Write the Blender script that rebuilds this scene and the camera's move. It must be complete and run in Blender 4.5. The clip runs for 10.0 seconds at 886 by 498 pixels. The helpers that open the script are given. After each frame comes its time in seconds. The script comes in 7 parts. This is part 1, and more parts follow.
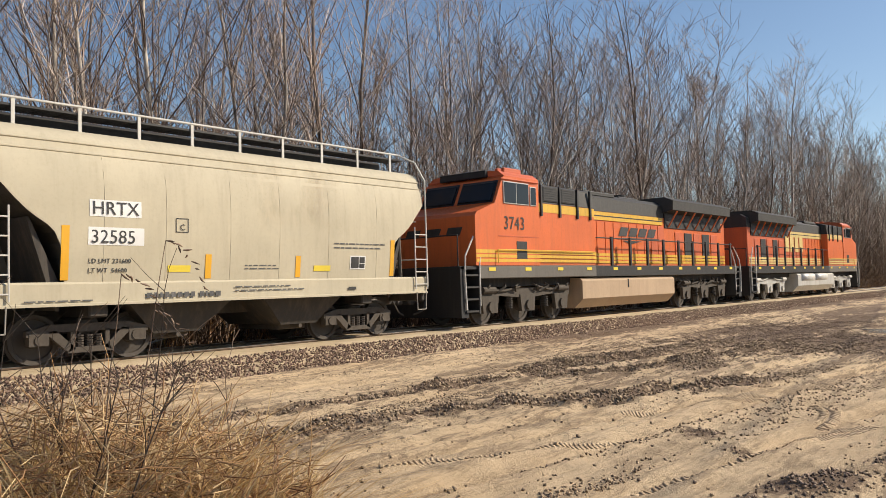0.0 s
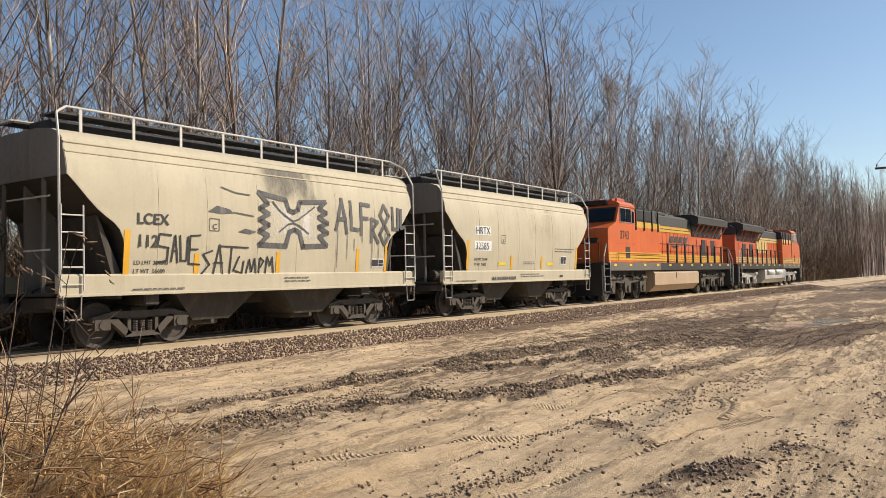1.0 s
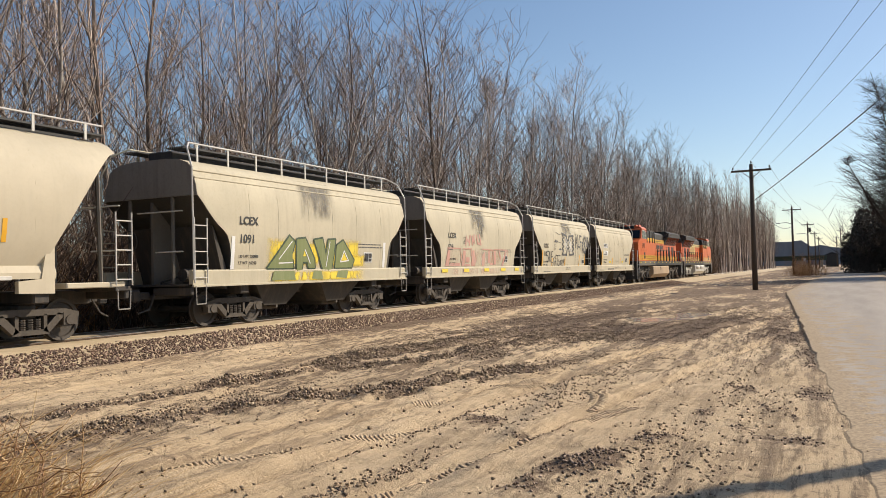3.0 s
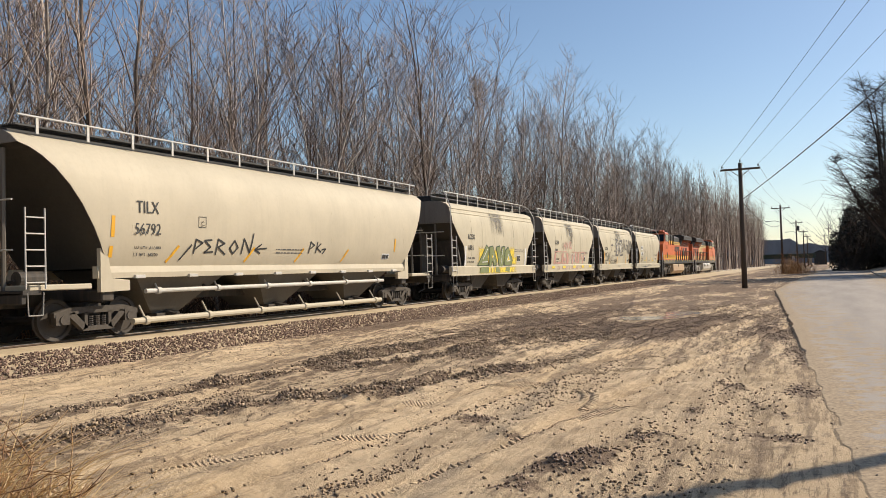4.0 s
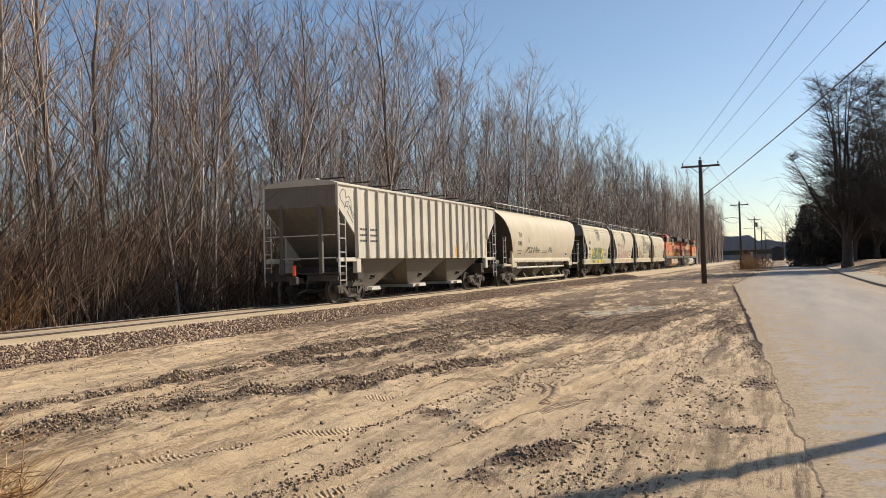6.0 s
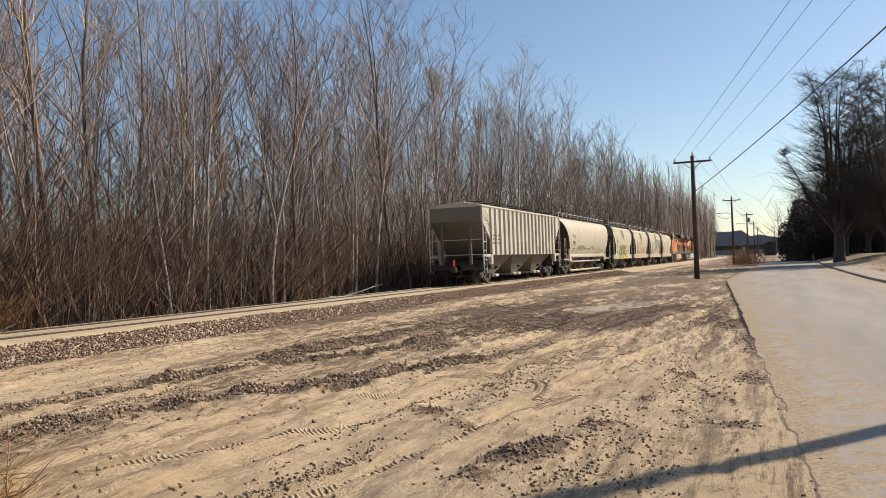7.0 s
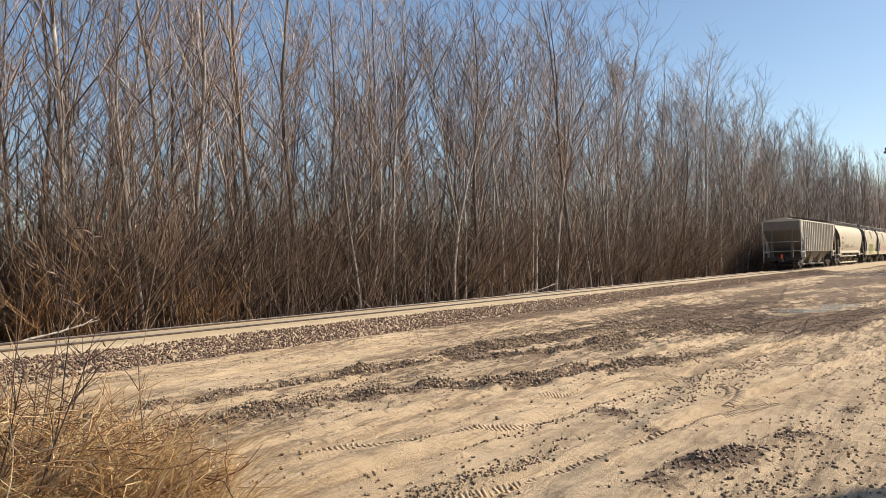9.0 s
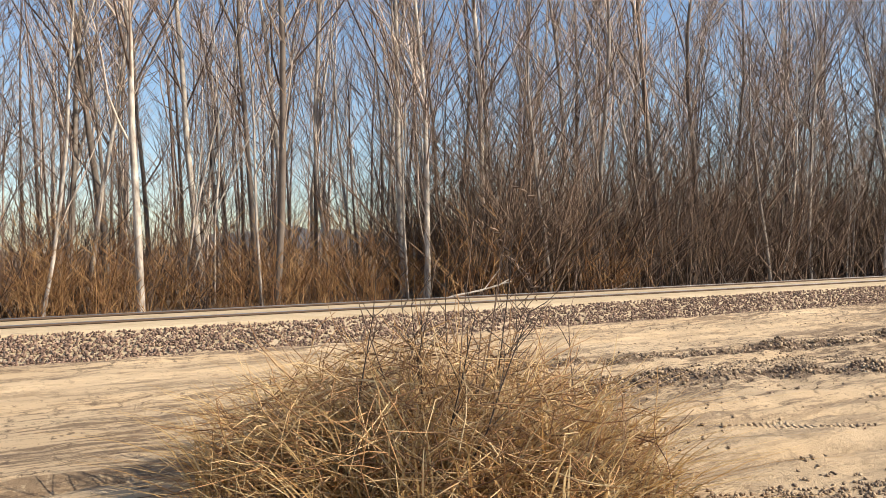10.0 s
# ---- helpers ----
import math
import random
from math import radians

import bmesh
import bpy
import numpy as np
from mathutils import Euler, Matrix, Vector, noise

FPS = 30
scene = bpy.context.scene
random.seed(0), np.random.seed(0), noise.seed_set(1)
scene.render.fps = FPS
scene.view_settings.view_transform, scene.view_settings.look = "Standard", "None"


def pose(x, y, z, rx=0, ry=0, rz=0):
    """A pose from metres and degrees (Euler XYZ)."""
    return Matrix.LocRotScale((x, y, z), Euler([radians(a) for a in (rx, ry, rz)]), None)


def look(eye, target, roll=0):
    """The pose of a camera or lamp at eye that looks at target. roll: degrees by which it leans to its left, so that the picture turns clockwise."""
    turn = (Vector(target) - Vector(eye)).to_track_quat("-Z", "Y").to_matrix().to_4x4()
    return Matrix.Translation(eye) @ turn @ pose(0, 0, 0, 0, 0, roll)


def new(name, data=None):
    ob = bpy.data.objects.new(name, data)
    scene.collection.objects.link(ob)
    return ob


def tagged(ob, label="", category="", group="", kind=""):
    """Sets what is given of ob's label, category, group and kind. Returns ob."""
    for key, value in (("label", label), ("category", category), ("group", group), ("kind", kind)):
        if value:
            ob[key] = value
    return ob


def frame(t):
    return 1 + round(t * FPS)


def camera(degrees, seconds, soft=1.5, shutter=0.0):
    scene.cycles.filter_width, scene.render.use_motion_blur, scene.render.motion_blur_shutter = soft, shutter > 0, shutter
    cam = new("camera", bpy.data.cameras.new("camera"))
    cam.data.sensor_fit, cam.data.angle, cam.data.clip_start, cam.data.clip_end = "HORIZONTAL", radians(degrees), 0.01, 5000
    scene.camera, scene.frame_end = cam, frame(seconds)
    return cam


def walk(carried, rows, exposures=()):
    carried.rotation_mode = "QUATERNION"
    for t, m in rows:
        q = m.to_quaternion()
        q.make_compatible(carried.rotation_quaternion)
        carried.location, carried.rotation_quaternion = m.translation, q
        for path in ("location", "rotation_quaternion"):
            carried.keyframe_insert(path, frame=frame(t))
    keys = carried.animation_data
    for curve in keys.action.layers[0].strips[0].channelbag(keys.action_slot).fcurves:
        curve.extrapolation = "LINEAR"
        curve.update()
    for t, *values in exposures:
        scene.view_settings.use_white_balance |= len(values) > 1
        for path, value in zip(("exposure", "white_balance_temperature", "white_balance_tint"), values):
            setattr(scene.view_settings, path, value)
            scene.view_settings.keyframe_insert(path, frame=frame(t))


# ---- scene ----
cam = camera(57.71, 10.0, soft=0.6, shutter=0.0)

# seconds, x, y, z, yaw, pitch, lean
PATH = [
    (0.0, -0.041, -0.023, 1.593, 40.29, 2.544, 1.551),
    (0.5, -0.033, -0.027, 1.596, 37.38, 2.327, 1.471),
    (1.0, -0.029, -0.021, 1.588, 34.41, 2.076, 1.310),
    (1.5, -0.009, -0.020, 1.596, 31.25, 1.876, 1.216),
    (2.0, -0.000, -0.002, 1.603, 28.80, 1.768, 1.133),
    (2.5, -0.002, -0.018, 1.602, 26.86, 1.727, 1.198),
    (4.0, -0.009, -0.010, 1.604, 25.22, 1.605, 1.696),
    (4.5, -0.007, -0.014, 1.602, 24.70, 1.584, 1.607),
    (5.0, -0.006, -0.007, 1.602, 23.88, 1.485, 1.460),
    (5.5, 0.001, 0.000, 1.598, 23.09, 1.319, 1.299),
    (7.0, 0.014, 0.050, 1.582, 22.22, 1.007, 2.049),
    (7.5, 0.009, 0.092, 1.598, 23.05, 1.258, 2.472),
    (8.0, -0.008, 0.067, 1.598, 25.08, 1.473, 2.474),
    (8.5, 0.005, 0.057, 1.614, 28.94, 1.532, 2.317),
    (9.0, 0.017, -0.024, 1.610, 34.96, 1.233, 1.809),
    (9.5, -0.092, -0.065, 1.585, 46.57, 0.525, 1.242),
    (10.0, -0.239, -0.078, 1.549, 62.58, -0.286, 0.857),
]
walk(cam, [(t, pose(x, y, z, 90 + p, r, w)) for t, x, y, z, w, p, r in PATH], [(0.0, 0.0), (7.0, 0.0), (8.5, 0.12), (9.2, 0.25), (10.0, 0.45)])

# ---- sky and sun: clear winter afternoon, sun ahead to the right ----
SUN_DIR = Vector((0.65, 0.76, 0.66)).normalized()
world = bpy.data.worlds.new("world")
world.use_nodes = True
scene.world = world
wn = world.node_tree.nodes
wl = world.node_tree.links
sky = wn.new("ShaderNodeTexSky")
sky.sky_type = "NISHITA"
sky.sun_disc = False
sky.sun_elevation = math.asin(SUN_DIR.z)
sky.sun_rotation = math.atan2(SUN_DIR.x, SUN_DIR.y)
sky.air_density, sky.dust_density, sky.ozone_density = 1.0, 0.5, 2.3
wl.new(sky.outputs[0], wn["Background"].inputs[0])
wn["Background"].inputs[1].default_value = 0.118

sun = new("sun", bpy.data.lights.new("sun", "SUN"))
sun.data.energy = 5.6
sun.data.angle = radians(0.6)
sun.data.color = (1.0, 0.865, 0.68)
sun.matrix_world = look(SUN_DIR * 50, (0, 0, 0))


# ---- materials ----
def mat(name, build, rough=0.7, metal=0.0):
    m = bpy.data.materials.new(name)
    m.use_nodes = True
    nt = m.node_tree
    b = nt.nodes["Principled BSDF"]
    b.inputs["Roughness"].default_value = rough
    b.inputs["Metallic"].default_value = metal
    build(nt, b)
    return m


def nd(nt, kind, **vals):
    n = nt.nodes.new(kind)
    for k, v in vals.items():
        n.inputs[k].default_value = v
    return n


def coords(nt, scale=(1, 1, 1), obj=True):
    tc = nt.nodes.new("ShaderNodeTexCoord")
    mp = nt.nodes.new("ShaderNodeMapping")
    mp.inputs["Scale"].default_value = scale
    nt.links.new(tc.outputs["Object" if obj else "Generated"], mp.inputs[0])
    return mp.outputs[0]


def noise_tex(nt, vec, scale, detail=5, rough=0.6):
    n = nd(nt, "ShaderNodeTexNoise", Scale=scale, Detail=detail, Roughness=rough)
    nt.links.new(vec, n.inputs["Vector"])
    return n.outputs["Fac"]


def ramp(nt, fac, stops):
    r = nt.nodes.new("ShaderNodeValToRGB")
    e = r.color_ramp.elements
    while len(e) < len(stops):
        e.new(0.5)
    for el, (p, c) in zip(e, stops):
        el.position = p
        el.color = (*c, 1) if len(c) == 3 else c
    nt.links.new(fac, r.inputs[0])
    return r.outputs[0]


def mix(nt, fac, a, b, kind="MIX"):
    m = nt.nodes.new("ShaderNodeMix")
    m.data_type, m.blend_type = "RGBA", kind
    for sock, v in ((m.inputs[0], fac), (m.inputs[6], a), (m.inputs[7], b)):
        if isinstance(v, (int, float)):
            sock.default_value = v
        elif isinstance(v, tuple):
            sock.default_value = (*v, 1)
        else:
            nt.links.new(v, sock)
    return m.outputs[2]


def bump(nt, b, height, strength=0.3, dist=0.02):
    n = nd(nt, "ShaderNodeBump", Strength=strength, Distance=dist)
    nt.links.new(height, n.inputs["Height"])
    nt.links.new(n.outputs[0], b.inputs["Normal"])


def weathered(name, colour, grime=(0.10, 0.085, 0.07), amount=0.35, rough=0.55, streak=True, metal=0.0, bumpy=0.05, big=0.6):
    """Painted or rough surface: base colour, fine mottling, and grime in streaks that run down."""
    def build(nt, b):
        v = coords(nt)
        low = noise_tex(nt, v, big, 4, 0.6)
        fine = noise_tex(nt, v, 14.0, 6, 0.7)
        st = noise_tex(nt, coords(nt, (2.6, 2.6, 0.22)), 2.2, 6, 0.65) if streak else low
        dull = tuple(c * 0.86 for c in colour)
        base = mix(nt, ramp(nt, low, [(0.35, (0, 0, 0)), (0.7, (1, 1, 1))]), colour, dull)
        m1 = ramp(nt, st, [(0.48, (0, 0, 0)), (0.78, (amount,) * 3)])
        base = mix(nt, m1, base, grime)
        m2 = ramp(nt, fine, [(0.5, (0, 0, 0)), (0.85, (amount * 0.7,) * 3)])
        base = mix(nt, m2, base, grime)
        nt.links.new(base, b.inputs["Base Color"])
        rr = ramp(nt, fine, [(0.3, (rough - 0.1,) * 3), (0.8, (min(1, rough + 0.2),) * 3)])
        nt.links.new(rr, b.inputs["Roughness"])
        bump(nt, b, low if not streak else fine, bumpy, 0.02)
    return mat(name, build, rough, metal)


CREAM = weathered("cream_paint", (0.54, 0.485, 0.36), (0.27, 0.22, 0.155), 0.28, 0.72)
CREAM_LIGHT = weathered("pale_cream_paint", (0.545, 0.48, 0.36), (0.34, 0.30, 0.22), 0.20, 0.68)
GREYWHITE = weathered("grey_white_paint", (0.61, 0.565, 0.475), (0.27, 0.26, 0.21), 0.28, 0.65)
# car ends: grime, and the shade on the end walls put into the colour
ENDGREY = weathered("dirty_shaded_car_end", (0.21, 0.19, 0.165), (0.09, 0.075, 0.06), 0.5, 0.65)
# slope sheets and bays: grime plus underbody shade, both in the base colour
SHEET = weathered("grimy_shaded_sheet_paint", (0.135, 0.12, 0.10), (0.10, 0.085, 0.07), 0.45, 0.6)
DARK = weathered("dark_underframe", (0.045, 0.040, 0.036), (0.16, 0.12, 0.085), 0.5, 0.75)
BLACK = weathered("black_paint", (0.016, 0.016, 0.018), (0.07, 0.06, 0.05), 0.3, 0.55)
GREYHOOD = weathered("dark_grey_paint", (0.034, 0.033, 0.032), (0.09, 0.078, 0.065), 0.35, 0.6)
SILLGREY = weathered("grey_sill_paint", (0.14, 0.128, 0.11), (0.07, 0.06, 0.05), 0.4, 0.6)
TRUCKGREY = weathered("dusty_truck_casting", (0.085, 0.070, 0.056), (0.035, 0.028, 0.023), 0.6, 0.8)
STEEL = weathered("worn_wheel_steel", (0.06, 0.05, 0.042), (0.09, 0.065, 0.045), 0.4, 0.65, metal=0.2)
ORANGE = weathered("orange_paint", (0.70, 0.15, 0.035), (0.22, 0.08, 0.04), 0.30, 0.38)
ORANGE_D = weathered("dull_orange_paint", (0.62, 0.13, 0.045), (0.20, 0.08, 0.05), 0.4, 0.45)
YELLOW = weathered("yellow_paint", (0.74, 0.44, 0.045), (0.20, 0.12, 0.05), 0.35, 0.45)
PALEYELLOW = weathered("pale_yellow_paint", (0.74, 0.56, 0.22), (0.20, 0.14, 0.07), 0.35, 0.45)
STRIPE = weathered("reflective_yellow_strip", (0.80, 0.42, 0.03), (0.40, 0.22, 0.05), 0.2, 0.4)
YELLOWSPRAY = weathered("yellow_spray", (0.80, 0.62, 0.05), (0.5, 0.4, 0.1), 0.35, 0.6)
WHITE = weathered("white_rail_paint", (0.62, 0.60, 0.56), (0.30, 0.28, 0.2), 0.3, 0.45)
TANK = weathered("dusty_tan_tank", (0.50, 0.36, 0.235), (0.30, 0.21, 0.14), 0.4, 0.7)
SILVER = weathered("silver_tank", (0.62, 0.61, 0.58), (0.22, 0.19, 0.15), 0.45, 0.4, metal=0.2)
INK = weathered("dark_lettering", (0.030, 0.030, 0.032), (0.12, 0.11, 0.10), 0.25, 0.6)
SPRAYGREY = weathered("grey_black_spray", (0.085, 0.085, 0.09), (0.4, 0.38, 0.34), 0.35, 0.7)
SPRAYGREEN = weathered("green_spray", (0.20, 0.235, 0.09), (0.38, 0.37, 0.23), 0.32, 0.6)
SPRAYDGREEN = weathered("dark_green_spray", (0.045, 0.075, 0.045), (0.2, 0.2, 0.12), 0.25, 0.6)
SPRAYRED = weathered("faded_red_spray", (0.56, 0.30, 0.25), (0.52, 0.46, 0.38), 0.6, 0.65)
LABELW = weathered("white_decal", (0.80, 0.80, 0.79), (0.5, 0.48, 0.44), 0.15, 0.5)
POLEWOOD = weathered("weathered_pole_wood", (0.085, 0.062, 0.046), (0.03, 0.024, 0.02), 0.6, 0.85, bumpy=0.4)
WIRE = weathered("dark_cable", (0.03, 0.03, 0.034), (0.06, 0.06, 0.06), 0.2, 0.6, streak=False)
RAILSIDE = weathered("rusty_rail", (0.115, 0.075, 0.05), (0.05, 0.035, 0.028), 0.5, 0.75, streak=False)
TIE = weathered("sandy_wooden_tie", (0.46, 0.36, 0.24), (0.12, 0.09, 0.06), 0.5, 0.9, streak=False, bumpy=0.4, big=3.0)
CONCRETE = weathered("pale_concrete", (0.40, 0.345, 0.27), (0.22, 0.19, 0.15), 0.4, 0.85, streak=False, bumpy=0.3)
FARGREEN = weathered("dark_green_bridge_paint", (0.05, 0.075, 0.06), (0.04, 0.04, 0.035), 0.3, 0.7)


def glass_build(nt, b):
    b.inputs["Base Color"].default_value = (0.012, 0.018, 0.026, 1)
    b.inputs["Specular IOR Level"].default_value = 0.25
    b.inputs["Roughness"].default_value = 0.06


GLASS = mat("dark_window_glass", glass_build, 0.06)


def lens_build(nt, b):
    b.inputs["Base Color"].default_value = (0.7, 0.03, 0.01, 1)
    b.inputs["Emission Color"].default_value = (1.0, 0.10, 0.03, 1)
    b.inputs["Emission Strength"].default_value = 0.2


REDLENS = mat("red_marker_lens", lens_build, 0.3)


def bark(name, c1, c2, c3):
    def build(nt, b):
        v = coords(nt, (1, 1, 0.35))
        n = noise_tex(nt, v, 5.0, 6, 0.7)
        col = ramp(nt, n, [(0.3, c1), (0.55, c2), (0.8, c3)])
        info = nt.nodes.new("ShaderNodeObjectInfo")
        dark = ramp(nt, info.outputs["Random"], [(0.42, (0, 0, 0)), (0.8, (0.85, 0.85, 0.85))])
        col = mix(nt, dark, col, c1)
        nt.links.new(col, b.inputs["Base Color"])
        bump(nt, b, n, 0.4, 0.02)
    return mat(name, build, 0.9)


BARK = bark("grey_brown_bark", (0.10, 0.076, 0.062), (0.50, 0.445, 0.385), (0.82, 0.77, 0.70))
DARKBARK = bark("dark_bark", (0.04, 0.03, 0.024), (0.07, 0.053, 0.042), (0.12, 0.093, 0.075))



def straw(name, a, c, e, thin=0.0):
    """Many small pieces, each of its own tone; thin blades let some sun through."""
    def build(nt, b):
        g = nt.nodes.new("ShaderNodeNewGeometry")
        col = ramp(nt, g.outputs["Random Per Island"], [(0.0, a), (0.5, c), (1.0, e)])
        nt.links.new(col, b.inputs["Base Color"])
        if thin:
            tl = nt.nodes.new("ShaderNodeBsdfTranslucent")
            nt.links.new(col, tl.inputs["Color"])
            ms = nt.nodes.new("ShaderNodeMixShader")
            ms.inputs[0].default_value = thin
            nt.links.new(b.outputs[0], ms.inputs[1])
            nt.links.new(tl.outputs[0], ms.inputs[2])
            nt.links.new(ms.outputs[0], nt.nodes["Material Output"].inputs["Surface"])
    return mat(name, build, 0.8)


STRAW = straw("dry_straw", (0.46, 0.27, 0.10), (0.68, 0.465, 0.20), (0.85, 0.69, 0.41), 0.5)
RUSTSTRAW = straw("rusty_dry_weed", (0.15, 0.07, 0.034), (0.31, 0.165, 0.07), (0.52, 0.33, 0.15), 0.35)
BRUSH = straw("brown_brush", (0.04, 0.025, 0.018), (0.115, 0.073, 0.05), (0.29, 0.205, 0.148))
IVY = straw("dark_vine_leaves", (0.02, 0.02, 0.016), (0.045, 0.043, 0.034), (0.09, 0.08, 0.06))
TWIGS = straw("bare_twigs", (0.065, 0.043, 0.033), (0.235, 0.17, 0.134), (0.66, 0.55, 0.46))
STONE = straw("ballast_stone", (0.075, 0.045, 0.033), (0.185, 0.115, 0.082), (0.37, 0.26, 0.19))
DARKSTONE = straw("dark_gravel", (0.08, 0.054, 0.042), (0.19, 0.133, 0.10), (0.38, 0.28, 0.21))


def sand_build(nt, b):
    v = coords(nt)
    run = nt.nodes.new("ShaderNodeMapping")
    run.inputs["Rotation"].default_value = (0, 0, 0.22)
    run.inputs["Scale"].default_value = (1.0, 0.085, 1.0)
    nt.links.new(v, run.inputs[0])
    low = noise_tex(nt, v, 0.45, 5, 0.6)
    streaks = noise_tex(nt, run.outputs[0], 3.4, 12, 0.78)
    thin = noise_tex(nt, run.outputs[0], 13.0, 9, 0.78)
    mid = noise_tex(nt, v, 7.0, 11, 0.78)
    fine = noise_tex(nt, v, 30.0, 6, 0.75)
    grit = noise_tex(nt, v, 110.0, 3, 0.7)
    sand = ramp(nt, low, [(0.3, (0.53, 0.385, 0.232)), (0.7, (0.68, 0.52, 0.335))])
    soil = ramp(nt, fine, [(0.3, (0.12, 0.078, 0.047)), (0.75, (0.27, 0.183, 0.112))])
    ch = nt.nodes.new("ShaderNodeAttribute")
    ch.attribute_name = "churn"

    def where(mask):
        return mix(nt, 1.0, mask, ch.outputs["Color"], "MULTIPLY")

    col = mix(nt, where(ramp(nt, streaks, [(0.50, (0, 0, 0)), (0.545, (0.9, 0.9, 0.9))])), sand, soil)
    col = mix(nt, where(ramp(nt, thin, [(0.54, (0, 0, 0)), (0.575, (0.9, 0.9, 0.9))])), col, (0.15, 0.102, 0.066))
    col = mix(nt, where(ramp(nt, mid, [(0.56, (0, 0, 0)), (0.59, (0.9, 0.9, 0.9))])), col, (0.135, 0.092, 0.06))
    col = mix(nt, ramp(nt, mid, [(0.36, (0.5, 0.5, 0.5)), (0.42, (0, 0, 0))]), col, (0.65, 0.515, 0.345))
    speck = noise_tex(nt, coords(nt, (1, 0.3, 1)), 9.0, 3, 0.5)
    col = mix(nt, ramp(nt, speck, [(0.735, (0, 0, 0)), (0.75, (0.8, 0.8, 0.8))]), col, (0.13, 0.09, 0.06))
    att = nt.nodes.new("ShaderNodeAttribute")
    att.attribute_name = "soil"
    edge = mix(nt, 0.7, att.outputs["Fac"], ramp(nt, mid, [(0.35, (0, 0, 0)), (0.65, (1, 1, 1))]), "OVERLAY")
    m2 = ramp(nt, edge, [(0.28, (0, 0, 0)), (0.5, (1, 1, 1))])
    gravel = ramp(nt, grit, [(0.35, (0.08, 0.049, 0.031)), (0.55, (0.195, 0.128, 0.080)), (0.75, (0.40, 0.285, 0.18))])
    col = mix(nt, m2, col, gravel)
    att2 = nt.nodes.new("ShaderNodeAttribute")
    att2.attribute_name = "litter"
    leaf = ramp(nt, fine, [(0.3, (0.085, 0.05, 0.028)), (0.7, (0.24, 0.155, 0.085))])
    col = mix(nt, att2.outputs["Fac"], col, leaf)
    col = mix(nt, ramp(nt, fine, [(0.62, (0, 0, 0)), (0.70, (0.6, 0.6, 0.6))]), col, (0.14, 0.098, 0.066))
    nt.links.new(col, b.inputs["Base Color"])
    h = mix(nt, 0.5, fine, thin)
    bump(nt, b, h, 1.0, 0.05)


def bed_build(nt, b):
    v = coords(nt)
    n = noise_tex(nt, coords(nt, (1, 0.3, 1)), 3.0, 8, 0.7)
    fine = noise_tex(nt, v, 40.0, 5, 0.75)
    col = ramp(nt, n, [(0.35, (0.42, 0.325, 0.20)), (0.65, (0.58, 0.465, 0.315))])
    col = mix(nt, ramp(nt, fine, [(0.58, (0, 0, 0)), (0.72, (0.6, 0.6, 0.6))]), col, (0.20, 0.145, 0.095))
    nt.links.new(col, b.inputs["Base Color"])
    bump(nt, b, fine, 0.5, 0.02)


BED = mat("tan_bed_sand", bed_build, 0.92)


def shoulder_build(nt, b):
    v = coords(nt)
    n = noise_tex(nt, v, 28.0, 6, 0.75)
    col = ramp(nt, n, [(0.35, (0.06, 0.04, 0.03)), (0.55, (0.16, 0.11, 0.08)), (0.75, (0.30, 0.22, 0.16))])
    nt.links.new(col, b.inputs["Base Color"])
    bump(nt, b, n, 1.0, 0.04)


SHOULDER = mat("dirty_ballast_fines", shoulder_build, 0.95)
SAND = mat("sandy_soil", sand_build, 0.92)


def asphalt_build(nt, b):
    v = coords(nt)
    low = noise_tex(nt, coords(nt, (1, 0.12, 1)), 0.9, 5, 0.6)
    grit = noise_tex(nt, v, 90.0, 3, 0.7)
    mid = noise_tex(nt, v, 3.0, 6, 0.7)
    col = ramp(nt, low, [(0.35, (0.30, 0.265, 0.235)), (0.65, (0.42, 0.37, 0.325))])
    col = mix(nt, ramp(nt, grit, [(0.4, (0, 0, 0)), (0.8, (0.6, 0.6, 0.6))]), col, (0.15, 0.128, 0.11))
    col = mix(nt, ramp(nt, mid, [(0.55, (0, 0, 0)), (0.75, (0.6, 0.6, 0.6))]), col, (0.42, 0.36, 0.29))
    att = nt.nodes.new("ShaderNodeAttribute")
    att.attribute_name = "spill"
    m = mix(nt, 0.75, att.outputs["Fac"], ramp(nt, mid, [(0.38, (0, 0, 0)), (0.62, (1, 1, 1))]), "OVERLAY")
    fine = noise_tex(nt, v, 24.0, 6, 0.75)
    col = mix(nt, ramp(nt, m, [(0.25, (0, 0, 0)), (0.5, (0.95, 0.95, 0.95))]), col, ramp(nt, fine, [(0.35, (0.19, 0.135, 0.085)), (0.6, (0.46, 0.345, 0.215))]))
    nt.links.new(col, b.inputs["Base Color"])
    bump(nt, b, grit, 0.3, 0.01)


ASPHALT = mat("worn_dusty_asphalt", asphalt_build, 0.85)


def railtop_build(nt, b):
    n = noise_tex(nt, coords(nt, (1, 0.1, 1)), 9.0, 5, 0.6)
    nt.links.new(ramp(nt, n, [(0.3, (0.42, 0.40, 0.37)), (0.7, (0.62, 0.60, 0.57))]), b.inputs["Base Color"])


RAILTOP = mat("polished_rail_head", railtop_build, 0.42, 1.0)


# pale base colour stands in for the sky mirrored in the puddles
def water_build(nt, b):
    b.inputs["Base Color"].default_value = (0.46, 0.42, 0.36, 1)


WATER = mat("sky_pale_water", water_build, 0.12)


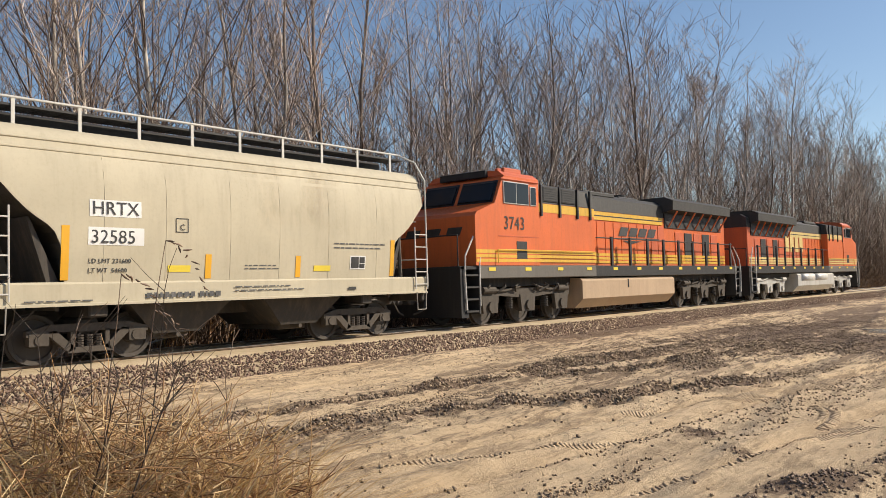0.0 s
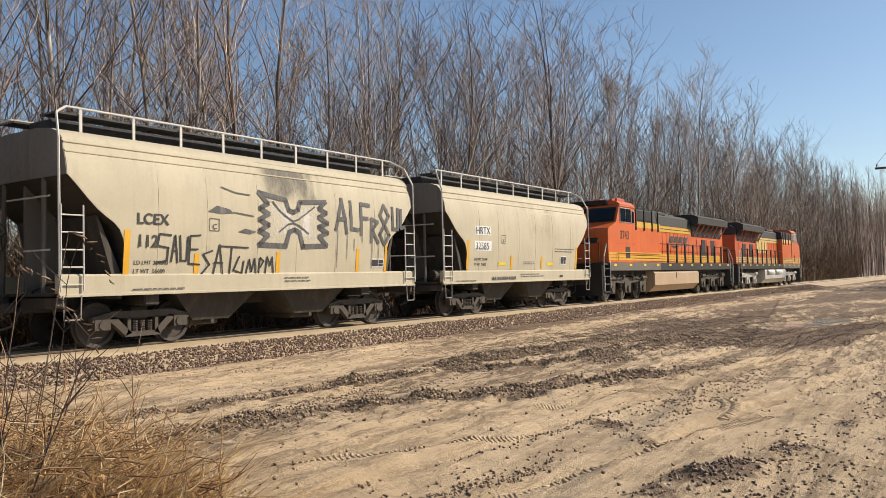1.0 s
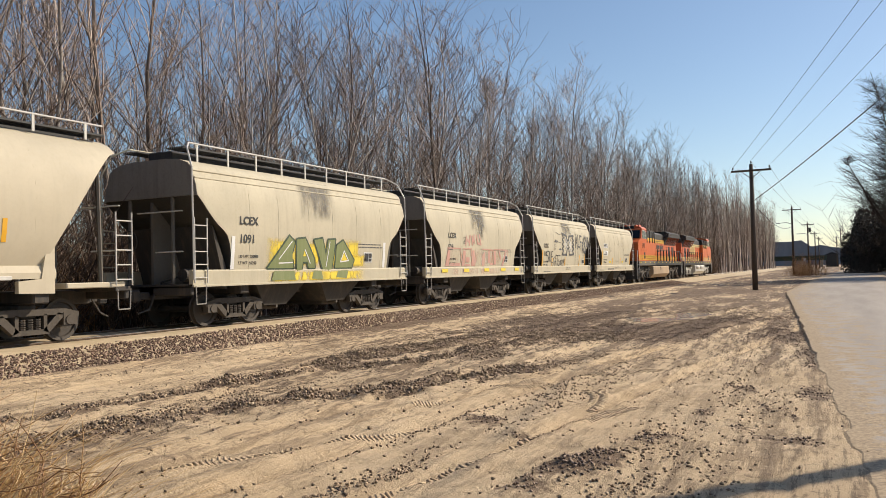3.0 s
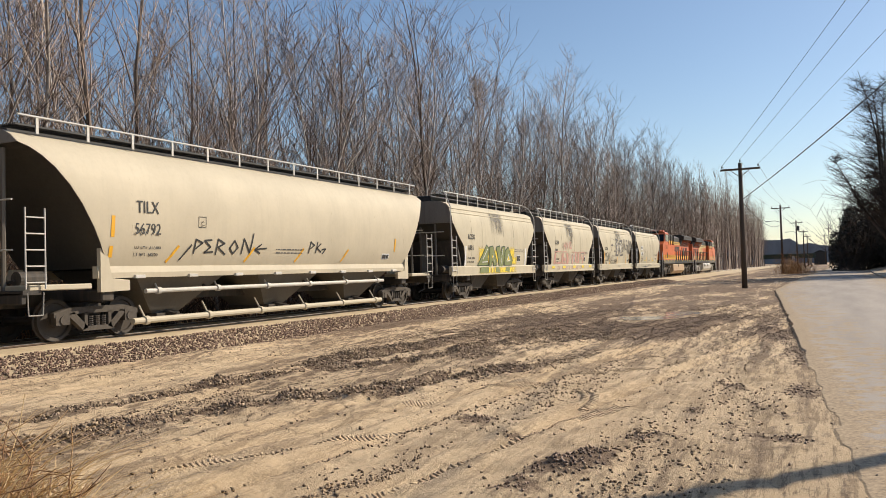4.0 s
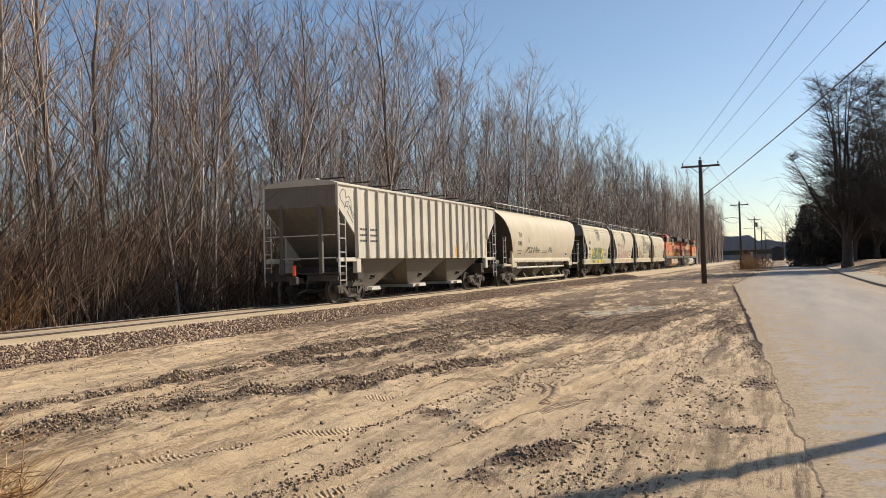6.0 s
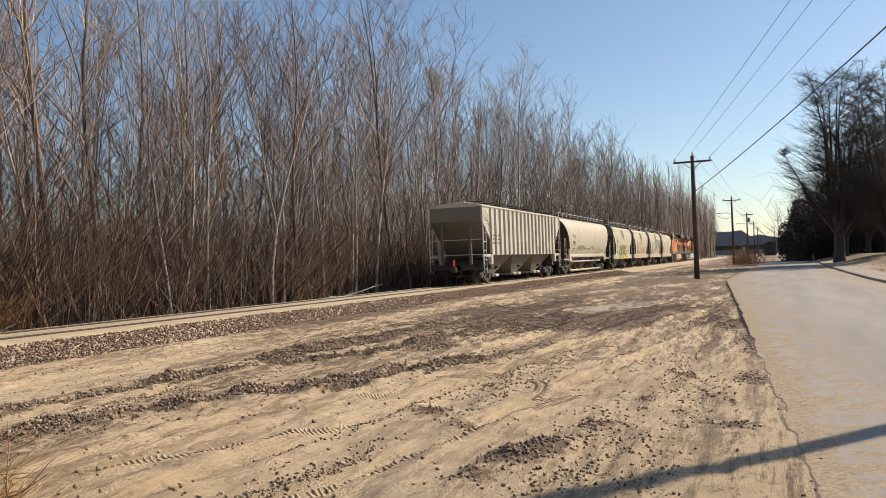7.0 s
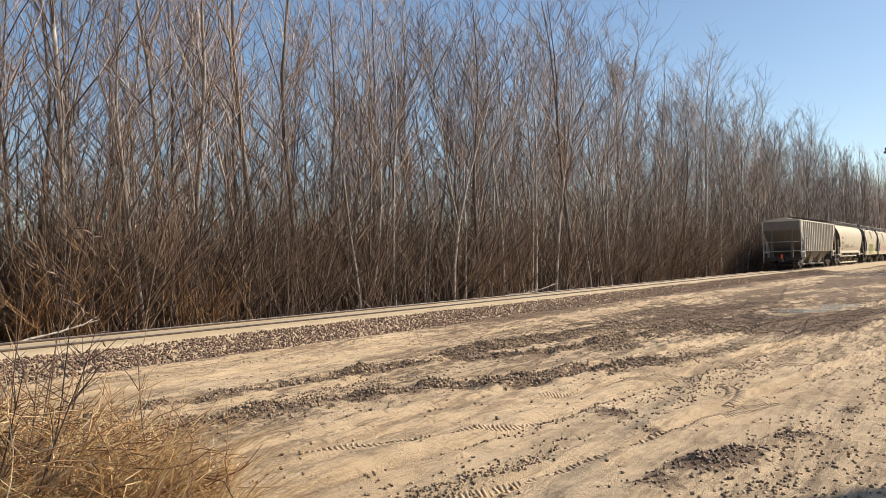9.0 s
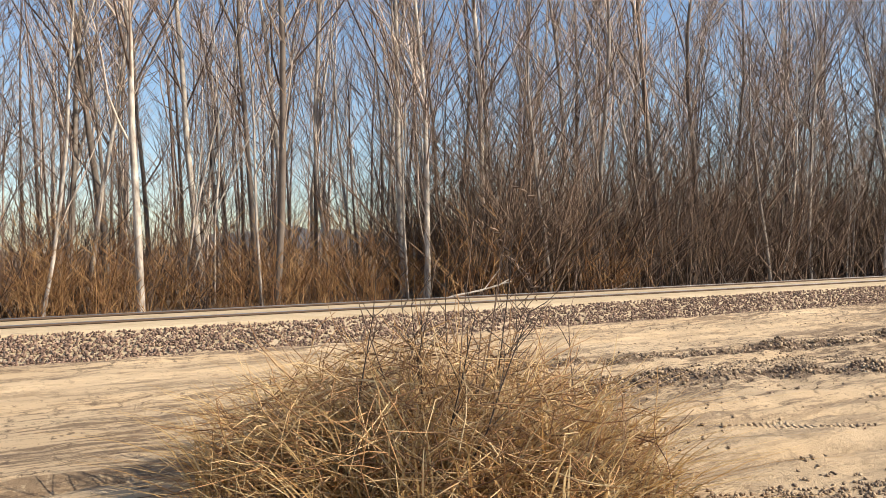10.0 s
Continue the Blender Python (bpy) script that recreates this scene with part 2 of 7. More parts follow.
# grey-blue base colour stands in for distance haze over the tree line
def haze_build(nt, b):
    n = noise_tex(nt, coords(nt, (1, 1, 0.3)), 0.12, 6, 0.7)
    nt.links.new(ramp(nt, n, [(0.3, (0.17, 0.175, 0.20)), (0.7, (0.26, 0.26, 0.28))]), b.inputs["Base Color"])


HAZEWOOD = mat("far_wood_haze_tint", haze_build, 1.0)


# ---- mesh helpers ----
def mesh_from(name, verts, faces, material, smooth=False):
    me = bpy.data.meshes.new(name)
    me.from_pydata(verts, [], faces)
    me.materials.append(material)
    if smooth:
        me.shade_smooth()
    me.update()
    return me


def part(name, bm, material, parent, label="", smooth=False):
    me = bpy.data.meshes.new(name)
    bmesh.ops.recalc_face_normals(bm, faces=bm.faces)
    bm.to_mesh(me)
    bm.free()
    me.materials.append(material)
    if smooth:
        me.shade_smooth()
    ob = new(name, me)
    ob.parent = parent
    if label:
        tagged(ob, label)
    return ob


def box(bm, x0, x1, y0, y1, z0, z1, bevel=0.0):
    r = bmesh.ops.create_cube(bm, size=1.0)
    for v in r["verts"]:
        v.co = Vector(((x0 + x1) / 2 + v.co.x * (x1 - x0), (y0 + y1) / 2 + v.co.y * (y1 - y0), (z0 + z1) / 2 + v.co.z * (z1 - z0)))
    if bevel:
        es = list({e for v in r["verts"] for e in v.link_edges})
        bmesh.ops.bevel(bm, geom=es, offset=bevel, segments=1, affect="EDGES")
    return bm


def rod(bm, a, b, r, seg=6, r2=None):
    a, b = Vector(a), Vector(b)
    d = b - a
    res = bmesh.ops.create_cone(bm, cap_ends=True, segments=seg, radius1=r, radius2=r if r2 is None else r2, depth=d.length)
    m = Matrix.Translation((a + b) / 2) @ d.to_track_quat("Z", "Y").to_matrix().to_4x4()
    bmesh.ops.transform(bm, matrix=m, verts=res["verts"])
    return bm


def path_rod(bm, pts, r, seg=6):
    for a, b in zip(pts, pts[1:]):
        rod(bm, a, b, r, seg)
    return bm


def prism_x(bm, poly, x0, x1):
    """A polygon of (y, z) drawn out along x."""
    a = [bm.verts.new((x0, y, z)) for y, z in poly]
    b = [bm.verts.new((x1, y, z)) for y, z in poly]
    bm.faces.new(a)
    bm.faces.new(b[::-1])
    n = len(poly)
    for i in range(n):
        bm.faces.new((a[i], a[(i + 1) % n], b[(i + 1) % n], b[i]))
    return bm


def prism_y(bm, poly, y0, y1):
    """A polygon of (x, z) drawn out along y."""
    a = [bm.verts.new((x, y0, z)) for x, z in poly]
    b = [bm.verts.new((x, y1, z)) for x, z in poly]
    bm.faces.new(a)
    bm.faces.new(b[::-1])
    n = len(poly)
    for i in range(n):
        bm.faces.new((a[i], a[(i + 1) % n], b[(i + 1) % n], b[i]))
    return bm


def BM():
    return bmesh.new()


def thing(name, label, category, m=None, group="", kind=""):
    ob = new(name)
    if m is not None:
        ob.matrix_basis = m
    return tagged(ob, label, category, group, kind)


def tube_arrays(tubes):
    """Tapered tubes as vertex and face lists; a tube is (points, radii, sides)."""
    V, F, base = [], [], 0
    for pts, rad, k in tubes:
        pts = np.asarray(pts, float)
        n = len(pts)
        d = np.gradient(pts, axis=0)
        d /= np.linalg.norm(d, axis=1, keepdims=True) + 1e-9
        ref = np.array([0.31, 0.95, 0.05])
        u = np.cross(d, ref)
        u /= np.linalg.norm(u, axis=1, keepdims=True) + 1e-9
        w = np.cross(d, u)
        ang = np.arange(k) * (2 * np.pi / k)
        ring = pts[:, None, :] + np.asarray(rad)[:, None, None] * (np.cos(ang)[None, :, None] * u[:, None, :] + np.sin(ang)[None, :, None] * w[:, None, :])
        V.append(ring.reshape(-1, 3))
        i = np.arange(n - 1)[:, None] * k
        j = np.arange(k)[None, :]
        j2 = (j + 1) % k
        f = np.stack([i + j, i + j2, i + k + j2, i + k + j], -1).reshape(-1, 4) + base
        F.append(f)
        base += n * k
    return np.concatenate(V), np.concatenate(F)


def mesh_np(name, V, F, material, smooth=False):
    me = bpy.data.meshes.new(name)
    me.vertices.add(len(V))
    me.vertices.foreach_set("co", np.asarray(V, np.float32).ravel())
    k = F.shape[1]
    me.loops.add(F.size)
    me.loops.foreach_set("vertex_index", np.asarray(F, np.int32).ravel())
    me.polygons.add(len(F))
    me.polygons.foreach_set("loop_start", np.arange(len(F), dtype=np.int32) * k)
    me.materials.append(material)
    me.update(calc_edges=True)
    me.validate()
    if smooth:
        me.shade_smooth()
    return me


# ---- ground: one sheet to the horizon, fine near the road side ----
TRACK_X, RAIL_Z = -15.5, 0.375
rng = np.random.default_rng(7)


def axis(parts):
    out = []
    for a, b, step in parts:
        out += list(np.arange(a, b, step))
    return np.array(out + [parts[-1][1]])


def vnoise(x, y, scale, seed, octaves=4, rough=0.55):
    """Smooth value noise over arrays."""
    out, amp, tot = np.zeros_like(x), 1.0, 0.0
    for o in range(octaves):
        r = np.random.default_rng(seed + o * 17)
        g = r.random((256, 256))
        u, v = x / scale + 31.7 * o, y / scale + 11.3 * o
        i, j = np.floor(u).astype(int), np.floor(v).astype(int)
        fu, fv = u - i, v - j
        fu, fv = fu * fu * (3 - 2 * fu), fv * fv * (3 - 2 * fv)
        p = g[i % 256, j % 256] * (1 - fu) * (1 - fv) + g[(i + 1) % 256, j % 256] * fu * (1 - fv)
        p = p + g[i % 256, (j + 1) % 256] * (1 - fu) * fv + g[(i + 1) % 256, (j + 1) % 256] * fu * fv
        out += amp * (p - 0.5)
        tot += amp
        amp *= rough
        scale /= 2.1
    return out / tot


def ridge(d, w):
    return np.exp(-(d / w) ** 2)


# gravel windrows: y along the line, x of its crest, width, height, bareness
WINDROWS = (
    ((3.0, 6.6, 8.8, 10.1, 10.9, 12.7, 17.3, 24.0), (-8.6, -8.35, -8.1, -8.15, -7.7, -6.6, -6.1, -5.4), 0.34, 0.07, 0.78),
    ((3.0, 5.6, 6.6, 7.7, 8.7, 9.2, 10.5, 12.5), (-7.1, -7.0, -6.93, -6.67, -6.16, -5.63, -5.02, -4.3), 0.55, 0.06, 0.68),
    ((10.6, 11.4, 13.4, 16.3, 19.0), (-8.6, -8.1, -7.9, -7.9, -8.0), 0.55, 0.04, 0.75),
    ((3.0, 8.0, 20.0), (-11.2, -11.0, -10.6), 0.25, 0.02, 0.3),
)


def churned(x, y):
    """How much the ground is cut up: high far off and beside the windrows, low on the clean sand."""
    c = 0.62 + 0.35 * np.clip((-5.0 - x) / 1.5, 0, 1) + 0.6 * np.clip((y - 12.0) / 5.0, 0, 1)
    c = c + 0.08 * np.clip((x + 1.3) / 0.6, 0, 1)
    c = c - 0.34 * np.exp(-(((x + 2.7) / 2.0) ** 2 + ((y - 9.5) / 3.2) ** 2))
    c = c - 0.55 * np.exp(-(((x + 10.4) / 1.1) ** 2)) - 0.3 * np.exp(-(((x + 3.8) / 1.4) ** 2 + ((y - 5.5) / 1.6) ** 2))
    return np.clip(c, 0.05, 1.0)


def ground_shape(x, y):
    """Height, bare gravel and leaf litter over the ground."""
    x, y = np.asarray(x, float), np.asarray(y, float)
    n1 = vnoise(x, y, 3.0, 3)
    n2 = vnoise(x * 1.0, y * 0.25, 0.8, 9)
    n3 = vnoise(x, y, 0.35, 21)
    n4 = vnoise(x * 1.6, y * 0.35, 1.7, 33)
    yard = np.clip((x + 13.0) / 0.8, 0, 1) * np.clip((3.0 - x) / 2.0, 0, 1)
    n5 = vnoise(x * 1.2, y * 0.5, 0.16, 61, 3)
    h = yard * (0.03 * n1 + 0.045 * n2 + 0.07 * n3 + 0.06 * n5)
    lump = np.clip(vnoise(x, y * 0.6, 0.28, 81, 3) - 0.12, 0, 1)
    h = h + yard * lump * 0.16 * np.clip(vnoise(x, y * 0.3, 2.4, 88) * 4 + 0.5, 0, 1)
    wob = 0.35 * vnoise(x * 0.0, y, 7.0, 51, 2)
    soil = np.zeros_like(x)
    # windrows of gravel and churned soil beside the wheel tracks
    for line_y, line_x, w, hh, st in WINDROWS:
        d = x - (np.interp(y, line_y, line_x) + 0.4 * wob)
        r = ridge(d, w * (1 + 0.8 * n1)) * np.clip((line_y[-1] + 3.0 - y) / 4.0, 0, 1) * np.clip((y - line_y[0]) / 1.6, 0, 1)
        h = h + r * hh * (0.7 + 2.0 * n3 + 1.0 * n2 + 1.4 * n5)
        soil = np.maximum(soil, r * st * (0.85 + 1.0 * n2 + 0.8 * n3))
    # wheel ruts
    for x0, slope, w in ((-5.3, 0.10, 0.16), (-3.9, 0.10, 0.16), (-4.6, 0.19, 0.10), (-10.2, 0.03, 0.22), (-11.7, 0.02, 0.2), (-2.6, 0.13, 0.11), (-8.2, 0.11, 0.2)):
        d = x - (x0 + slope * (y - 8.0) + 0.6 * wob)
        h = h - yard * ridge(d, w) * 0.06 + yard * ridge(np.abs(d) - 1.7 * w, w * 0.6) * 0.04
        tread = np.sin(y * 42.0 + np.sign(d) * d * 40.0)
        h = h + yard * ridge(d, w * 0.9) * 0.014 * tread
    # churned far half
    far = np.clip((y - 13.0) / 7.0, 0, 1) * yard * (1 - 0.75 * np.exp(-(((x + 10.6) / 1.0) ** 2)))
    h = h + far * (0.10 * n4 + 0.08 * n2 + 0.06 * n3)
    soil = np.maximum(soil, far * (0.55 + 1.5 * n4 + 0.8 * n3))
    # gravel heap by the road and strips of gravel near it
    for px, py, rx, ry, a, hh in ((-1.85, 6.25, 0.55, 0.24, 1.15, 0.14), (-2.05, 5.55, 0.35, 0.2, 1.2, 0.05), (-1.55, 7.55, 0.55, 0.24, 0.9, 0.04), (-1.33, 9.2, 0.17, 0.55, 0.1, 0.03), (-0.40, 7.9, 0.42, 0.36, 0.2, 0.03), (-1.1, 11.0, 0.14, 0.9, 0.5, 0.02), (-0.62, 9.5, 0.15, 0.9, 0.4, 0.02), (-0.28, 10.9, 0.28, 0.9, 0.1, 0.025), (-0.9, 8.5, 0.2, 0.5, 0.3, 0.02), (-3.4, 7.9, 0.35, 0.3, 0, 0.03), (-2.7, 7.35, 0.3, 0.18, 0.3, 0.02), (-0.3, 15.5, 0.5, 3.0, 0.05, 0.03), (-6.0, 14.2, 0.7, 1.6, 0.2, 0.05), (-8.2, 13.2, 0.6, 1.8, 0.1, 0.06)):
        c, s = math.cos(a), math.sin(a)
        u, v = ((x - px) * c + (y - py) * s) / rx, (-(x - px) * s + (y - py) * c) / ry
        r = np.exp(-(u * u + v * v)) * (0.9 + 0.7 * n3 + 0.5 * n2)
        h = h + r * hh
        soil = np.maximum(soil, (1.2 if hh > 0.05 else 0.6) * r)
    for px, py, rx, ry in ((-4.9, 24.6, 1.0, 1.5), (-4.2, 26.8, 0.8, 2.1)):
        w = np.clip(1.6 - np.hypot((x - px) / rx, (y - py) / ry), 0, 1)
        h = h * (1 - w) + 0.004 * w
        soil = soil * (1 - 0.6 * w)
    # rise of the verge beyond the road and under the wood
    h = h + np.clip((x - 5.0) / 5.0, 0, 1) * np.clip((y - 20) / 60.0, 0, 1) * 0.9
    wood = np.clip((-17.6 - x) / 1.2, 0, 1)
    h = h + wood * (0.10 * n1 + 0.05 * n3)
    h = np.where((x > -0.3 - 0.06 * (y - 8)) & (x < 8) & (y < 60) & (y > -30), np.minimum(h, 0.0), h)
    verge = np.clip((x - 6.6) / 1.5, 0, 1) * np.clip((y - 5) / 30.0, 0, 1)
    litter = np.clip(wood + verge + np.clip((y - 150.0) / 40.0, 0, 1) * np.clip((-6 - x) / 4, 0, 1), 0, 1) * np.clip(0.8 + 1.2 * n2, 0, 1)
    return h, np.clip(soil, 0, 1), litter


GX = axis([(-3000, -200, 400), (-200, -40, 20), (-40, -18, 1.0), (-18, -12.6, 0.25), (-12.6, 0.8, 0.07), (0.8, 3.0, 0.25), (3.0, 14.0, 0.6), (14, 60, 6), (60, 200, 35), (200, 3000, 400)])
GY = axis([(-3000, -200, 400), (-200, -20, 15), (-20, 0, 0.8), (0, 3.5, 0.25), (3.5, 16.0, 0.07), (16, 32, 0.13), (32, 64, 0.4), (64, 130, 1.5), (130, 400, 12), (400, 3000, 300)])
gx, gy = np.meshgrid(GX, GY, indexing="ij")
gh, gs, gl = ground_shape(gx, gy)
nx_, ny_ = gx.shape
gi = np.arange(nx_ * ny_).reshape(nx_, ny_)
GF = np.stack([gi[:-1, :-1], gi[1:, :-1], gi[1:, 1:], gi[:-1, 1:]], -1).reshape(-1, 4)
gme = mesh_np("ground", np.stack([gx, gy, gh], -1).reshape(-1, 3), GF, SAND, True)
for nm, arr in (("soil", gs), ("litter", gl), ("churn", churned(gx, gy))):
    gme.attributes.new(nm, "FLOAT", "POINT").data.foreach_set("value", arr.astype(np.float32).ravel())
ground = tagged(new("ground", gme), "dry sandy ground with tyre tracks and gravel windrows", "ground", kind="structure")

# ---- road: asphalt slab with a broken edge ----
def road_left(y):
    if y < 48:
        return 0.62 - 0.0625 * y + 0.0
    return -2.38 + 0.018 * (y - 48) + 0.00011 * (y - 48) ** 2


def road_right(y):
    if y < 44:
        return 5.6 - 0.028 * y
    return 4.37 - 0.004 * (y - 44) + 0.00028 * (y - 44) ** 2


ys = list(np.arange(-30, 60, 0.12)) + list(np.arange(60, 400, 4.0))
rv, rf = [], []
edge_noise = vnoise(np.zeros(len(ys)), np.array(ys), 0.9, 71, 4, 0.85)
for k, y in enumerate(ys):
    xl = road_left(y) + 0.20 * edge_noise[k] * (1.0 if y < 60 else 0.3)
    step = 0.008 + 0.055 * min(max((y - 13.0) / 7.0, 0), 1)
    rv += [(xl - 0.12 + step, y, -0.045), (xl, y, step), (xl + 0.35, y, step + 0.008), ((xl + road_right(y)) / 2, y, 0.085), (road_right(y), y, 0.06), (road_right(y) + 0.02, y, -0.05)]
    if k:
        b0 = 6 * (k - 1)
        for q in range(5):
            rf.append((b0 + q, b0 + q + 1, b0 + q + 7, b0 + q + 6))
rme = mesh_from("road", rv, rf, ASPHALT)
rme.attributes.new("spill", "FLOAT", "POINT").data.foreach_set("value", np.tile([1.0, 0.85, 0.42, 0.0, 0.5, 1.0], len(ys)).astype(np.float32))
road = tagged(new("road", rme), "worn grey asphalt road with broken sandy edge", "road", kind="structure")

# kerb stones along the far side of the road
kerb = thing("kerb", "pale concrete kerb along the asphalt road", "kerb", kind="structure")
kv = BM()
prism_y(kv, [(0, -0.05), (0, 0.16), (0.14, 0.17), (0.16, -0.05)], 0, 2.94)
kme = bpy.data.meshes.new("kerb_stone")
bmesh.ops.recalc_face_normals(kv, faces=kv.faces)
kv.to_mesh(kme)
kv.free()
kme.materials.append(CONCRETE)
for k in range(48):
    y = 14 + 3.0 * k
    a = math.atan2(road_right(y + 3) - road_right(y), 3.0)
    st = new("kerb_stone", kme)
    st.parent = kerb
    st.matrix_basis = pose(road_right(y) + 0.03, y, 0, 0, 0, -math.degrees(a))
# footpath behind the kerb
pv, pf = [], []
for k, y in enumerate(np.arange(14, 158, 3.0)):
    x0 = road_right(y) + 0.21
    pv += [(x0, y, -0.02), (x0, y, 0.165), (x0 + 1.3, y, 0.20), (x0 + 1.4, y, -0.05)]
    if k:
        b0 = 4 * (k - 1)
        for q in range(3):
            pf.append((b0 + q, b0 + q + 1, b0 + q + 5, b0 + q + 4))
pavement = tagged(new("pavement", mesh_from("pavement", pv, pf, CONCRETE)), "narrow pale footpath beside the road", "pavement", kind="structure")

# ---- railway: sand-filled bed, ties, two rails ----
Y0, Y1 = -60.0, 420.0
bm = BM()
prism_y(bm, [(-18.6, -0.05), (-17.0, 0.24), (-16.7, 0.322), (-14.45, 0.326), (-14.14, 0.285), (-14.06, 0.25), (-12.35, -0.05)], Y0, Y1)
me = bpy.data.meshes.new("ballast_bed")
bmesh.ops.recalc_face_normals(bm, faces=bm.faces)
bm.to_mesh(me)
bm.free()
me.materials.append(BED)
me.materials.append(SHOULDER)
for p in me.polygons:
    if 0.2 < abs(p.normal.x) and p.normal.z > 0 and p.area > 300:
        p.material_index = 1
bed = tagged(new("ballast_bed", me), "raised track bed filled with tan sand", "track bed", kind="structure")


def rail_mesh():
    prof = [(-0.07, 0), (0.07, 0), (0.07, 0.012), (0.012, 0.03), (0.01, 0.125), (0.036, 0.138), (0.036, 0.165), (0.028, 0.172), (-0.028, 0.172), (-0.036, 0.165), (-0.036, 0.138), (-0.01, 0.125), (-0.012, 0.03), (-0.07, 0.012)]
    b = BM()
    prism_y(b, prof, Y0, Y1)
    m = bpy.data.meshes.new("rail")
    bmesh.ops.recalc_face_normals(b, faces=b.faces)
    b.to_mesh(m)
    b.free()
    m.materials.append(RAILSIDE)
    m.materials.append(RAILTOP)
    for p in m.polygons:
        if p.normal.z > 0.6 and p.center.z > 0.15:
            p.material_index = 1
    return m


track = thing("railway_track", "single railway track of two worn steel rails", "railway track", kind="structure")
rm = rail_mesh()
for sx in (-0.754, 0.754):
    r = new("rail", rm)
    r.parent = track
    r.location = (TRACK_X + sx, 0, RAIL_Z - 0.172)
b = BM()
box(b, -1.375, 1.375, -0.115, 0.115, -0.15, 0.0, 0.012)
tme = bpy.data.meshes.new("tie")
bmesh.ops.recalc_face_normals(b, faces=b.faces)
b.to_mesh(tme)
b.free()
tme.materials.append(TIE)
for k in range(220):
    t_ = new("tie", tme)
    t_.parent = track
    t_.matrix_basis = pose(TRACK_X + 0.04 * math.sin(k * 7.3), -18 + k * 0.54, 0.286 + 0.006 * math.sin(k * 3.1), 0, 0, 0.8 * math.sin(k * 5.7))


# ---- stones: ballast shoulder and gravel heaps ----
def stones(name, n, place, material, size):
    """Many small broken stones as one mesh."""
    t = np.array([(1, 1, 1), (-1, -1, 1), (-1, 1, -1), (1, -1, -1), (0, 0, 1.3), (0, 0, -1.2)], float)
    faces = np.array([(0, 4, 2), (4, 1, 2), (0, 3, 4), (3, 1, 4), (0, 2, 5), (2, 1, 5), (0, 5, 3), (3, 5, 1)])
    V = np.repeat(t[None], n, 0) * rng.uniform(0.55, 1.1, (n, 6, 3))
    q = rng.normal(size=(n, 3, 3))
    q, _ = np.linalg.qr(q)
    V = np.einsum("nij,nkj->nki", q, V) * (size * rng.uniform(0.5, 1.25, n))[:, None, None]
    V = V + place(n)[:, None, :]
    F = faces[None] + (np.arange(n) * 6)[:, None, None]
    return new(name, mesh_np(name, V.reshape(-1, 3), F.reshape(-1, 3), material))


def on_shoulder(n):
    u = rng.random(n)
    y = -12 + 92 * rng.random(n) ** 1.6
    x = -14.05 + 1.75 * u + 0.25 * vnoise(np.zeros(n), y, 2.0, 91)
    z = np.interp(x, [-14.06, -12.35], [0.25, -0.04])
    return np.stack([x, y, z + 0.012], -1)


tagged(stones("ballast", 42000, on_shoulder, STONE, 0.0235), "crushed brown-grey ballast stones on the track shoulder", "ballast", kind="stuff")


def on_heaps(n):
    xs = rng.uniform(-11.5, 0.9, n * 14)
    yy = 3.6 + 26 * rng.random(n * 14) ** 1.5
    h, s, _ = ground_shape(xs, yy)
    pick = np.flatnonzero(rng.random(n * 14) < np.clip((s - 0.3) * 1.2, 0.002, 1))[:n]
    return np.stack([xs[pick], yy[pick], h[pick] + 0.006], -1)


def counted(n):
    p = on_heaps(n)
    return p if len(p) == n else np.concatenate([p, p[rng.integers(0, len(p), n - len(p))]])


tagged(stones("gravel", 24000, counted, DARKSTONE, 0.0125), "dark loose gravel and clods strewn over the sand", "gravel", kind="stuff")

def on_sand(n):
    k = n * 9
    xs = rng.uniform(-12.0, 0.9, k)
    yy = 3.4 + 30 * rng.random(k) ** 1.6
    h, sl, _ = ground_shape(xs, yy)
    rows_ = vnoise(xs - 0.06 * yy, yy * 0.13, 0.6, 131, 4)
    pick = np.flatnonzero(rng.random(k) < np.clip(0.004 + 2.4 * np.clip(rows_ - 0.09, 0, 1) + 0.12 * sl, 0, 1) * np.clip(0.35 - 0.3 * (xs + 1.2), 0.12, 1))[:n]
    pick = np.concatenate([pick, rng.choice(pick, n - len(pick))]) if len(pick) < n else pick
    return np.stack([xs[pick], yy[pick], h[pick] + 0.003], -1)


CLOD = straw("soil_clod", (0.13, 0.088, 0.056), (0.26, 0.185, 0.118), (0.46, 0.35, 0.23))
tagged(stones("clods", 30000, on_sand, CLOD, 0.0125), "small clods of dry soil over the sand", "clods", kind="stuff")

def on_windrows(n):
    k = n * 12
    xs, yy = rng.uniform(-9.2, -4.3, k), 3.4 + 16 * rng.random(k) ** 1.2
    h, sl, _ = ground_shape(xs, yy)
    pick = np.flatnonzero(rng.random(k) < np.clip((sl - 0.28) * 1.6, 0.004, 1))[:n]
    pick = np.concatenate([pick, rng.choice(pick, n - len(pick))]) if len(pick) < n else pick
    return np.stack([xs[pick], yy[pick], h[pick] + 0.008], -1)


tagged(stones("windrow_gravel", 9000, on_windrows, CLOD, 0.02), "coarse brown gravel and clods along the windrows", "gravel", kind="stuff")

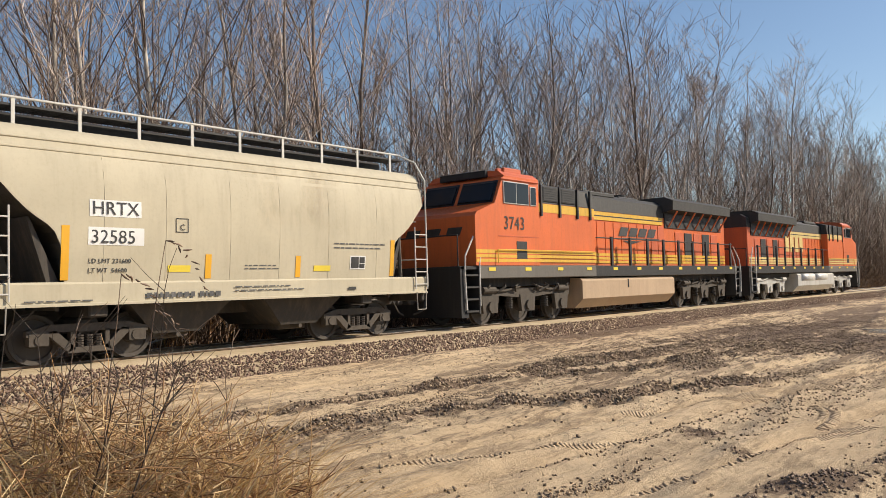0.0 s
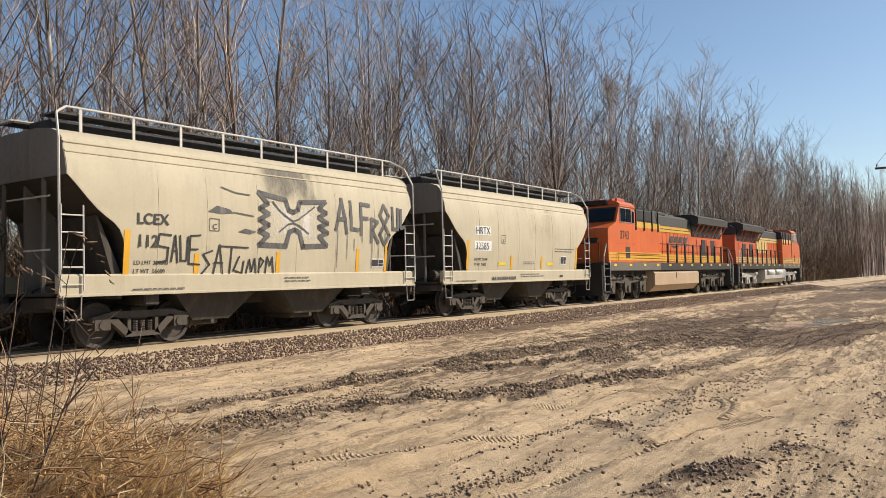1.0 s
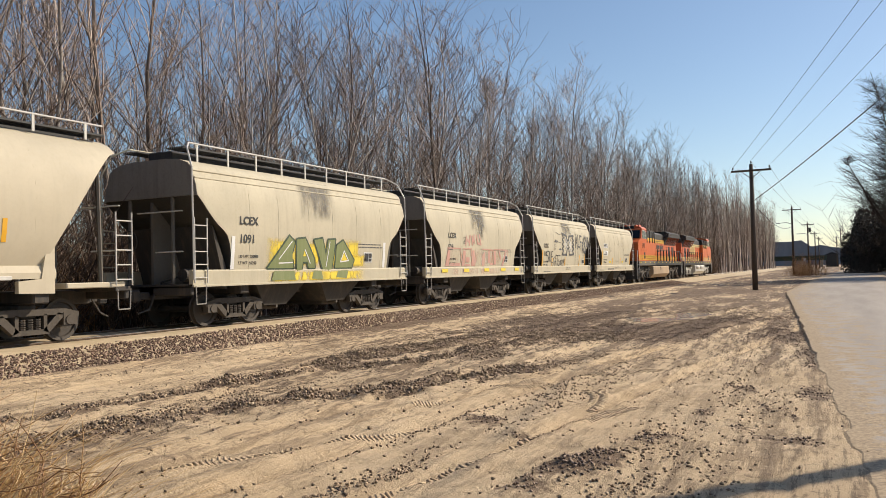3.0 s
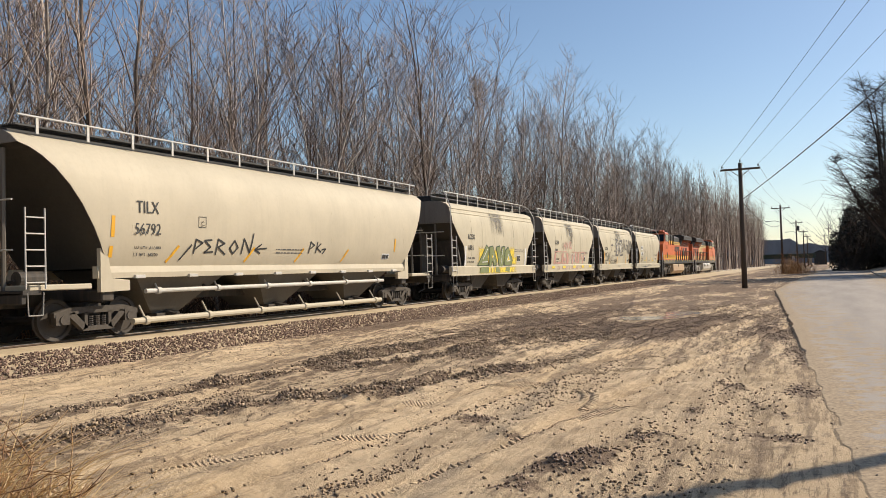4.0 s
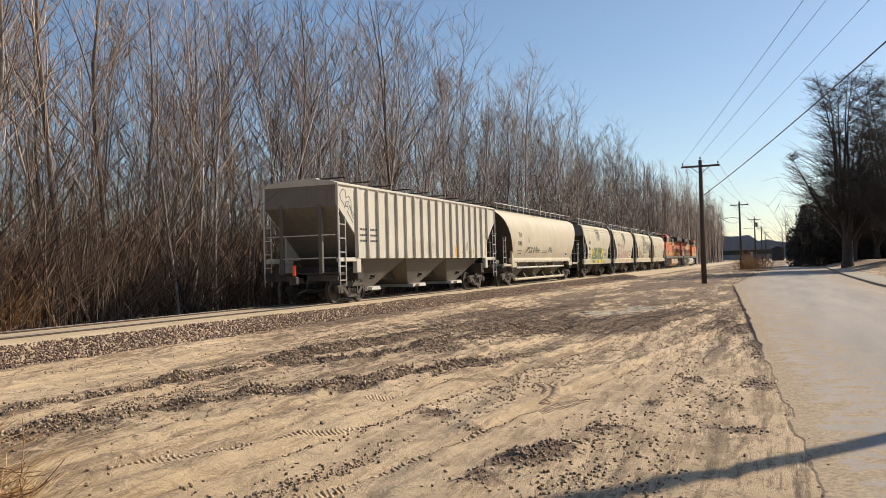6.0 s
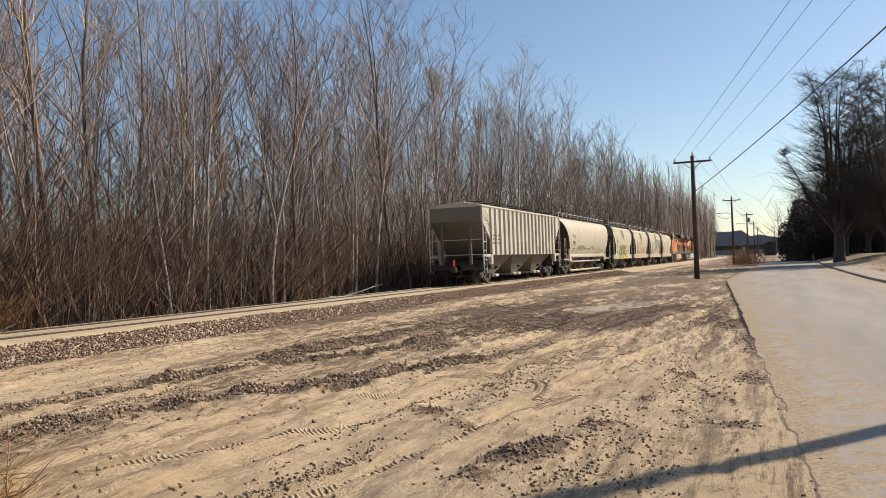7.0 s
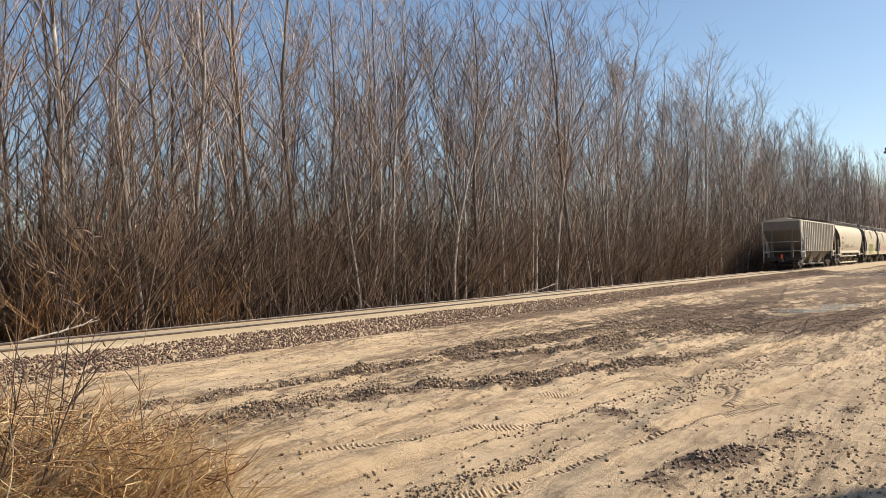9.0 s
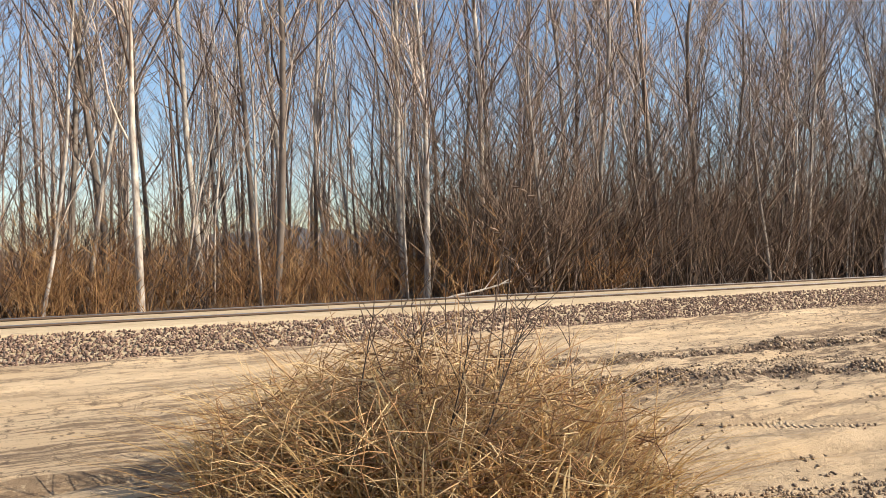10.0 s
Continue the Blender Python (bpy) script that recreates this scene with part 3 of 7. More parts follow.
# tyre prints: cross bars of pressed sand along the wheel lines
def tyre_print(pts, width, step=0.055):
    pts = np.array(pts, float)
    seg = np.linalg.norm(np.diff(pts, axis=0), axis=1)
    t = np.concatenate([[0], np.cumsum(seg)])
    d = np.arange(0, t[-1], step)
    xs, yy = np.interp(d, t, pts[:, 0]), np.interp(d, t, pts[:, 1])
    ker = np.ones(9) / 9
    if len(d) > 20:
        xs[4:-4], yy[4:-4] = np.convolve(xs, ker, "valid"), np.convolve(yy, ker, "valid")
    dx, dy = np.gradient(xs), np.gradient(yy)
    ln = np.hypot(dx, dy) + 1e-9
    dx, dy = dx / ln, dy / ln
    Q = []
    for i in range(len(d)):
        for side in (-1, 1):
            for w, e in ((0.06, -0.014), (0.5, -0.014), (0.5, 0.014), (0.06, 0.014)):
                w, f = w * width * side, e + 0.03 * w
                Q.append((xs[i] + dx[i] * f - dy[i] * w, yy[i] + dy[i] * f + dx[i] * w))
    Q = np.array(Q)
    hh = ground_shape(Q[:, 0], Q[:, 1])[0]
    n = len(Q) // 4
    low, up = np.column_stack([Q, hh - 0.01]).reshape(n, 4, 3), np.column_stack([Q, hh + 0.008]).reshape(n, 4, 3)
    V = np.concatenate([low, up], 1).reshape(-1, 3)
    cell = np.array([(4, 5, 6, 7), (0, 1, 5, 4), (1, 2, 6, 5), (2, 3, 7, 6), (3, 0, 4, 7)])
    F = (cell[None] + (np.arange(n) * 8)[:, None, None]).reshape(-1, 4)
    tagged(new("tyre_print", mesh_np("tyre_print", V, F, PRESSED)), "pressed tyre tread print in the sand", "tyre print", "tyre prints", "stuff")


PRESSED = straw("pressed_sand", (0.36, 0.26, 0.16), (0.47, 0.35, 0.22), (0.58, 0.44, 0.28))
for line, wd in (
    (((-5.6, 3.9), (-4.69, 5.77), (-4.42, 6.41), (-4.14, 6.98), (-3.92, 7.66), (-3.74, 8.69)), 0.08),
    (((-3.15, 4.4), (-2.88, 5.52), (-2.78, 6.43), (-2.66, 7.34), (-2.43, 8.1), (-2.1, 9.2)), 0.15),
    (((-2.60, 8.95), (-2.58, 9.3), (-2.62, 9.65), (-2.72, 10.0), (-2.9, 10.3)), 0.22),
    (((-4.6, 8.6), (-4.17, 9.7), (-3.71, 11.02), (-3.13, 11.99), (-2.5, 12.9)), 0.16),
):
    tyre_print(line, wd)

# puddles in the churned ground
for px, py, rx, ry in ((-4.9, 24.6, 0.75, 1.1), (-4.2, 26.8, 0.5, 1.6)):
    k = 28
    pts = [(px + rx * (1 + 0.25 * math.sin(3 * a) + 0.15 * math.sin(5 * a + 1)) * math.cos(a), py + ry * (1 + 0.2 * math.sin(2 * a + px)) * math.sin(a)) for a in (2 * math.pi * i / k for i in range(k))]
    bb = BM()
    vs = [bb.verts.new((x, y, 0.012)) for x, y in pts]
    bb.faces.new(vs)
    m = bpy.data.meshes.new("puddle")
    bmesh.ops.recalc_face_normals(bb, faces=bb.faces)
    bb.to_mesh(m)
    bb.free()
    m.materials.append(WATER)
    tagged(new("puddle", m), "shallow muddy puddle, coloured pale for the sky's reflection", "puddle", kind="stuff")

# ---- the train: helpers ----
TRAIN, AXLES = [], []


def text_part(body, size, parent, y, z, material, x=1.63, label="", name="lettering", facing=1, stretch=1.0, bold=0.0):
    """Painted lettering in the built-in font on a vehicle's side, its left end at y."""
    cu = bpy.data.curves.new(name, "FONT")
    cu.body, cu.size, cu.extrude, cu.offset = body, size, 0.002, bold
    cu.space_character = 1.05
    tmp = new("lettering_source", cu)
    dg = bpy.context.evaluated_depsgraph_get()
    me = bpy.data.meshes.new_from_object(tmp.evaluated_get(dg))
    bpy.data.objects.remove(tmp)
    bpy.data.curves.remove(cu)
    me.name = name
    me.materials.clear()
    me.materials.append(material)
    o = new(name, me)
    o.parent = parent
    o.matrix_basis = pose(x * facing, y, z, 90, 0, 90 * facing) @ Matrix.Diagonal((stretch, 1, 1, 1))
    if label:
        tagged(o, label)
    return o


def flat(parent, name, polys, material, xf, label="", off=0.012, split=False):
    """Paint on a side: polygons of (y, z) laid on the surface x = xf(z)."""
    if split:
        for poly in polys:
            flat(parent, name, [poly], material, xf, label, off)
        return
    b = BM()
    for poly in polys:
        b.faces.new([b.verts.new((xf(z) + off, y, z)) for y, z in poly])
    bmesh.ops.triangulate(b, faces=list(b.faces))
    bmesh.ops.subdivide_edges(b, edges=list(b.edges), cuts=1, use_grid_fill=True)
    for v in b.verts:
        v.co.x = xf(v.co.z) + off
    me = bpy.data.meshes.new(name)
    bmesh.ops.recalc_face_normals(b, faces=b.faces)
    b.to_mesh(me)
    b.free()
    me.materials.append(material)
    o = new(name, me)
    o.parent = parent
    if label:
        tagged(o, label)
    return o


def strokes(lines, w):
    """Quads of width w along lines of (y, z) points."""
    out = []
    for line in lines:
        for (y0, z0), (y1, z1) in zip(line, line[1:]):
            d = math.hypot(y1 - y0, z1 - z0) + 1e-9
            ny, nz = -(z1 - z0) / d * w / 2, (y1 - y0) / d * w / 2
            ey, ez = (y1 - y0) / d * w * 0.3, (z1 - z0) / d * w * 0.3
            out.append([(y0 - ey + ny, z0 - ez + nz), (y0 - ey - ny, z0 - ez - nz), (y1 + ey - ny, z1 + ez - nz), (y1 + ey + ny, z1 + ez + nz)])
    return out


def bars(y0, z0, widths, h, gap=0.03):
    """A row of upright blocks, for writing too small to read."""
    out, y = [], y0
    for w in widths:
        out.append([(y, z0), (y + w, z0), (y + w, z0 + h), (y, z0 + h)])
        y += w + gap
    return out


def sprayed(name, colour, scale, low=0.35, high=0.62, strength=0.85):
    """Thin paint or soot that fades out at its rim and breaks up in streaks."""
    def build(nt, b):
        tc = nt.nodes.new("ShaderNodeTexCoord")
        mp = nt.nodes.new("ShaderNodeMapping")
        mp.inputs["Location"].default_value = (-0.5, -0.5, -0.5)
        nt.links.new(tc.outputs["Generated"], mp.inputs[0])
        sep = nt.nodes.new("ShaderNodeSeparateXYZ")
        nt.links.new(mp.outputs[0], sep.inputs[0])
        mx = None
        for ax in ("Y", "Z"):
            a = nt.nodes.new("ShaderNodeMath")
            a.operation = "ABSOLUTE"
            nt.links.new(sep.outputs[ax], a.inputs[0])
            if mx is None:
                mx = a.outputs[0]
            else:
                m = nt.nodes.new("ShaderNodeMath")
                m.operation = "MAXIMUM"
                nt.links.new(mx, m.inputs[0])
                nt.links.new(a.outputs[0], m.inputs[1])
                mx = m.outputs[0]
        rim = nt.nodes.new("ShaderNodeMapRange")
        rim.interpolation_type = "SMOOTHSTEP"
        rim.inputs["From Min"].default_value, rim.inputs["From Max"].default_value = 0.5, 0.18
        nt.links.new(mx, rim.inputs["Value"])
        n = noise_tex(nt, coords(nt, (1.0, 1.0, 0.35)), scale, 6, 0.65)
        mul = nt.nodes.new("ShaderNodeMath")
        mul.operation = "MULTIPLY"
        nt.links.new(rim.outputs[0], mul.inputs[0])
        nt.links.new(ramp(nt, n, [(low, (0, 0, 0)), (high, (strength,) * 3)]), mul.inputs[1])
        nt.links.new(mul.outputs[0], b.inputs["Alpha"])
        b.inputs["Base Color"].default_value = (*colour, 1)
    return mat(name, build, 0.7)


SOOTY = sprayed("soot_streaks", (0.13, 0.12, 0.105), 2.6)
STEPGREY = weathered("grey_step_paint", (0.34, 0.32, 0.29), (0.12, 0.10, 0.08), 0.4, 0.6)
YELLOWCLOUD = sprayed("yellow_spray_cloud", (0.80, 0.60, 0.05), 3.2, 0.38, 0.52, 1.0)
REDCLOUD = sprayed("faded_red_spray_cloud", (0.58, 0.31, 0.26), 2.4, 0.42, 0.64, 0.4)
PALECLOUD = sprayed("pale_spray_cloud", (0.80, 0.78, 0.74), 2.4, 0.40, 0.56, 0.7)
RUSTCLOUD = sprayed("rust_brown_dirt", (0.42, 0.32, 0.21), 1.4, 0.40, 0.75, 0.4)


def cloud(parent, name, y0, y1, z0, z1, material, xf, label="", off=0.007):
    b = BM()
    k, q = 10, 8
    vs = [[b.verts.new((xf(z0 + (z1 - z0) * j / q) + off, y0 + (y1 - y0) * i / k, z0 + (z1 - z0) * j / q)) for j in range(q + 1)] for i in range(k + 1)]
    for i in range(k):
        for j in range(q):
            b.faces.new((vs[i][j], vs[i + 1][j], vs[i + 1][j + 1], vs[i][j + 1]))
    return part(name, b, material, parent, label, True)


def wheel_mesh(r):
    """Two wheels on an axle, along x."""
    b = BM()
    for s in (-1, 1):
        prof = [(0.0, 0.10), (0.02, 0.10), (0.02, r * 0.32), (0.045, r * 0.36), (0.045, r * 0.80), (0.01, r * 0.84), (0.0, r), (0.10, r - 0.006), (0.115, r + 0.025), (0.135, r + 0.025), (0.135, r * 0.80), (0.085, r * 0.76), (0.085, r * 0.36), (0.135, r * 0.30), (0.135, 0.10)]
        seg = 28
        rings = []
        for k in range(seg):
            a = 2 * math.pi * k / seg
            rings.append([b.verts.new((s * (0.835 - d), q * math.cos(a), q * math.sin(a))) for d, q in prof])
        n = len(prof)
        for k in range(seg):
            for i in range(n - 1):
                b.faces.new((rings[k][i], rings[k][i + 1], rings[(k + 1) % seg][i + 1], rings[(k + 1) % seg][i]))
        rod(b, (s * 0.835, 0, 0), (s * 1.02, 0, 0), 0.085, 12)
        for k in range(3):
            a = 2 * math.pi * k / 3
            rod(b, (s * 1.02, 0.05 * math.cos(a), 0.05 * math.sin(a)), (s * 1.035, 0.05 * math.cos(a), 0.05 * math.sin(a)), 0.014, 6)
    rod(b, (-0.8, 0, 0), (0.8, 0, 0), 0.085, 12)
    me = bpy.data.meshes.new("wheelset")
    bmesh.ops.recalc_face_normals(b, faces=b.faces)
    b.to_mesh(me)
    b.free()
    me.materials.append(STEEL)
    return me


WHEEL_S, WHEEL_L = wheel_mesh(0.44), wheel_mesh(0.53)


def wheelset(parent, y, r):
    o = new("wheelset", WHEEL_S if r < 0.5 else WHEEL_L)
    o.parent = parent
    o.location = (0, y, r)
    AXLES.append((o, y, r, r))


def side_frame(b, x, y):
    """Cast truck side frame with its arched top, slanted legs and spring nest."""
    x0, x1 = (x - 0.07, x + 0.07)
    prism_x(b, [(y - 1.12, 0.50), (y - 1.12, 0.60), (y - 0.72, 0.70), (y + 0.72, 0.70), (y + 1.12, 0.60), (y + 1.12, 0.50), (y + 0.66, 0.56), (y - 0.66, 0.56)], x0, x1)
    for s in (-1, 1):
        prism_x(b, [(y + s * 1.08, 0.34), (y + s * 1.08, 0.56), (y + s * 0.74, 0.60), (y + s * 0.74, 0.34)], x0 - 0.01, x1 + 0.01)
        prism_x(b, [(y + s * 0.80, 0.56), (y + s * 0.62, 0.60), (y + s * 0.26, 0.26), (y + s * 0.40, 0.20)], x0, x1)
        prism_x(b, [(y + s * 0.36, 0.24), (y + s * 0.28, 0.24), (y + s * 0.28, 0.58), (y + s * 0.36, 0.58)], x0, x1)
        rod(b, (x - 0.02, y + s * 0.89, 0.44), (x + 0.10, y + s * 0.89, 0.44), 0.10, 12)
    prism_x(b, [(y - 0.42, 0.18), (y + 0.42, 0.18), (y + 0.36, 0.28), (y - 0.36, 0.28)], x0, x1)


def truck(parent, y):
    for s in (-1, 1):
        b = BM()
        side_frame(b, s * 1.02, y)
        part("side_frame", b, TRUCKGREY, parent, "dusty cast truck side frame")
        b = BM()
        for dy in (-0.17, 0.0, 0.17):
            for k in range(5):
                rod(b, (s * 1.02, y + dy, 0.285 + 0.045 * k), (s * 1.02, y + dy, 0.315 + 0.045 * k), 0.075, 8)
        part("spring_nest", b, STEEL, parent, "coil spring nest of a truck")
    part("truck_bolster", box(BM(), -0.98, 0.98, y - 0.2, y + 0.2, 0.5, 0.78, 0.03), DARK, parent)
    b = BM()
    for s in (-1, 1):
        box(b, -0.8, 0.8, y + s * 0.36 - 0.05, y + s * 0.36 + 0.05, 0.3, 0.42, 0.01)
    part("brake_beam", b, DARK, parent)
    for s in (-1, 1):
        wheelset(parent, y + s * 0.89, 0.44)


def coupler(parent, y, s):
    b = box(BM(), -0.09, 0.09, min(y, y + s * 0.5), max(y, y + s * 0.5), 0.74, 0.92, 0.02)
    box(b, -0.16, 0.14, min(y + s * 0.42, y + s * 0.68), max(y + s * 0.42, y + s * 0.68), 0.68, 0.98, 0.04)
    path_rod(b, [(0.25, y + s * 0.1, 0.85), (0.3, y + s * 0.3, 0.5), (0.2, y + s * 0.6, 0.4)], 0.025)
    part("coupler", b, DARK, parent, "dark steel coupler with a hanging air hose")


def ladder(parent, pts_a, pts_b, z0, z1, n, material=WHITE, r=0.018, name="ladder", label="white-painted steel ladder"):
    b = BM()
    for (x, y) in (pts_a, pts_b):
        rod(b, (x, y, z0), (x, y, z1), r)
    for k in range(n):
        z = z0 + (z1 - z0) * (k + 0.4) / n
        rod(b, (*pts_a, z), (*pts_b, z), r * 0.85)
    return part(name, b, material, parent, label)


# ---- covered hopper cars with rounded sides ----
P_SMALL = [(1.50, 1.40), (1.545, 1.8), (1.585, 2.3), (1.60, 2.75), (1.585, 3.2), (1.53, 3.55), (1.47, 3.72), (1.44, 3.78), (1.42, 3.90), (1.39, 3.98), (1.27, 4.10), (1.02, 4.19), (0.60, 4.24)]
P_LONG = [(1.36, 1.52), (1.46, 1.75), (1.55, 2.15), (1.60, 2.6), (1.60, 3.0), (1.55, 3.4), (1.44, 3.75), (1.26, 4.02), (1.02, 4.22), (0.78, 4.33), (0.5, 4.38)]


def profile_x(prof):
    zs, xs = [p[1] for p in prof], [p[0] for p in prof]
    return lambda z: float(np.interp(z, zs, xs))


# outline of the end openings: way in from the end, and height left open
CUT_U = (0.0, 0.1, 0.2, 0.32, 0.46, 0.6, 0.75, 0.85, 0.92, 0.97, 1.0)
CUT_Z = (1.0, 0.93, 0.86, 0.77, 0.68, 0.61, 0.545, 0.48, 0.38, 0.24, 0.0)


def covered_hopper(label, half, prof, cut, cut_z, power, paint, small=True):
    car = thing("covered_hopper_car", label, "railway car", group="cars of the train")
    xf = profile_x(prof)
    zb0, ztop = prof[0][1], prof[-1][1]
    end = half - 0.15

    def zb(d):
        if small:
            return zb0 + (cut_z - zb0) * float(np.interp(d / cut, CUT_U, CUT_Z))
        return zb0 + (cut_z - zb0) * max(0.0, 1 - (d / cut) ** power)

    stations = [end - cut * u for u in CUT_U]
    stations = [-s for s in stations] + [0.0] + stations[::-1]
    body, rows = BM(), []
    under = {-1: BM(), 1: BM()}
    for y in stations:
        low = zb(end - abs(y))
        row = []
        for x, z in prof:
            zz = max(z, low)
            row.append((xf(zz), zz))
        rows.append((y, row))
    vrows = []
    for y, row in rows:
        pts = [(x, z) for x, z in row] + [(-x, z) for x, z in row[::-1]]
        vrows.append([body.verts.new((x, y, z)) for x, z in pts])
    n = len(vrows[0])
    for a, b2 in zip(vrows, vrows[1:]):
        for i in range(n - 1):
            body.faces.new((a[i], a[i + 1], b2[i + 1], b2[i]))
    for e in (rows[0], rows[-1]):
        y, row = e
        b = BM()
        sy = 0.02 if y > 0 else -0.02
        pts = [(x, z) for x, z in row] + [(-x, z) for x, z in row[::-1]]
        pts = [p for k, p in enumerate(pts) if k == 0 or math.hypot(p[0] - pts[k - 1][0], p[1] - pts[k - 1][1]) > 0.002]
        prism_y(b, pts, y - 0.01, y + sy)
        part("end_sheet", b, ENDGREY, car, "dirty grey end wall of the car, painted darker for its shade")
    bmesh.ops.remove_doubles(body, verts=body.verts, dist=0.0005)
    o = part("body", body, paint, car, smooth=True)
    o.data.set_sharp_from_angle(angle=radians(28))
    # slope sheets under both ends and floor
    for s in (-1, 1):
        b = under[s]
        pts = [(s * (end - cut * u), zb(cut * u)) for u in CUT_U] + [(0.0, zb0)]
        prev = None
        for y, z in pts:
            cur = [b.verts.new((xx * (xf(z) - 0.01), y, z - 0.004)) for xx in (1, -1)]
            if prev:
                b.faces.new((prev[0], prev[1], cur[1], cur[0]))
            prev = cur
        bmesh.ops.solidify(b, geom=list(b.faces), thickness=0.02)
        part("slope_sheet", b, SHEET, car, "grimy grey end slope sheet with shade in its colour")
    # side sills
    sill_in = 0.0 if small else cut - 0.15
    for s in (-1, 1):
        b = BM()
        if small:
            prism_y(b, [(s * 1.40, 1.02), (s * 1.56, 1.02), (s * 1.56, 1.06), (s * 1.53, 1.07), (s * 1.53, 1.40), (s * 1.50, 1.44), (s * 1.40, 1.44)], -half, half)
        else:
            prism_y(b, [(s * 1.28, 1.30), (s * 1.44, 1.30), (s * 1.45, 1.42), (s * 1.40, 1.56), (s * 1.28, 1.56)], -half + sill_in, half - sill_in)
        part("side_sill", b, paint, car)
    # lines along the eaves and welded panel seams
    if small:
        for s in (-1, 1):
            for z in (3.72, 3.90):
                part("eave_bead", rod(BM(), (s * (xf(z) + 0.004), -end, z), (s * (xf(z) + 0.004), end, z), 0.02), paint, car)
    for y in ((-3.32, -2.1, -0.65, 0.6, 2.0, 3.55) if small else (-6.3, -3.6, -0.9, 1.8, 4.5, 6.6)):
        zs = np.linspace(zb0 + 0.03, (3.68 if small else 4.15), 9)
        part("seam", path_rod(BM(), [(xf(z) - 0.006, y, z) for z in zs], 0.013 if small else 0.009, 5), paint, car)
    # roof: hatch trough, running boards, railing
    part("hatch", box(BM(), -0.40, 0.40, -end + 0.35, end - 0.35, ztop - 0.03, ztop + (0.27 if small else 0.16), 0.03), BLACK, car, "long dark roof hatch cover")
    for s in (-1, 1):
        b = BM()
        x0, x1 = (0.50, 0.99) if small else (0.55, 1.0)
        zw = ztop + (0.26 if small else 0.05)
        for k in range(9):
            x = s * (x0 + (x1 - x0) * k / 8)
            box(b, x - 0.016, x + 0.016, -end + 0.1, end - 0.1, zw, zw + 0.04)
        k = 0
        while -end + 0.15 + 0.45 * k < end:
            yy = -end + 0.15 + 0.45 * k
            box(b, min(s * x0, s * x1), max(s * x0, s * x1), yy, yy + 0.05, zw, zw + 0.035)
            k += 1
        part("running_board", b, BLACK, car, "dark steel grating walkway on the roof")
        xr, zr = s * 1.02, 4.65
        rail = BM()
        if small:
            path_rod(rail, [(s * 1.56, -half, 1.2), (s * 1.54, -half, 3.95), (s * 1.30, -half + 0.1, 4.45), (xr, -half + 0.45, zr), (xr, half - 0.45, zr), (s * 1.30, half - 0.1, 4.45), (s * 1.54, half, 3.95), (s * 1.56, half, 1.2)], 0.024)
        else:
            path_rod(rail, [(xr, -half + 0.3, zr), (xr, half - 0.3, zr)], 0.022)
        part("top_rail", rail, WHITE if s > 0 else paint, car, "white tubular railing along the roof")
        np_ = 9 if small else 14
        for k in range(np_):
            yy = -half + 0.75 + (2 * half - 1.5) * k / (np_ - 1)
            part("rail_post", box(BM(), xr - 0.012, xr + 0.012, yy - 0.03, yy + 0.03, ztop - 0.08, zr), WHITE if s > 0 else paint, car)
    # end sheet frame, ladders, steps, platforms
    for s in (-1, 1):
        e = s * half
        part("end_platform", box(BM(), -1.5, 1.5, min(e, e - s * 0.42), max(e, e - s * 0.42), 1.0, 1.1, 0.01), DARK, car)
        part("end_sill", box(BM(), -1.45, 1.45, min(e, e - s * 0.12), max(e, e - s * 0.12), 0.82, 1.06, 0.02), DARK, car)
        b = BM()
        for x in (-0.75, 0.75):
            rod(b, (x, e - s * 0.15, 1.05), (x * 0.95, e - s * 0.2, ztop - 0.4), 0.05)
        part("end_post", b, SHEET, car)
        part("end_handrail", path_rod(BM(), [(1.2, e - s * 0.02, 1.9), (0.3, e - s * 0.02, 1.9)], 0.018), WHITE, car)
        part("end_handrail", path_rod(BM(), [(1.2, e - s * 0.02, 2.9), (-0.3, e - s * 0.02, 2.9)], 0.018), WHITE, car)
        for q in (-1, 1):
            ladder(car, (q * 1.57, e - s * 0.02), (q * 1.57, e - s * 0.46), 1.12, 2.72, 5, WHITE if q > 0 else paint)
            b = path_rod(BM(), [(q * 1.56, e - s * 0.06, 1.05), (q * 1.56, e - s * 0.08, 0.60), (q * 1.56, e - s * 0.40, 0.60), (q * 1.56, e - s * 0.42, 1.05)], 0.014)
            part("stirrup_step", b, STEPGREY if q > 0 else DARK, car)
        coupler(car, e - s * 0.1, s)
    ty = half - 2.05 if small else half - 2.15
    part("centre_sill", box(BM(), -0.24, 0.24, -half, half, 0.72, 1.04, 0.02), DARK, car)
    for s in (-1, 1):
        truck(car, s * ty)
        part("body_bolster", box(BM(), -1.4, 1.4, s * ty - 0.18, s * ty + 0.18, 0.80, 1.06, 0.03), DARK, car)
    # cross bulkheads and centre webs under the slope sheets
    if small:
        for s in (-1, 1):
            w = end - cut
            part("bulkhead", prism_x(BM(), [(s * (w + 0.05), 1.42), (s * (w + 0.55), zb(cut - 0.55) - 0.03), (s * (w + 0.60), zb(cut - 0.55) - 0.03), (s * (w + 0.12), 0.95), (s * (w + 0.05), 0.95)], -1.42, 1.42), DARK, car, "dark cross bulkhead above the truck")
            part("centre_web", prism_x(BM(), [(s * (end - 0.05), 1.04), (s * (end - 0.05), zb(0.05) - 0.05), (s * (end - cut * 0.6), zb(cut * 0.6) - 0.05), (s * w, 1.38), (s * w, 1.04)], -0.04, 0.04), SHEET, car, "grimy centre web plate with shade in its colour")
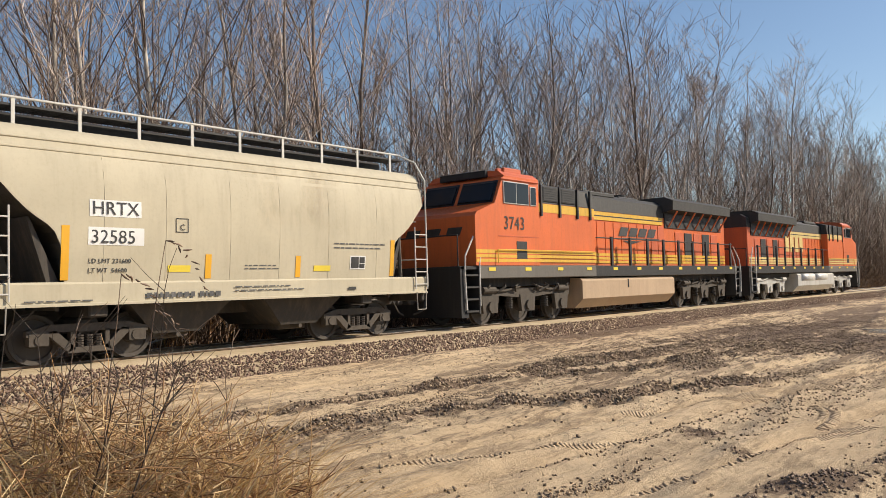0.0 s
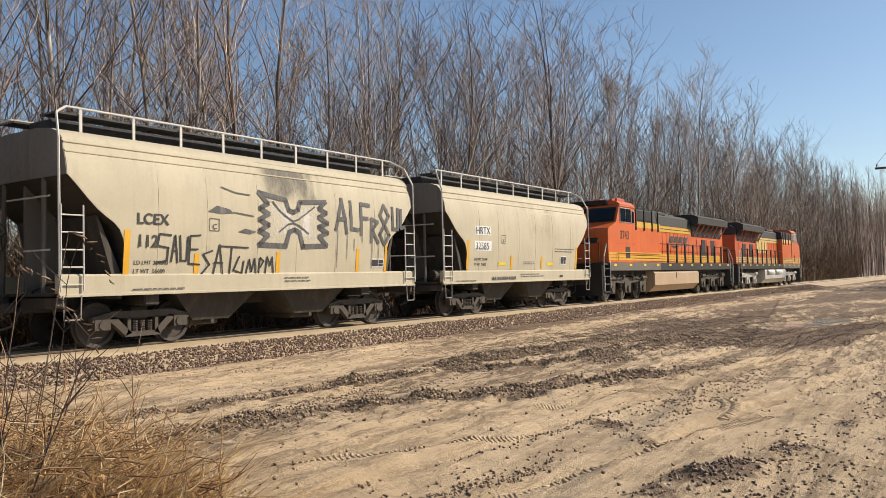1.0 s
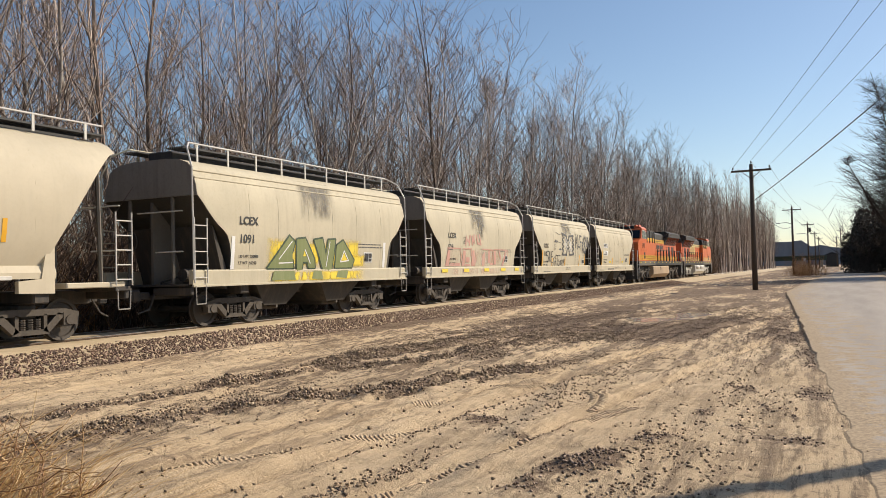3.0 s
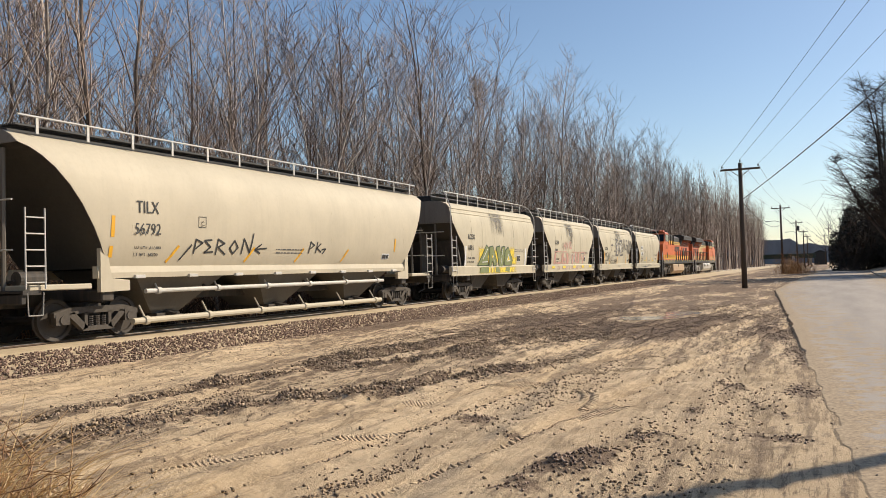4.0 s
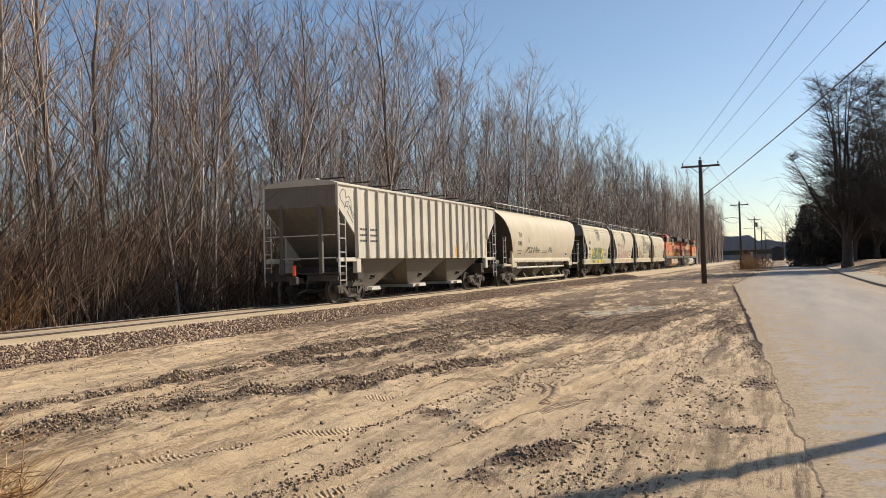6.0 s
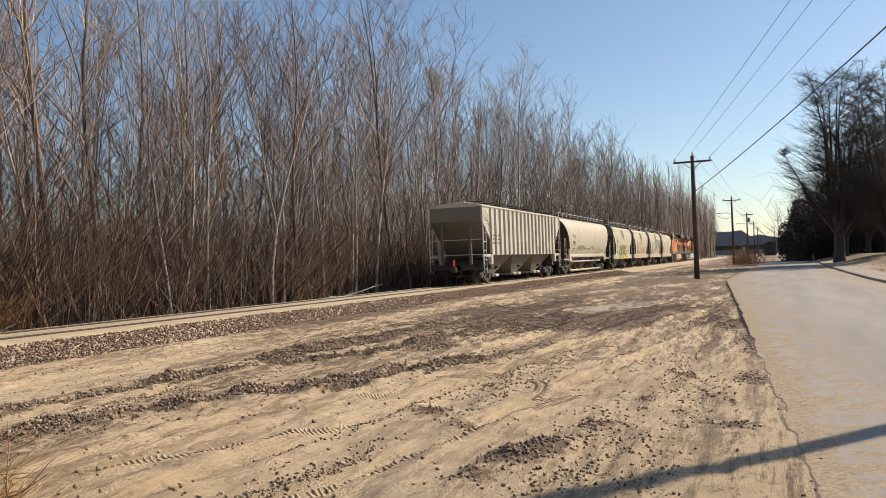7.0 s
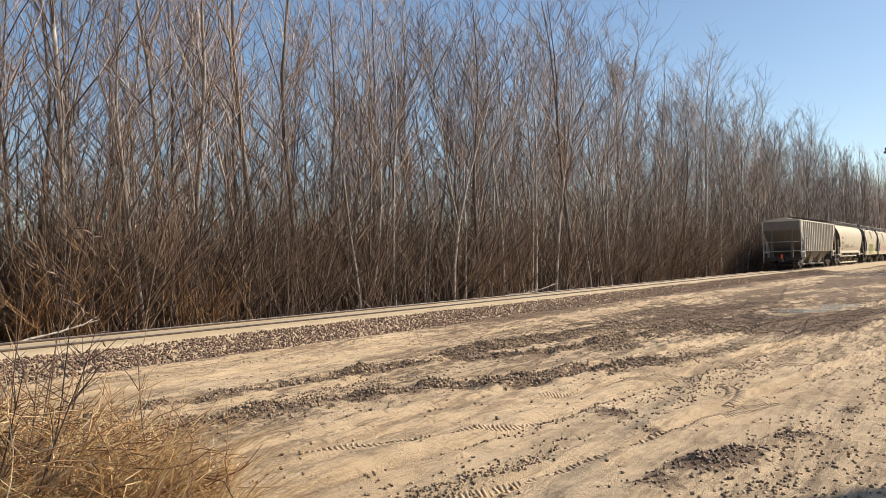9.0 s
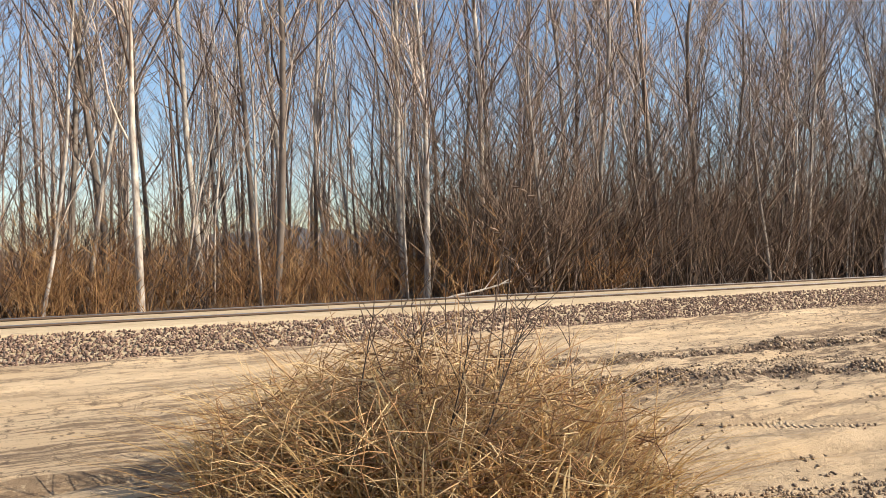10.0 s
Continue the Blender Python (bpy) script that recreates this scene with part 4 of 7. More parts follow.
    # brake gear on one end
    b = rod(BM(), (0.85, -half + 0.35, 1.32), (0.85, -half + 0.95, 1.32), 0.16, 14)
    path_rod(b, [(0.85, -half + 0.3, 1.3), (0.3, -half + 0.2, 1.15), (0.2, -half + 0.2, 0.9)], 0.025)
    part("brake_cylinder", b, DARK, car)
    b = BM()
    k = 16
    for i in range(k):
        a0, a1 = 2 * math.pi * i / k, 2 * math.pi * (i + 1) / k
        rod(b, (-0.6 + 0.27 * math.cos(a0), -half + 0.02, 2.2 + 0.27 * math.sin(a0)), (-0.6 + 0.27 * math.cos(a1), -half + 0.02, 2.2 + 0.27 * math.sin(a1)), 0.016, 5)
    for i in range(4):
        a0 = math.pi / 2 * i + 0.4
        rod(b, (-0.6, -half + 0.05, 2.2), (-0.6 + 0.27 * math.cos(a0), -half + 0.02, 2.2 + 0.27 * math.sin(a0)), 0.012, 5)
    part("brake_wheel", b, DARK, car)
    # discharge bays under the body
    bays = (-1.55, 1.55) if small else (-4.4, 0.0, 4.4)
    for yb in bays:
        b = BM()
        tl, bl, bw = (1.5, 0.5, 1.0) if small else (1.7, 0.45, 0.62)
        top = [b.verts.new((sx * 1.36, yb + sy * tl, zb0 - 0.02)) for sx, sy in ((-1, -1), (1, -1), (1, 1), (-1, 1))]
        bot = [b.verts.new((sx * bw, yb + sy * bl, 0.42)) for sx, sy in ((-1, -1), (1, -1), (1, 1), (-1, 1))]
        b.faces.new(top)
        b.faces.new(bot)
        for i in range(4):
            b.faces.new((top[i], top[(i + 1) % 4], bot[(i + 1) % 4], bot[i]))
        part("discharge_bay", b, DARK if small else SHEET, car, "dirty discharge hopper under the car, coloured dark for shade")
        b = box(BM(), -0.75, 0.75, yb - 0.4, yb + 0.4, 0.30, 0.42, 0.02)
        rod(b, (0.75, yb, 0.38), (1.05, yb, 0.38), 0.05, 8)
        part("outlet_gate", b, TRUCKGREY, car)
    return car, xf


SMALL_LABELS = ("cream covered hopper car with clean lettered side", "cream covered hopper car with grey and black graffiti", "cream covered hopper car with faded red graffiti and soot stain", "cream covered hopper car with green and yellow graffiti")


def strip(car, xf, y0, y1, z0, z1, material=STRIPE, name="reflector_strip", label="orange-yellow reflective strip"):
    return flat(car, name, [[(y0, z0), (y1, z0), (y1, z1), (y0, z1)]], material, xf, label, 0.009)


def plate(car, xf, y, z, w=0.5, h=0.32):
    """Dark stencil block with a pale border and inner squares."""
    flat(car, "stencil_block", [[(y, z), (y + w, z), (y + w, z + h), (y, z + h)]], LABELW, xf, "white-edged dark stencil block", 0.008)
    flat(car, "stencil_panel", [[(y + 0.03, z + 0.03), (y + w * 0.55, z + 0.03), (y + w * 0.55, z + h - 0.03), (y + 0.03, z + h - 0.03)], [(y + w * 0.6, z + h * 0.45), (y + w - 0.03, z + h * 0.45), (y + w - 0.03, z + h - 0.03), (y + w * 0.6, z + h - 0.03)], [(y + w * 0.6, z + 0.03), (y + w - 0.03, z + 0.03), (y + w - 0.03, z + h * 0.4), (y + w * 0.6, z + h * 0.4)]], INK, xf, "", 0.013)


def small_writing(car, xf, y, z, rows=2, h=0.05, w=1.4, seed=1, material=SPRAYGREY):
    r = random.Random(seed)
    polys = []
    for k in range(rows):
        widths, tot = [], 0
        while tot < w * r.uniform(0.8, 1):
            q = r.uniform(0.05, 0.22)
            widths.append(q)
            tot += q + 0.03
        polys += bars(y, z - k * h * 1.9, widths, h * 0.62, 0.035)
    flat(car, "small_writing", polys, material, xf, "rows of small dark stencilled writing", 0.010)


def capacity_box(car, xf, y, z):
    flat(car, "box_outline", strokes([[(y, z), (y + 0.26, z), (y + 0.26, z + 0.26), (y, z + 0.26), (y, z)]], 0.014), INK, xf, "", 0.010)
    text_part("C", 0.16, car, y + 0.08, z + 0.04, INK, xf(z + 0.1) + 0.012, "small stencilled letter in a box")


def heap_weights(car, xf, y, z, a, b_):
    text_part("LD LMT " + a, 0.115, car, y, z, INK, xf(z) + 0.012, "stencilled load limit figures")
    text_part("LT WT  " + b_, 0.115, car, y, z - 0.17, INK, xf(z - 0.15) + 0.012, "stencilled light weight figures")


# the clean car next to the locomotives
c1, xf1 = covered_hopper(SMALL_LABELS[0], 5.4, P_SMALL, 1.24, 3.28, 2.1, CREAM)
for y0, z0, w, h, s in ((-3.6, 2.6, 0.98, 0.30, "HRTX"), (-3.62, 2.09, 1.06, 0.32, "32585")):
    flat(c1, "white_panel", [[(y0, z0), (y0 + w, z0), (y0 + w, z0 + h), (y0, z0 + h)]], LABELW, xf1, "white painted panel behind the lettering", 0.006)
    text_part(s, 0.335, c1, y0 + 0.04, z0 + 0.04, INK, xf1(z0 + 0.1) + 0.014, "black reporting letters and figures", stretch=0.98)
heap_weights(c1, xf1, -3.61, 1.77, "231600", "54600")
capacity_box(c1, xf1, -1.9, 2.37)
for y0, y1, z0, z1 in ((-4.09, -3.95, 1.47, 2.42), (-1.24, -1.10, 1.47, 1.95), (1.04, 1.18, 1.47, 1.94), (4.02, 4.16, 1.47, 2.36)):
    strip(c1, xf1, y0, y1, z0, z1)
strip(c1, xf1, -2.06, -1.57, 1.60, 1.73, YELLOWSPRAY, "yellow_patch", "small yellow paint patch")
strip(c1, xf1, 1.56, 2.06, 1.60, 1.73, YELLOWSPRAY, "yellow_patch", "small yellow paint patch")
plate(c1, xf1, 2.67, 1.64)
small_writing(c1, xf1, 2.15, 2.22, 2, 0.05, 1.6, 3)
small_writing(c1, xf1, -0.3, 1.72, 2, 0.035, 0.9, 4)
sillx = lambda z: 1.545
flat(c1, "painted_name", bars(-2.5, 1.12, (0.10, 0.08, 0.05, 0.09, 0.09, 0.10, 0.10, 0.09), 0.10, 0.045) + bars(-1.38, 1.12, (0.09, 0.05, 0.10, 0.12), 0.10, 0.04), SPRAYGREY, sillx, "dark bars of a painted name on the sill", 0.012, True)
small_writing(c1, sillx, -0.55, 1.28, 2, 0.04, 1.7, 5)
small_writing(c1, sillx, -4.7, 1.10, 1, 0.04, 1.2, 6)
strip(c1, sillx, 2.6, 2.85, 1.16, 1.23, INK, "tag_plate", "small dark tag plate")
cloud(c1, "dirt_stain", -0.6, 2.6, 2.4, 4.1, RUSTCLOUD, xf1, "brownish dirt streaks down the side")
TRAIN.append((c1, 10.35, 0))

# grey graffiti car
c2, xf2 = covered_hopper(SMALL_LABELS[1], 5.4, P_SMALL, 1.24, 3.28, 2.1, CREAM)
text_part("LCEX", 0.30, c2, -3.83, 2.43, INK, xf2(2.5) + 0.014, "black reporting letters", bold=0.006)
text_part("112", 0.33, c2, -3.83, 1.98, INK, xf2(2.1) + 0.014, "black car number figures", bold=0.008)
heap_weights(c2, xf2, -3.87, 1.62, "220600", "56600")
for y0, y1, z0, z1 in ((-4.10, -3.97, 1.42, 2.30), (-2.42, -2.30, 1.42, 1.86), (-0.07, 0.05, 1.42, 1.92), (2.80, 2.92, 1.42, 2.05), (4.0, 4.1, 1.42, 2.3)):
    strip(c2, xf2, y0, y1, z0, z1)
plate(c2, xf2, 3.42, 1.55, 0.55, 0.24)
capacity_box(c2, xf2, -2.05, 2.35)
tag = [[(-3.02, 2.22), (-3.30, 2.24), (-3.34, 2.0), (-3.08, 1.96), (-3.1, 1.70), (-3.36, 1.66)], [(-3.0, 1.68), (-2.92, 2.22), (-2.84, 1.66)], [(-2.98, 1.90), (-2.86, 1.90)], [(-2.80, 2.22), (-2.76, 1.70), (-2.62, 1.70), (-2.60, 2.2)], [(-2.28, 2.24), (-2.54, 2.22), (-2.56, 1.64), (-2.28, 1.62)], [(-2.55, 1.94), (-2.34, 1.94)]]
tag += [[(-1.95, 1.92), (-2.2, 1.84), (-2.02, 1.62), (-2.26, 1.38)], [(-1.92, 1.36), (-1.76, 2.05), (-1.64, 1.36)], [(-1.9, 1.66), (-1.66, 1.66)], [(-1.72, 2.02), (-0.95, 2.0)], [(-1.42, 2.0), (-1.46, 1.38)], [(-1.2, 1.8), (-1.34, 1.5), (-1.1, 1.42), (-1.06, 1.7)], [(-0.98, 1.42), (-0.9, 1.74), (-0.82, 1.46), (-0.74, 1.76), (-0.68, 1.4)], [(-0.6, 1.4), (-0.58, 1.78), (-0.46, 1.7), (-0.56, 1.56)], [(-0.4, 1.38), (-0.36, 1.8), (-0.26, 1.6), (-0.2, 1.8), (-0.14, 1.4)]]
flat(c2, "graffiti_tag", strokes(tag, 0.038), INK, xf2, "thin black graffiti tag", 0.016)
wing = [(-0.62, 3.28), (0.22, 3.16), (0.30, 2.92), (0.46, 2.88), (0.62, 2.95), (0.70, 3.14), (1.60, 3.20), (1.36, 3.02), (1.62, 2.92), (1.34, 2.80), (1.66, 2.66), (1.34, 2.56), (1.66, 2.42), (1.36, 2.32), (1.64, 2.10), (0.80, 2.06), (0.66, 2.40), (0.50, 2.46), (0.32, 2.40), (0.22, 2.06), (-0.62, 2.08), (-0.36, 2.30), (-0.62, 2.40), (-0.34, 2.54), (-0.62, 2.66), (-0.34, 2.80), (-0.60, 2.92), (-0.36, 3.04), (-0.62, 3.28)]
flat(c2, "graffiti_outline", strokes([wing], 0.12), SPRAYGREY, xf2, "thick dark grey sprayed outline", 0.016)
cloud(c2, "graffiti_fill", -0.5, 1.5, 2.1, 3.2, PALECLOUD, xf2, "pale sprayed filling")
inner = [[(0.0, 2.9), (0.30, 2.72), (0.46, 2.66), (0.64, 2.72), (0.98, 2.92)], [(0.0, 2.4), (0.28, 2.58), (0.46, 2.62), (0.66, 2.56), (0.98, 2.38)], [(-0.2, 3.1), (0.0, 2.9)], [(1.2, 3.05), (0.98, 2.92)]]
flat(c2, "graffiti_lines", strokes(inner, 0.04), SPRAYGREY, xf2, "", 0.017)
big = [[(1.98, 2.52), (2.22, 3.32), (2.40, 2.44)], [(2.06, 2.80), (2.36, 2.80)], [(2.56, 3.28), (2.58, 2.56), (2.86, 2.54)], [(2.98, 2.42), (2.98, 3.24), (3.34, 3.22)], [(2.98, 2.86), (3.24, 2.86)], [(3.40, 2.24), (3.40, 2.86), (3.66, 2.78), (3.42, 2.56), (3.70, 2.22)], [(3.96, 2.72), (3.78, 2.98), (3.96, 3.26), (4.16, 2.98), (3.96, 2.72), (3.76, 2.44), (3.96, 2.18), (4.18, 2.44), (3.96, 2.72)], [(4.34, 3.22), (4.34, 2.62), (4.56, 2.62), (4.58, 3.2)], [(4.72, 3.18), (4.70, 2.66), (4.88, 2.70)]]
for glyph in ((0, 1), (2,), (3, 4), (5,), (6,), (7,), (8,)):
    flat(c2, "graffiti_letter", strokes([big[k] for k in glyph], 0.105), SPRAYGREY, xf2, "dripping dark grey sprayed letter", 0.016)
drips = strokes([[(y, 2.5 - 0.1 * (k % 3)), (y, 1.55 + 0.22 * (k % 4))] for k, y in enumerate((2.05, 2.42, 2.70, 3.02, 3.45, 3.72, 4.0, 4.12))], 0.018)
flat(c2, "paint_drips", drips, SPRAYGREY, xf2, "thin drips of grey paint", 0.015)
flat(c2, "arrow_marks", [[(-2.10, 2.76), (-1.85, 2.90), (-1.50, 2.84), (-1.40, 2.76), (-1.7, 2.73)], [(-1.26, 2.35), (-1.05, 2.43), (-0.70, 2.37), (-0.9, 2.31)]] + strokes([[(-1.40, 2.78), (-0.8, 2.72)], [(-1.7, 3.32), (-1.3, 3.22), (-0.9, 3.20)]], 0.03), SPRAYGREY, xf2, "small grey sprayed arrow marks", 0.014)
cloud(c2, "soot_stain", -0.7, 1.7, 3.05, 4.15, SOOTY, xf2, "grey soot stain below the roof")
small_writing(c2, sillx, -3.9, 1.12, 1, 0.04, 1.4, 8)
small_writing(c2, sillx, 0.2, 1.30, 2, 0.04, 0.8, 9)
TRAIN.append((c2, -1.95, 0))

# faded red graffiti car
c3, xf3 = covered_hopper(SMALL_LABELS[2], 5.4, P_SMALL, 1.24, 3.28, 2.1, CREAM)
text_part("LCEX", 0.30, c3, -3.45, 2.62, INK, xf3(2.7) + 0.014, "black reporting letters", bold=0.006)
text_part("529", 0.31, c3, -3.45, 2.14, INK, xf3(2.2) + 0.014, "black car number figures", bold=0.006)
red = [[(-3.66, 1.47), (-3.48, 2.14), (-3.24, 2.14), (-3.30, 1.47)], [(-3.2, 1.47), (-2.25, 1.47), (-2.2, 1.60), (-3.2, 1.60)],
       [(-2.08, 1.47), (-1.98, 2.12), (-1.72, 2.12), (-1.80, 1.47)], [(-1.66, 1.62), (-1.28, 1.62), (-1.26, 1.84), (-1.64, 1.84)], [(-1.72, 1.47), (-1.22, 1.47), (-1.22, 1.55), (-1.72, 1.55)],
       [(-1.08, 1.47), (-1.04, 2.14), (-0.84, 2.14), (-0.62, 1.72), (-0.66, 1.47), (-0.90, 1.86), (-0.94, 1.47)],
       [(0.10, 1.47), (0.06, 1.92), (0.34, 2.10), (0.38, 1.47)], [(0.74, 1.60), (0.70, 2.14), (0.95, 2.14), (1.0, 1.60)], [(1.45, 1.52), (1.40, 2.14), (1.62, 2.14), (1.72, 1.52)], [(1.04, 1.50), (1.40, 1.50), (1.38, 1.60), (1.02, 1.62)],
       [(1.95, 2.14), (2.10, 2.14), (2.36, 1.78), (2.26, 1.66)], [(2.78, 2.16), (2.96, 2.16), (2.62, 1.47), (2.42, 1.47)]]
flat(c3, "graffiti_letter", red, SPRAYRED, xf3, "faded red block letter stroke", 0.014, True)
flat(c3, "graffiti_top", strokes([[(-1.75, 2.36), (-1.68, 2.72)], [(-1.60, 2.58), (-1.40, 2.5)], [(-1.36, 2.36), (-1.3, 2.76)], [(-1.05, 2.38), (-1.08, 2.72), (-0.84, 2.44), (-0.86, 2.8)], [(-0.62, 2.78), (-0.5, 2.46), (-0.2, 2.42)], [(-0.3, 2.8), (-0.12, 2.4)]], 0.11), SPRAYRED, xf3, "", 0.013, True)
flat(c3, "red_outline", strokes([[(-3.52, 2.2), (-2.3, 2.2), (-2.14, 1.85), (-2.2, 1.62)], [(-2.02, 2.19), (-1.16, 2.2), (-1.14, 1.9)], [(0.0, 2.2), (1.25, 2.18), (1.28, 1.7)], [(1.34, 2.2), (3.05, 2.2), (3.1, 1.9)]], 0.05), SPRAYRED, xf3, "", 0.018, True)
cloud(c3, "red_haze", -4.1, 3.4, 1.42, 2.25, REDCLOUD, xf3, "thin faded red overspray")
cloud(c3, "pale_patch", -0.2, 0.9, 1.42, 2.25, PALECLOUD, xf3, "pale sprayed patch")
cloud(c3, "sill_haze", -4.4, 3.2, 1.08, 1.4, REDCLOUD, sillx, "thin faded red overspray")
cloud(c3, "soot_stain", -1.3, 0.7, 2.9, 4.25, SOOTY, xf3, "dark soot stain running down from the roof")
cloud(c3, "soot_streak", -0.75, 0.25, 2.5, 4.0, SOOTY, xf3, "dark soot streak", 0.009)
for y in (-4.0, -1.9, 0.3, 2.3, 4.1):
    strip(c3, sillx, y, y + 0.55, 1.22, 1.36, YELLOWSPRAY, "yellow_patch", "small yellow paint patch")
plate(c3, xf3, 2.6, 1.62, 0.55, 0.32)
small_writing(c3, xf3, 2.2, 2.2, 2, 0.05, 1.6, 13)
capacity_box(c3, xf3, -2.0, 2.42)
heap_weights(c3, xf3, -3.45, 1.72, "220600", "57100")
TRAIN.append((c3, -14.25, 0))

# green and yellow graffiti car
c4, xf4 = covered_hopper(SMALL_LABELS[3], 5.4, P_SMALL, 1.24, 3.28, 2.1, CREAM)
text_part("LCEX", 0.30, c4, -3.75, 2.62, INK, xf4(2.7) + 0.014, "black reporting letters", bold=0.006)
text_part("1091", 0.31, c4, -3.75, 2.14, INK, xf4(2.2) + 0.014, "black car number figures", bold=0.006)
heap_weights(c4, xf4, -3.75, 1.74, "220800", "56300")
for k, (a, b_, lo, hi) in enumerate(((-2.7, -1.0, 1.45, 2.35), (-1.3, 0.4, 1.42, 2.3), (0.0, 1.4, 1.42, 2.2), (0.9, 2.3, 1.42, 2.4), (1.5, 2.6, 1.45, 1.9))):
    cloud(c4, "yellow_cloud", a, b_, lo, hi, YELLOWCLOUD, xf4, "yellow sprayed background", 0.007 + 0.0015 * k)
cloud(c4, "yellow_sill", -2.7, 0.2, 1.05, 1.40, YELLOWCLOUD, sillx, "yellow sprayed background")
cloud(c4, "yellow_sill", -0.4, 2.6, 1.05, 1.40, YELLOWCLOUD, sillx, "yellow sprayed background", 0.009)
glyphs = [
    [(-2.55, 1.46), (-1.62, 2.36), (-1.36, 2.20), (-1.46, 1.92), (-1.74, 1.98), (-2.08, 1.66), (-1.42, 1.66), (-1.36, 1.46)],
    [(-1.26, 2.28), (-0.86, 2.32), (-0.36, 1.72), (-0.30, 1.46), (-0.62, 1.46), (-0.70, 1.64), (-0.92, 1.64), (-0.98, 1.30), (-1.18, 1.24), (-1.22, 1.6)],
    [(-0.40, 2.28), (0.02, 2.34), (0.24, 1.82), (0.34, 2.30), (0.72, 2.32), (0.60, 1.42), (0.42, 1.20), (0.16, 1.36)],
    [(0.80, 2.14), (1.16, 2.30), (1.84, 1.70), (1.74, 1.46), (0.78, 1.46)],
]
flat(c4, "graffiti_shadow", strokes([g + [g[0]] for g in glyphs], 0.11), SPRAYDGREEN, xf4, "dark green outline of the graffiti letters", 0.016)
flat(c4, "graffiti_letter", glyphs, SPRAYGREEN, xf4, "olive green block graffiti letter", 0.020, True)
flat(c4, "graffiti_highlight", strokes([[(-2.05, 1.72), (-1.5, 2.22)], [(-1.42, 1.62), (-2.06, 1.60)], [(-0.86, 2.0), (-0.56, 1.6)], [(0.28, 1.5), (0.42, 2.24)], [(1.06, 1.66), (1.24, 1.98), (1.52, 1.68), (1.06, 1.64)]], 0.035), LABELW, xf4, "pale highlight on the graffiti", 0.024, True)
flat(c4, "graffiti_hole", [[(-0.88, 1.96), (-0.78, 1.80), (-0.94, 1.80)], [(1.10, 1.68), (1.24, 1.92), (1.46, 1.68)]], YELLOWSPRAY, xf4, "", 0.022)
flat(c4, "graffiti_foot", [[(-2.4, 1.12), (-1.3, 1.12), (-1.36, 1.38), (-2.3, 1.38)], [(-0.5, 1.14), (0.1, 1.1), (0.0, 1.36), (-0.4, 1.38)], [(0.8, 1.16), (1.4, 1.12), (1.5, 1.38), (0.9, 1.36)]], SPRAYGREEN, sillx, "olive green foot of a graffiti letter", 0.012, True)
plate(c4, xf4, 2.47, 1.62, 0.52, 0.33)
small_writing(c4, xf4, 2.1, 2.2, 2, 0.05, 1.5, 14)
strip(c4, xf4, 3.7, 3.85, 1.44, 2.3, LABELW, "pale_strip", "white painted strip")
strip(c4, xf4, -4.05, -3.92, 1.44, 2.3, LABELW, "pale_strip", "white painted strip")
cloud(c4, "soot_stain", -1.2, 0.9, 2.8, 4.2, SOOTY, xf4, "grey soot stain below the roof")
TRAIN.append((c4, -26.6, 0))

# long pale car with round sides and pipes below
c5, xf5 = covered_hopper("long pale cream round-sided covered hopper car", 9.0, P_LONG, 2.0, 4.05, 1.5, CREAM_LIGHT, small=False)
text_part("TILX", 0.40, c5, -6.2, 2.76, INK, xf5(2.9) + 0.014, "dark reporting letters", stretch=0.8)
text_part("56792", 0.36, c5, -6.24, 2.28, INK, xf5(2.4) + 0.014, "dark car number figures", stretch=0.85)
heap_weights(c5, xf5, -6.2, 1.95, "217300", "68700")
capacity_box(c5, xf5, -4.2, 2.5)
for y, z0, z1 in ((-6.9, 2.2, 2.66), (-6.9, 1.75, 2.0), (5.9, 2.0, 2.45)):
    strip(c5, xf5, y, y + 0.1, z0, z1)
for y in (-5.15, -2.3, 0.0, 2.5):
    flat(c5, "slanted_strip", strokes([[(y, 1.66), (y + 0.32, 2.02)]], 0.07), STRIPE, xf5, "slanted orange-brown strip", 0.010)
tg = [[(-4.75, 1.7), (-4.4, 2.06)], [(-4.3, 1.86), (-4.26, 2.2), (-4.02, 2.12), (-4.24, 1.98)], [(-3.7, 2.2), (-3.95, 2.18), (-3.72, 2.02), (-3.92, 1.88), (-3.62, 1.9)], [(-3.5, 1.84), (-3.46, 2.22), (-3.2, 2.12), (-3.44, 2.02), (-3.14, 1.84)], [(-2.98, 2.0), (-2.82, 2.2), (-2.66, 2.02), (-2.84, 1.86), (-2.98, 2.0)], [(-2.5, 1.86), (-2.44, 2.26), (-2.16, 1.9), (-2.06, 2.4)], [(-1.95, 1.98), (-1.45, 2.02)], [(-1.7, 2.12), (-1.95, 1.98), (-1.72, 1.88)]]
tg += [[(0.6, 1.9), (0.66, 2.24), (0.86, 2.14), (0.68, 2.04)], [(0.98, 1.92), (1.02, 2.24)], [(1.2, 2.2), (1.02, 2.06), (1.26, 1.94)], [(1.3, 2.02), (1.5, 2.04), (1.36, 1.9)]]
flat(c5, "graffiti_tag", strokes(tg, 0.045), INK, xf5, "thin black graffiti tag", 0.014)
plate(c5, xf5, 5.1, 1.72, 0.5, 0.2)
small_writing(c5, xf5, -1.0, 1.98, 2, 0.05, 1.2, 15)
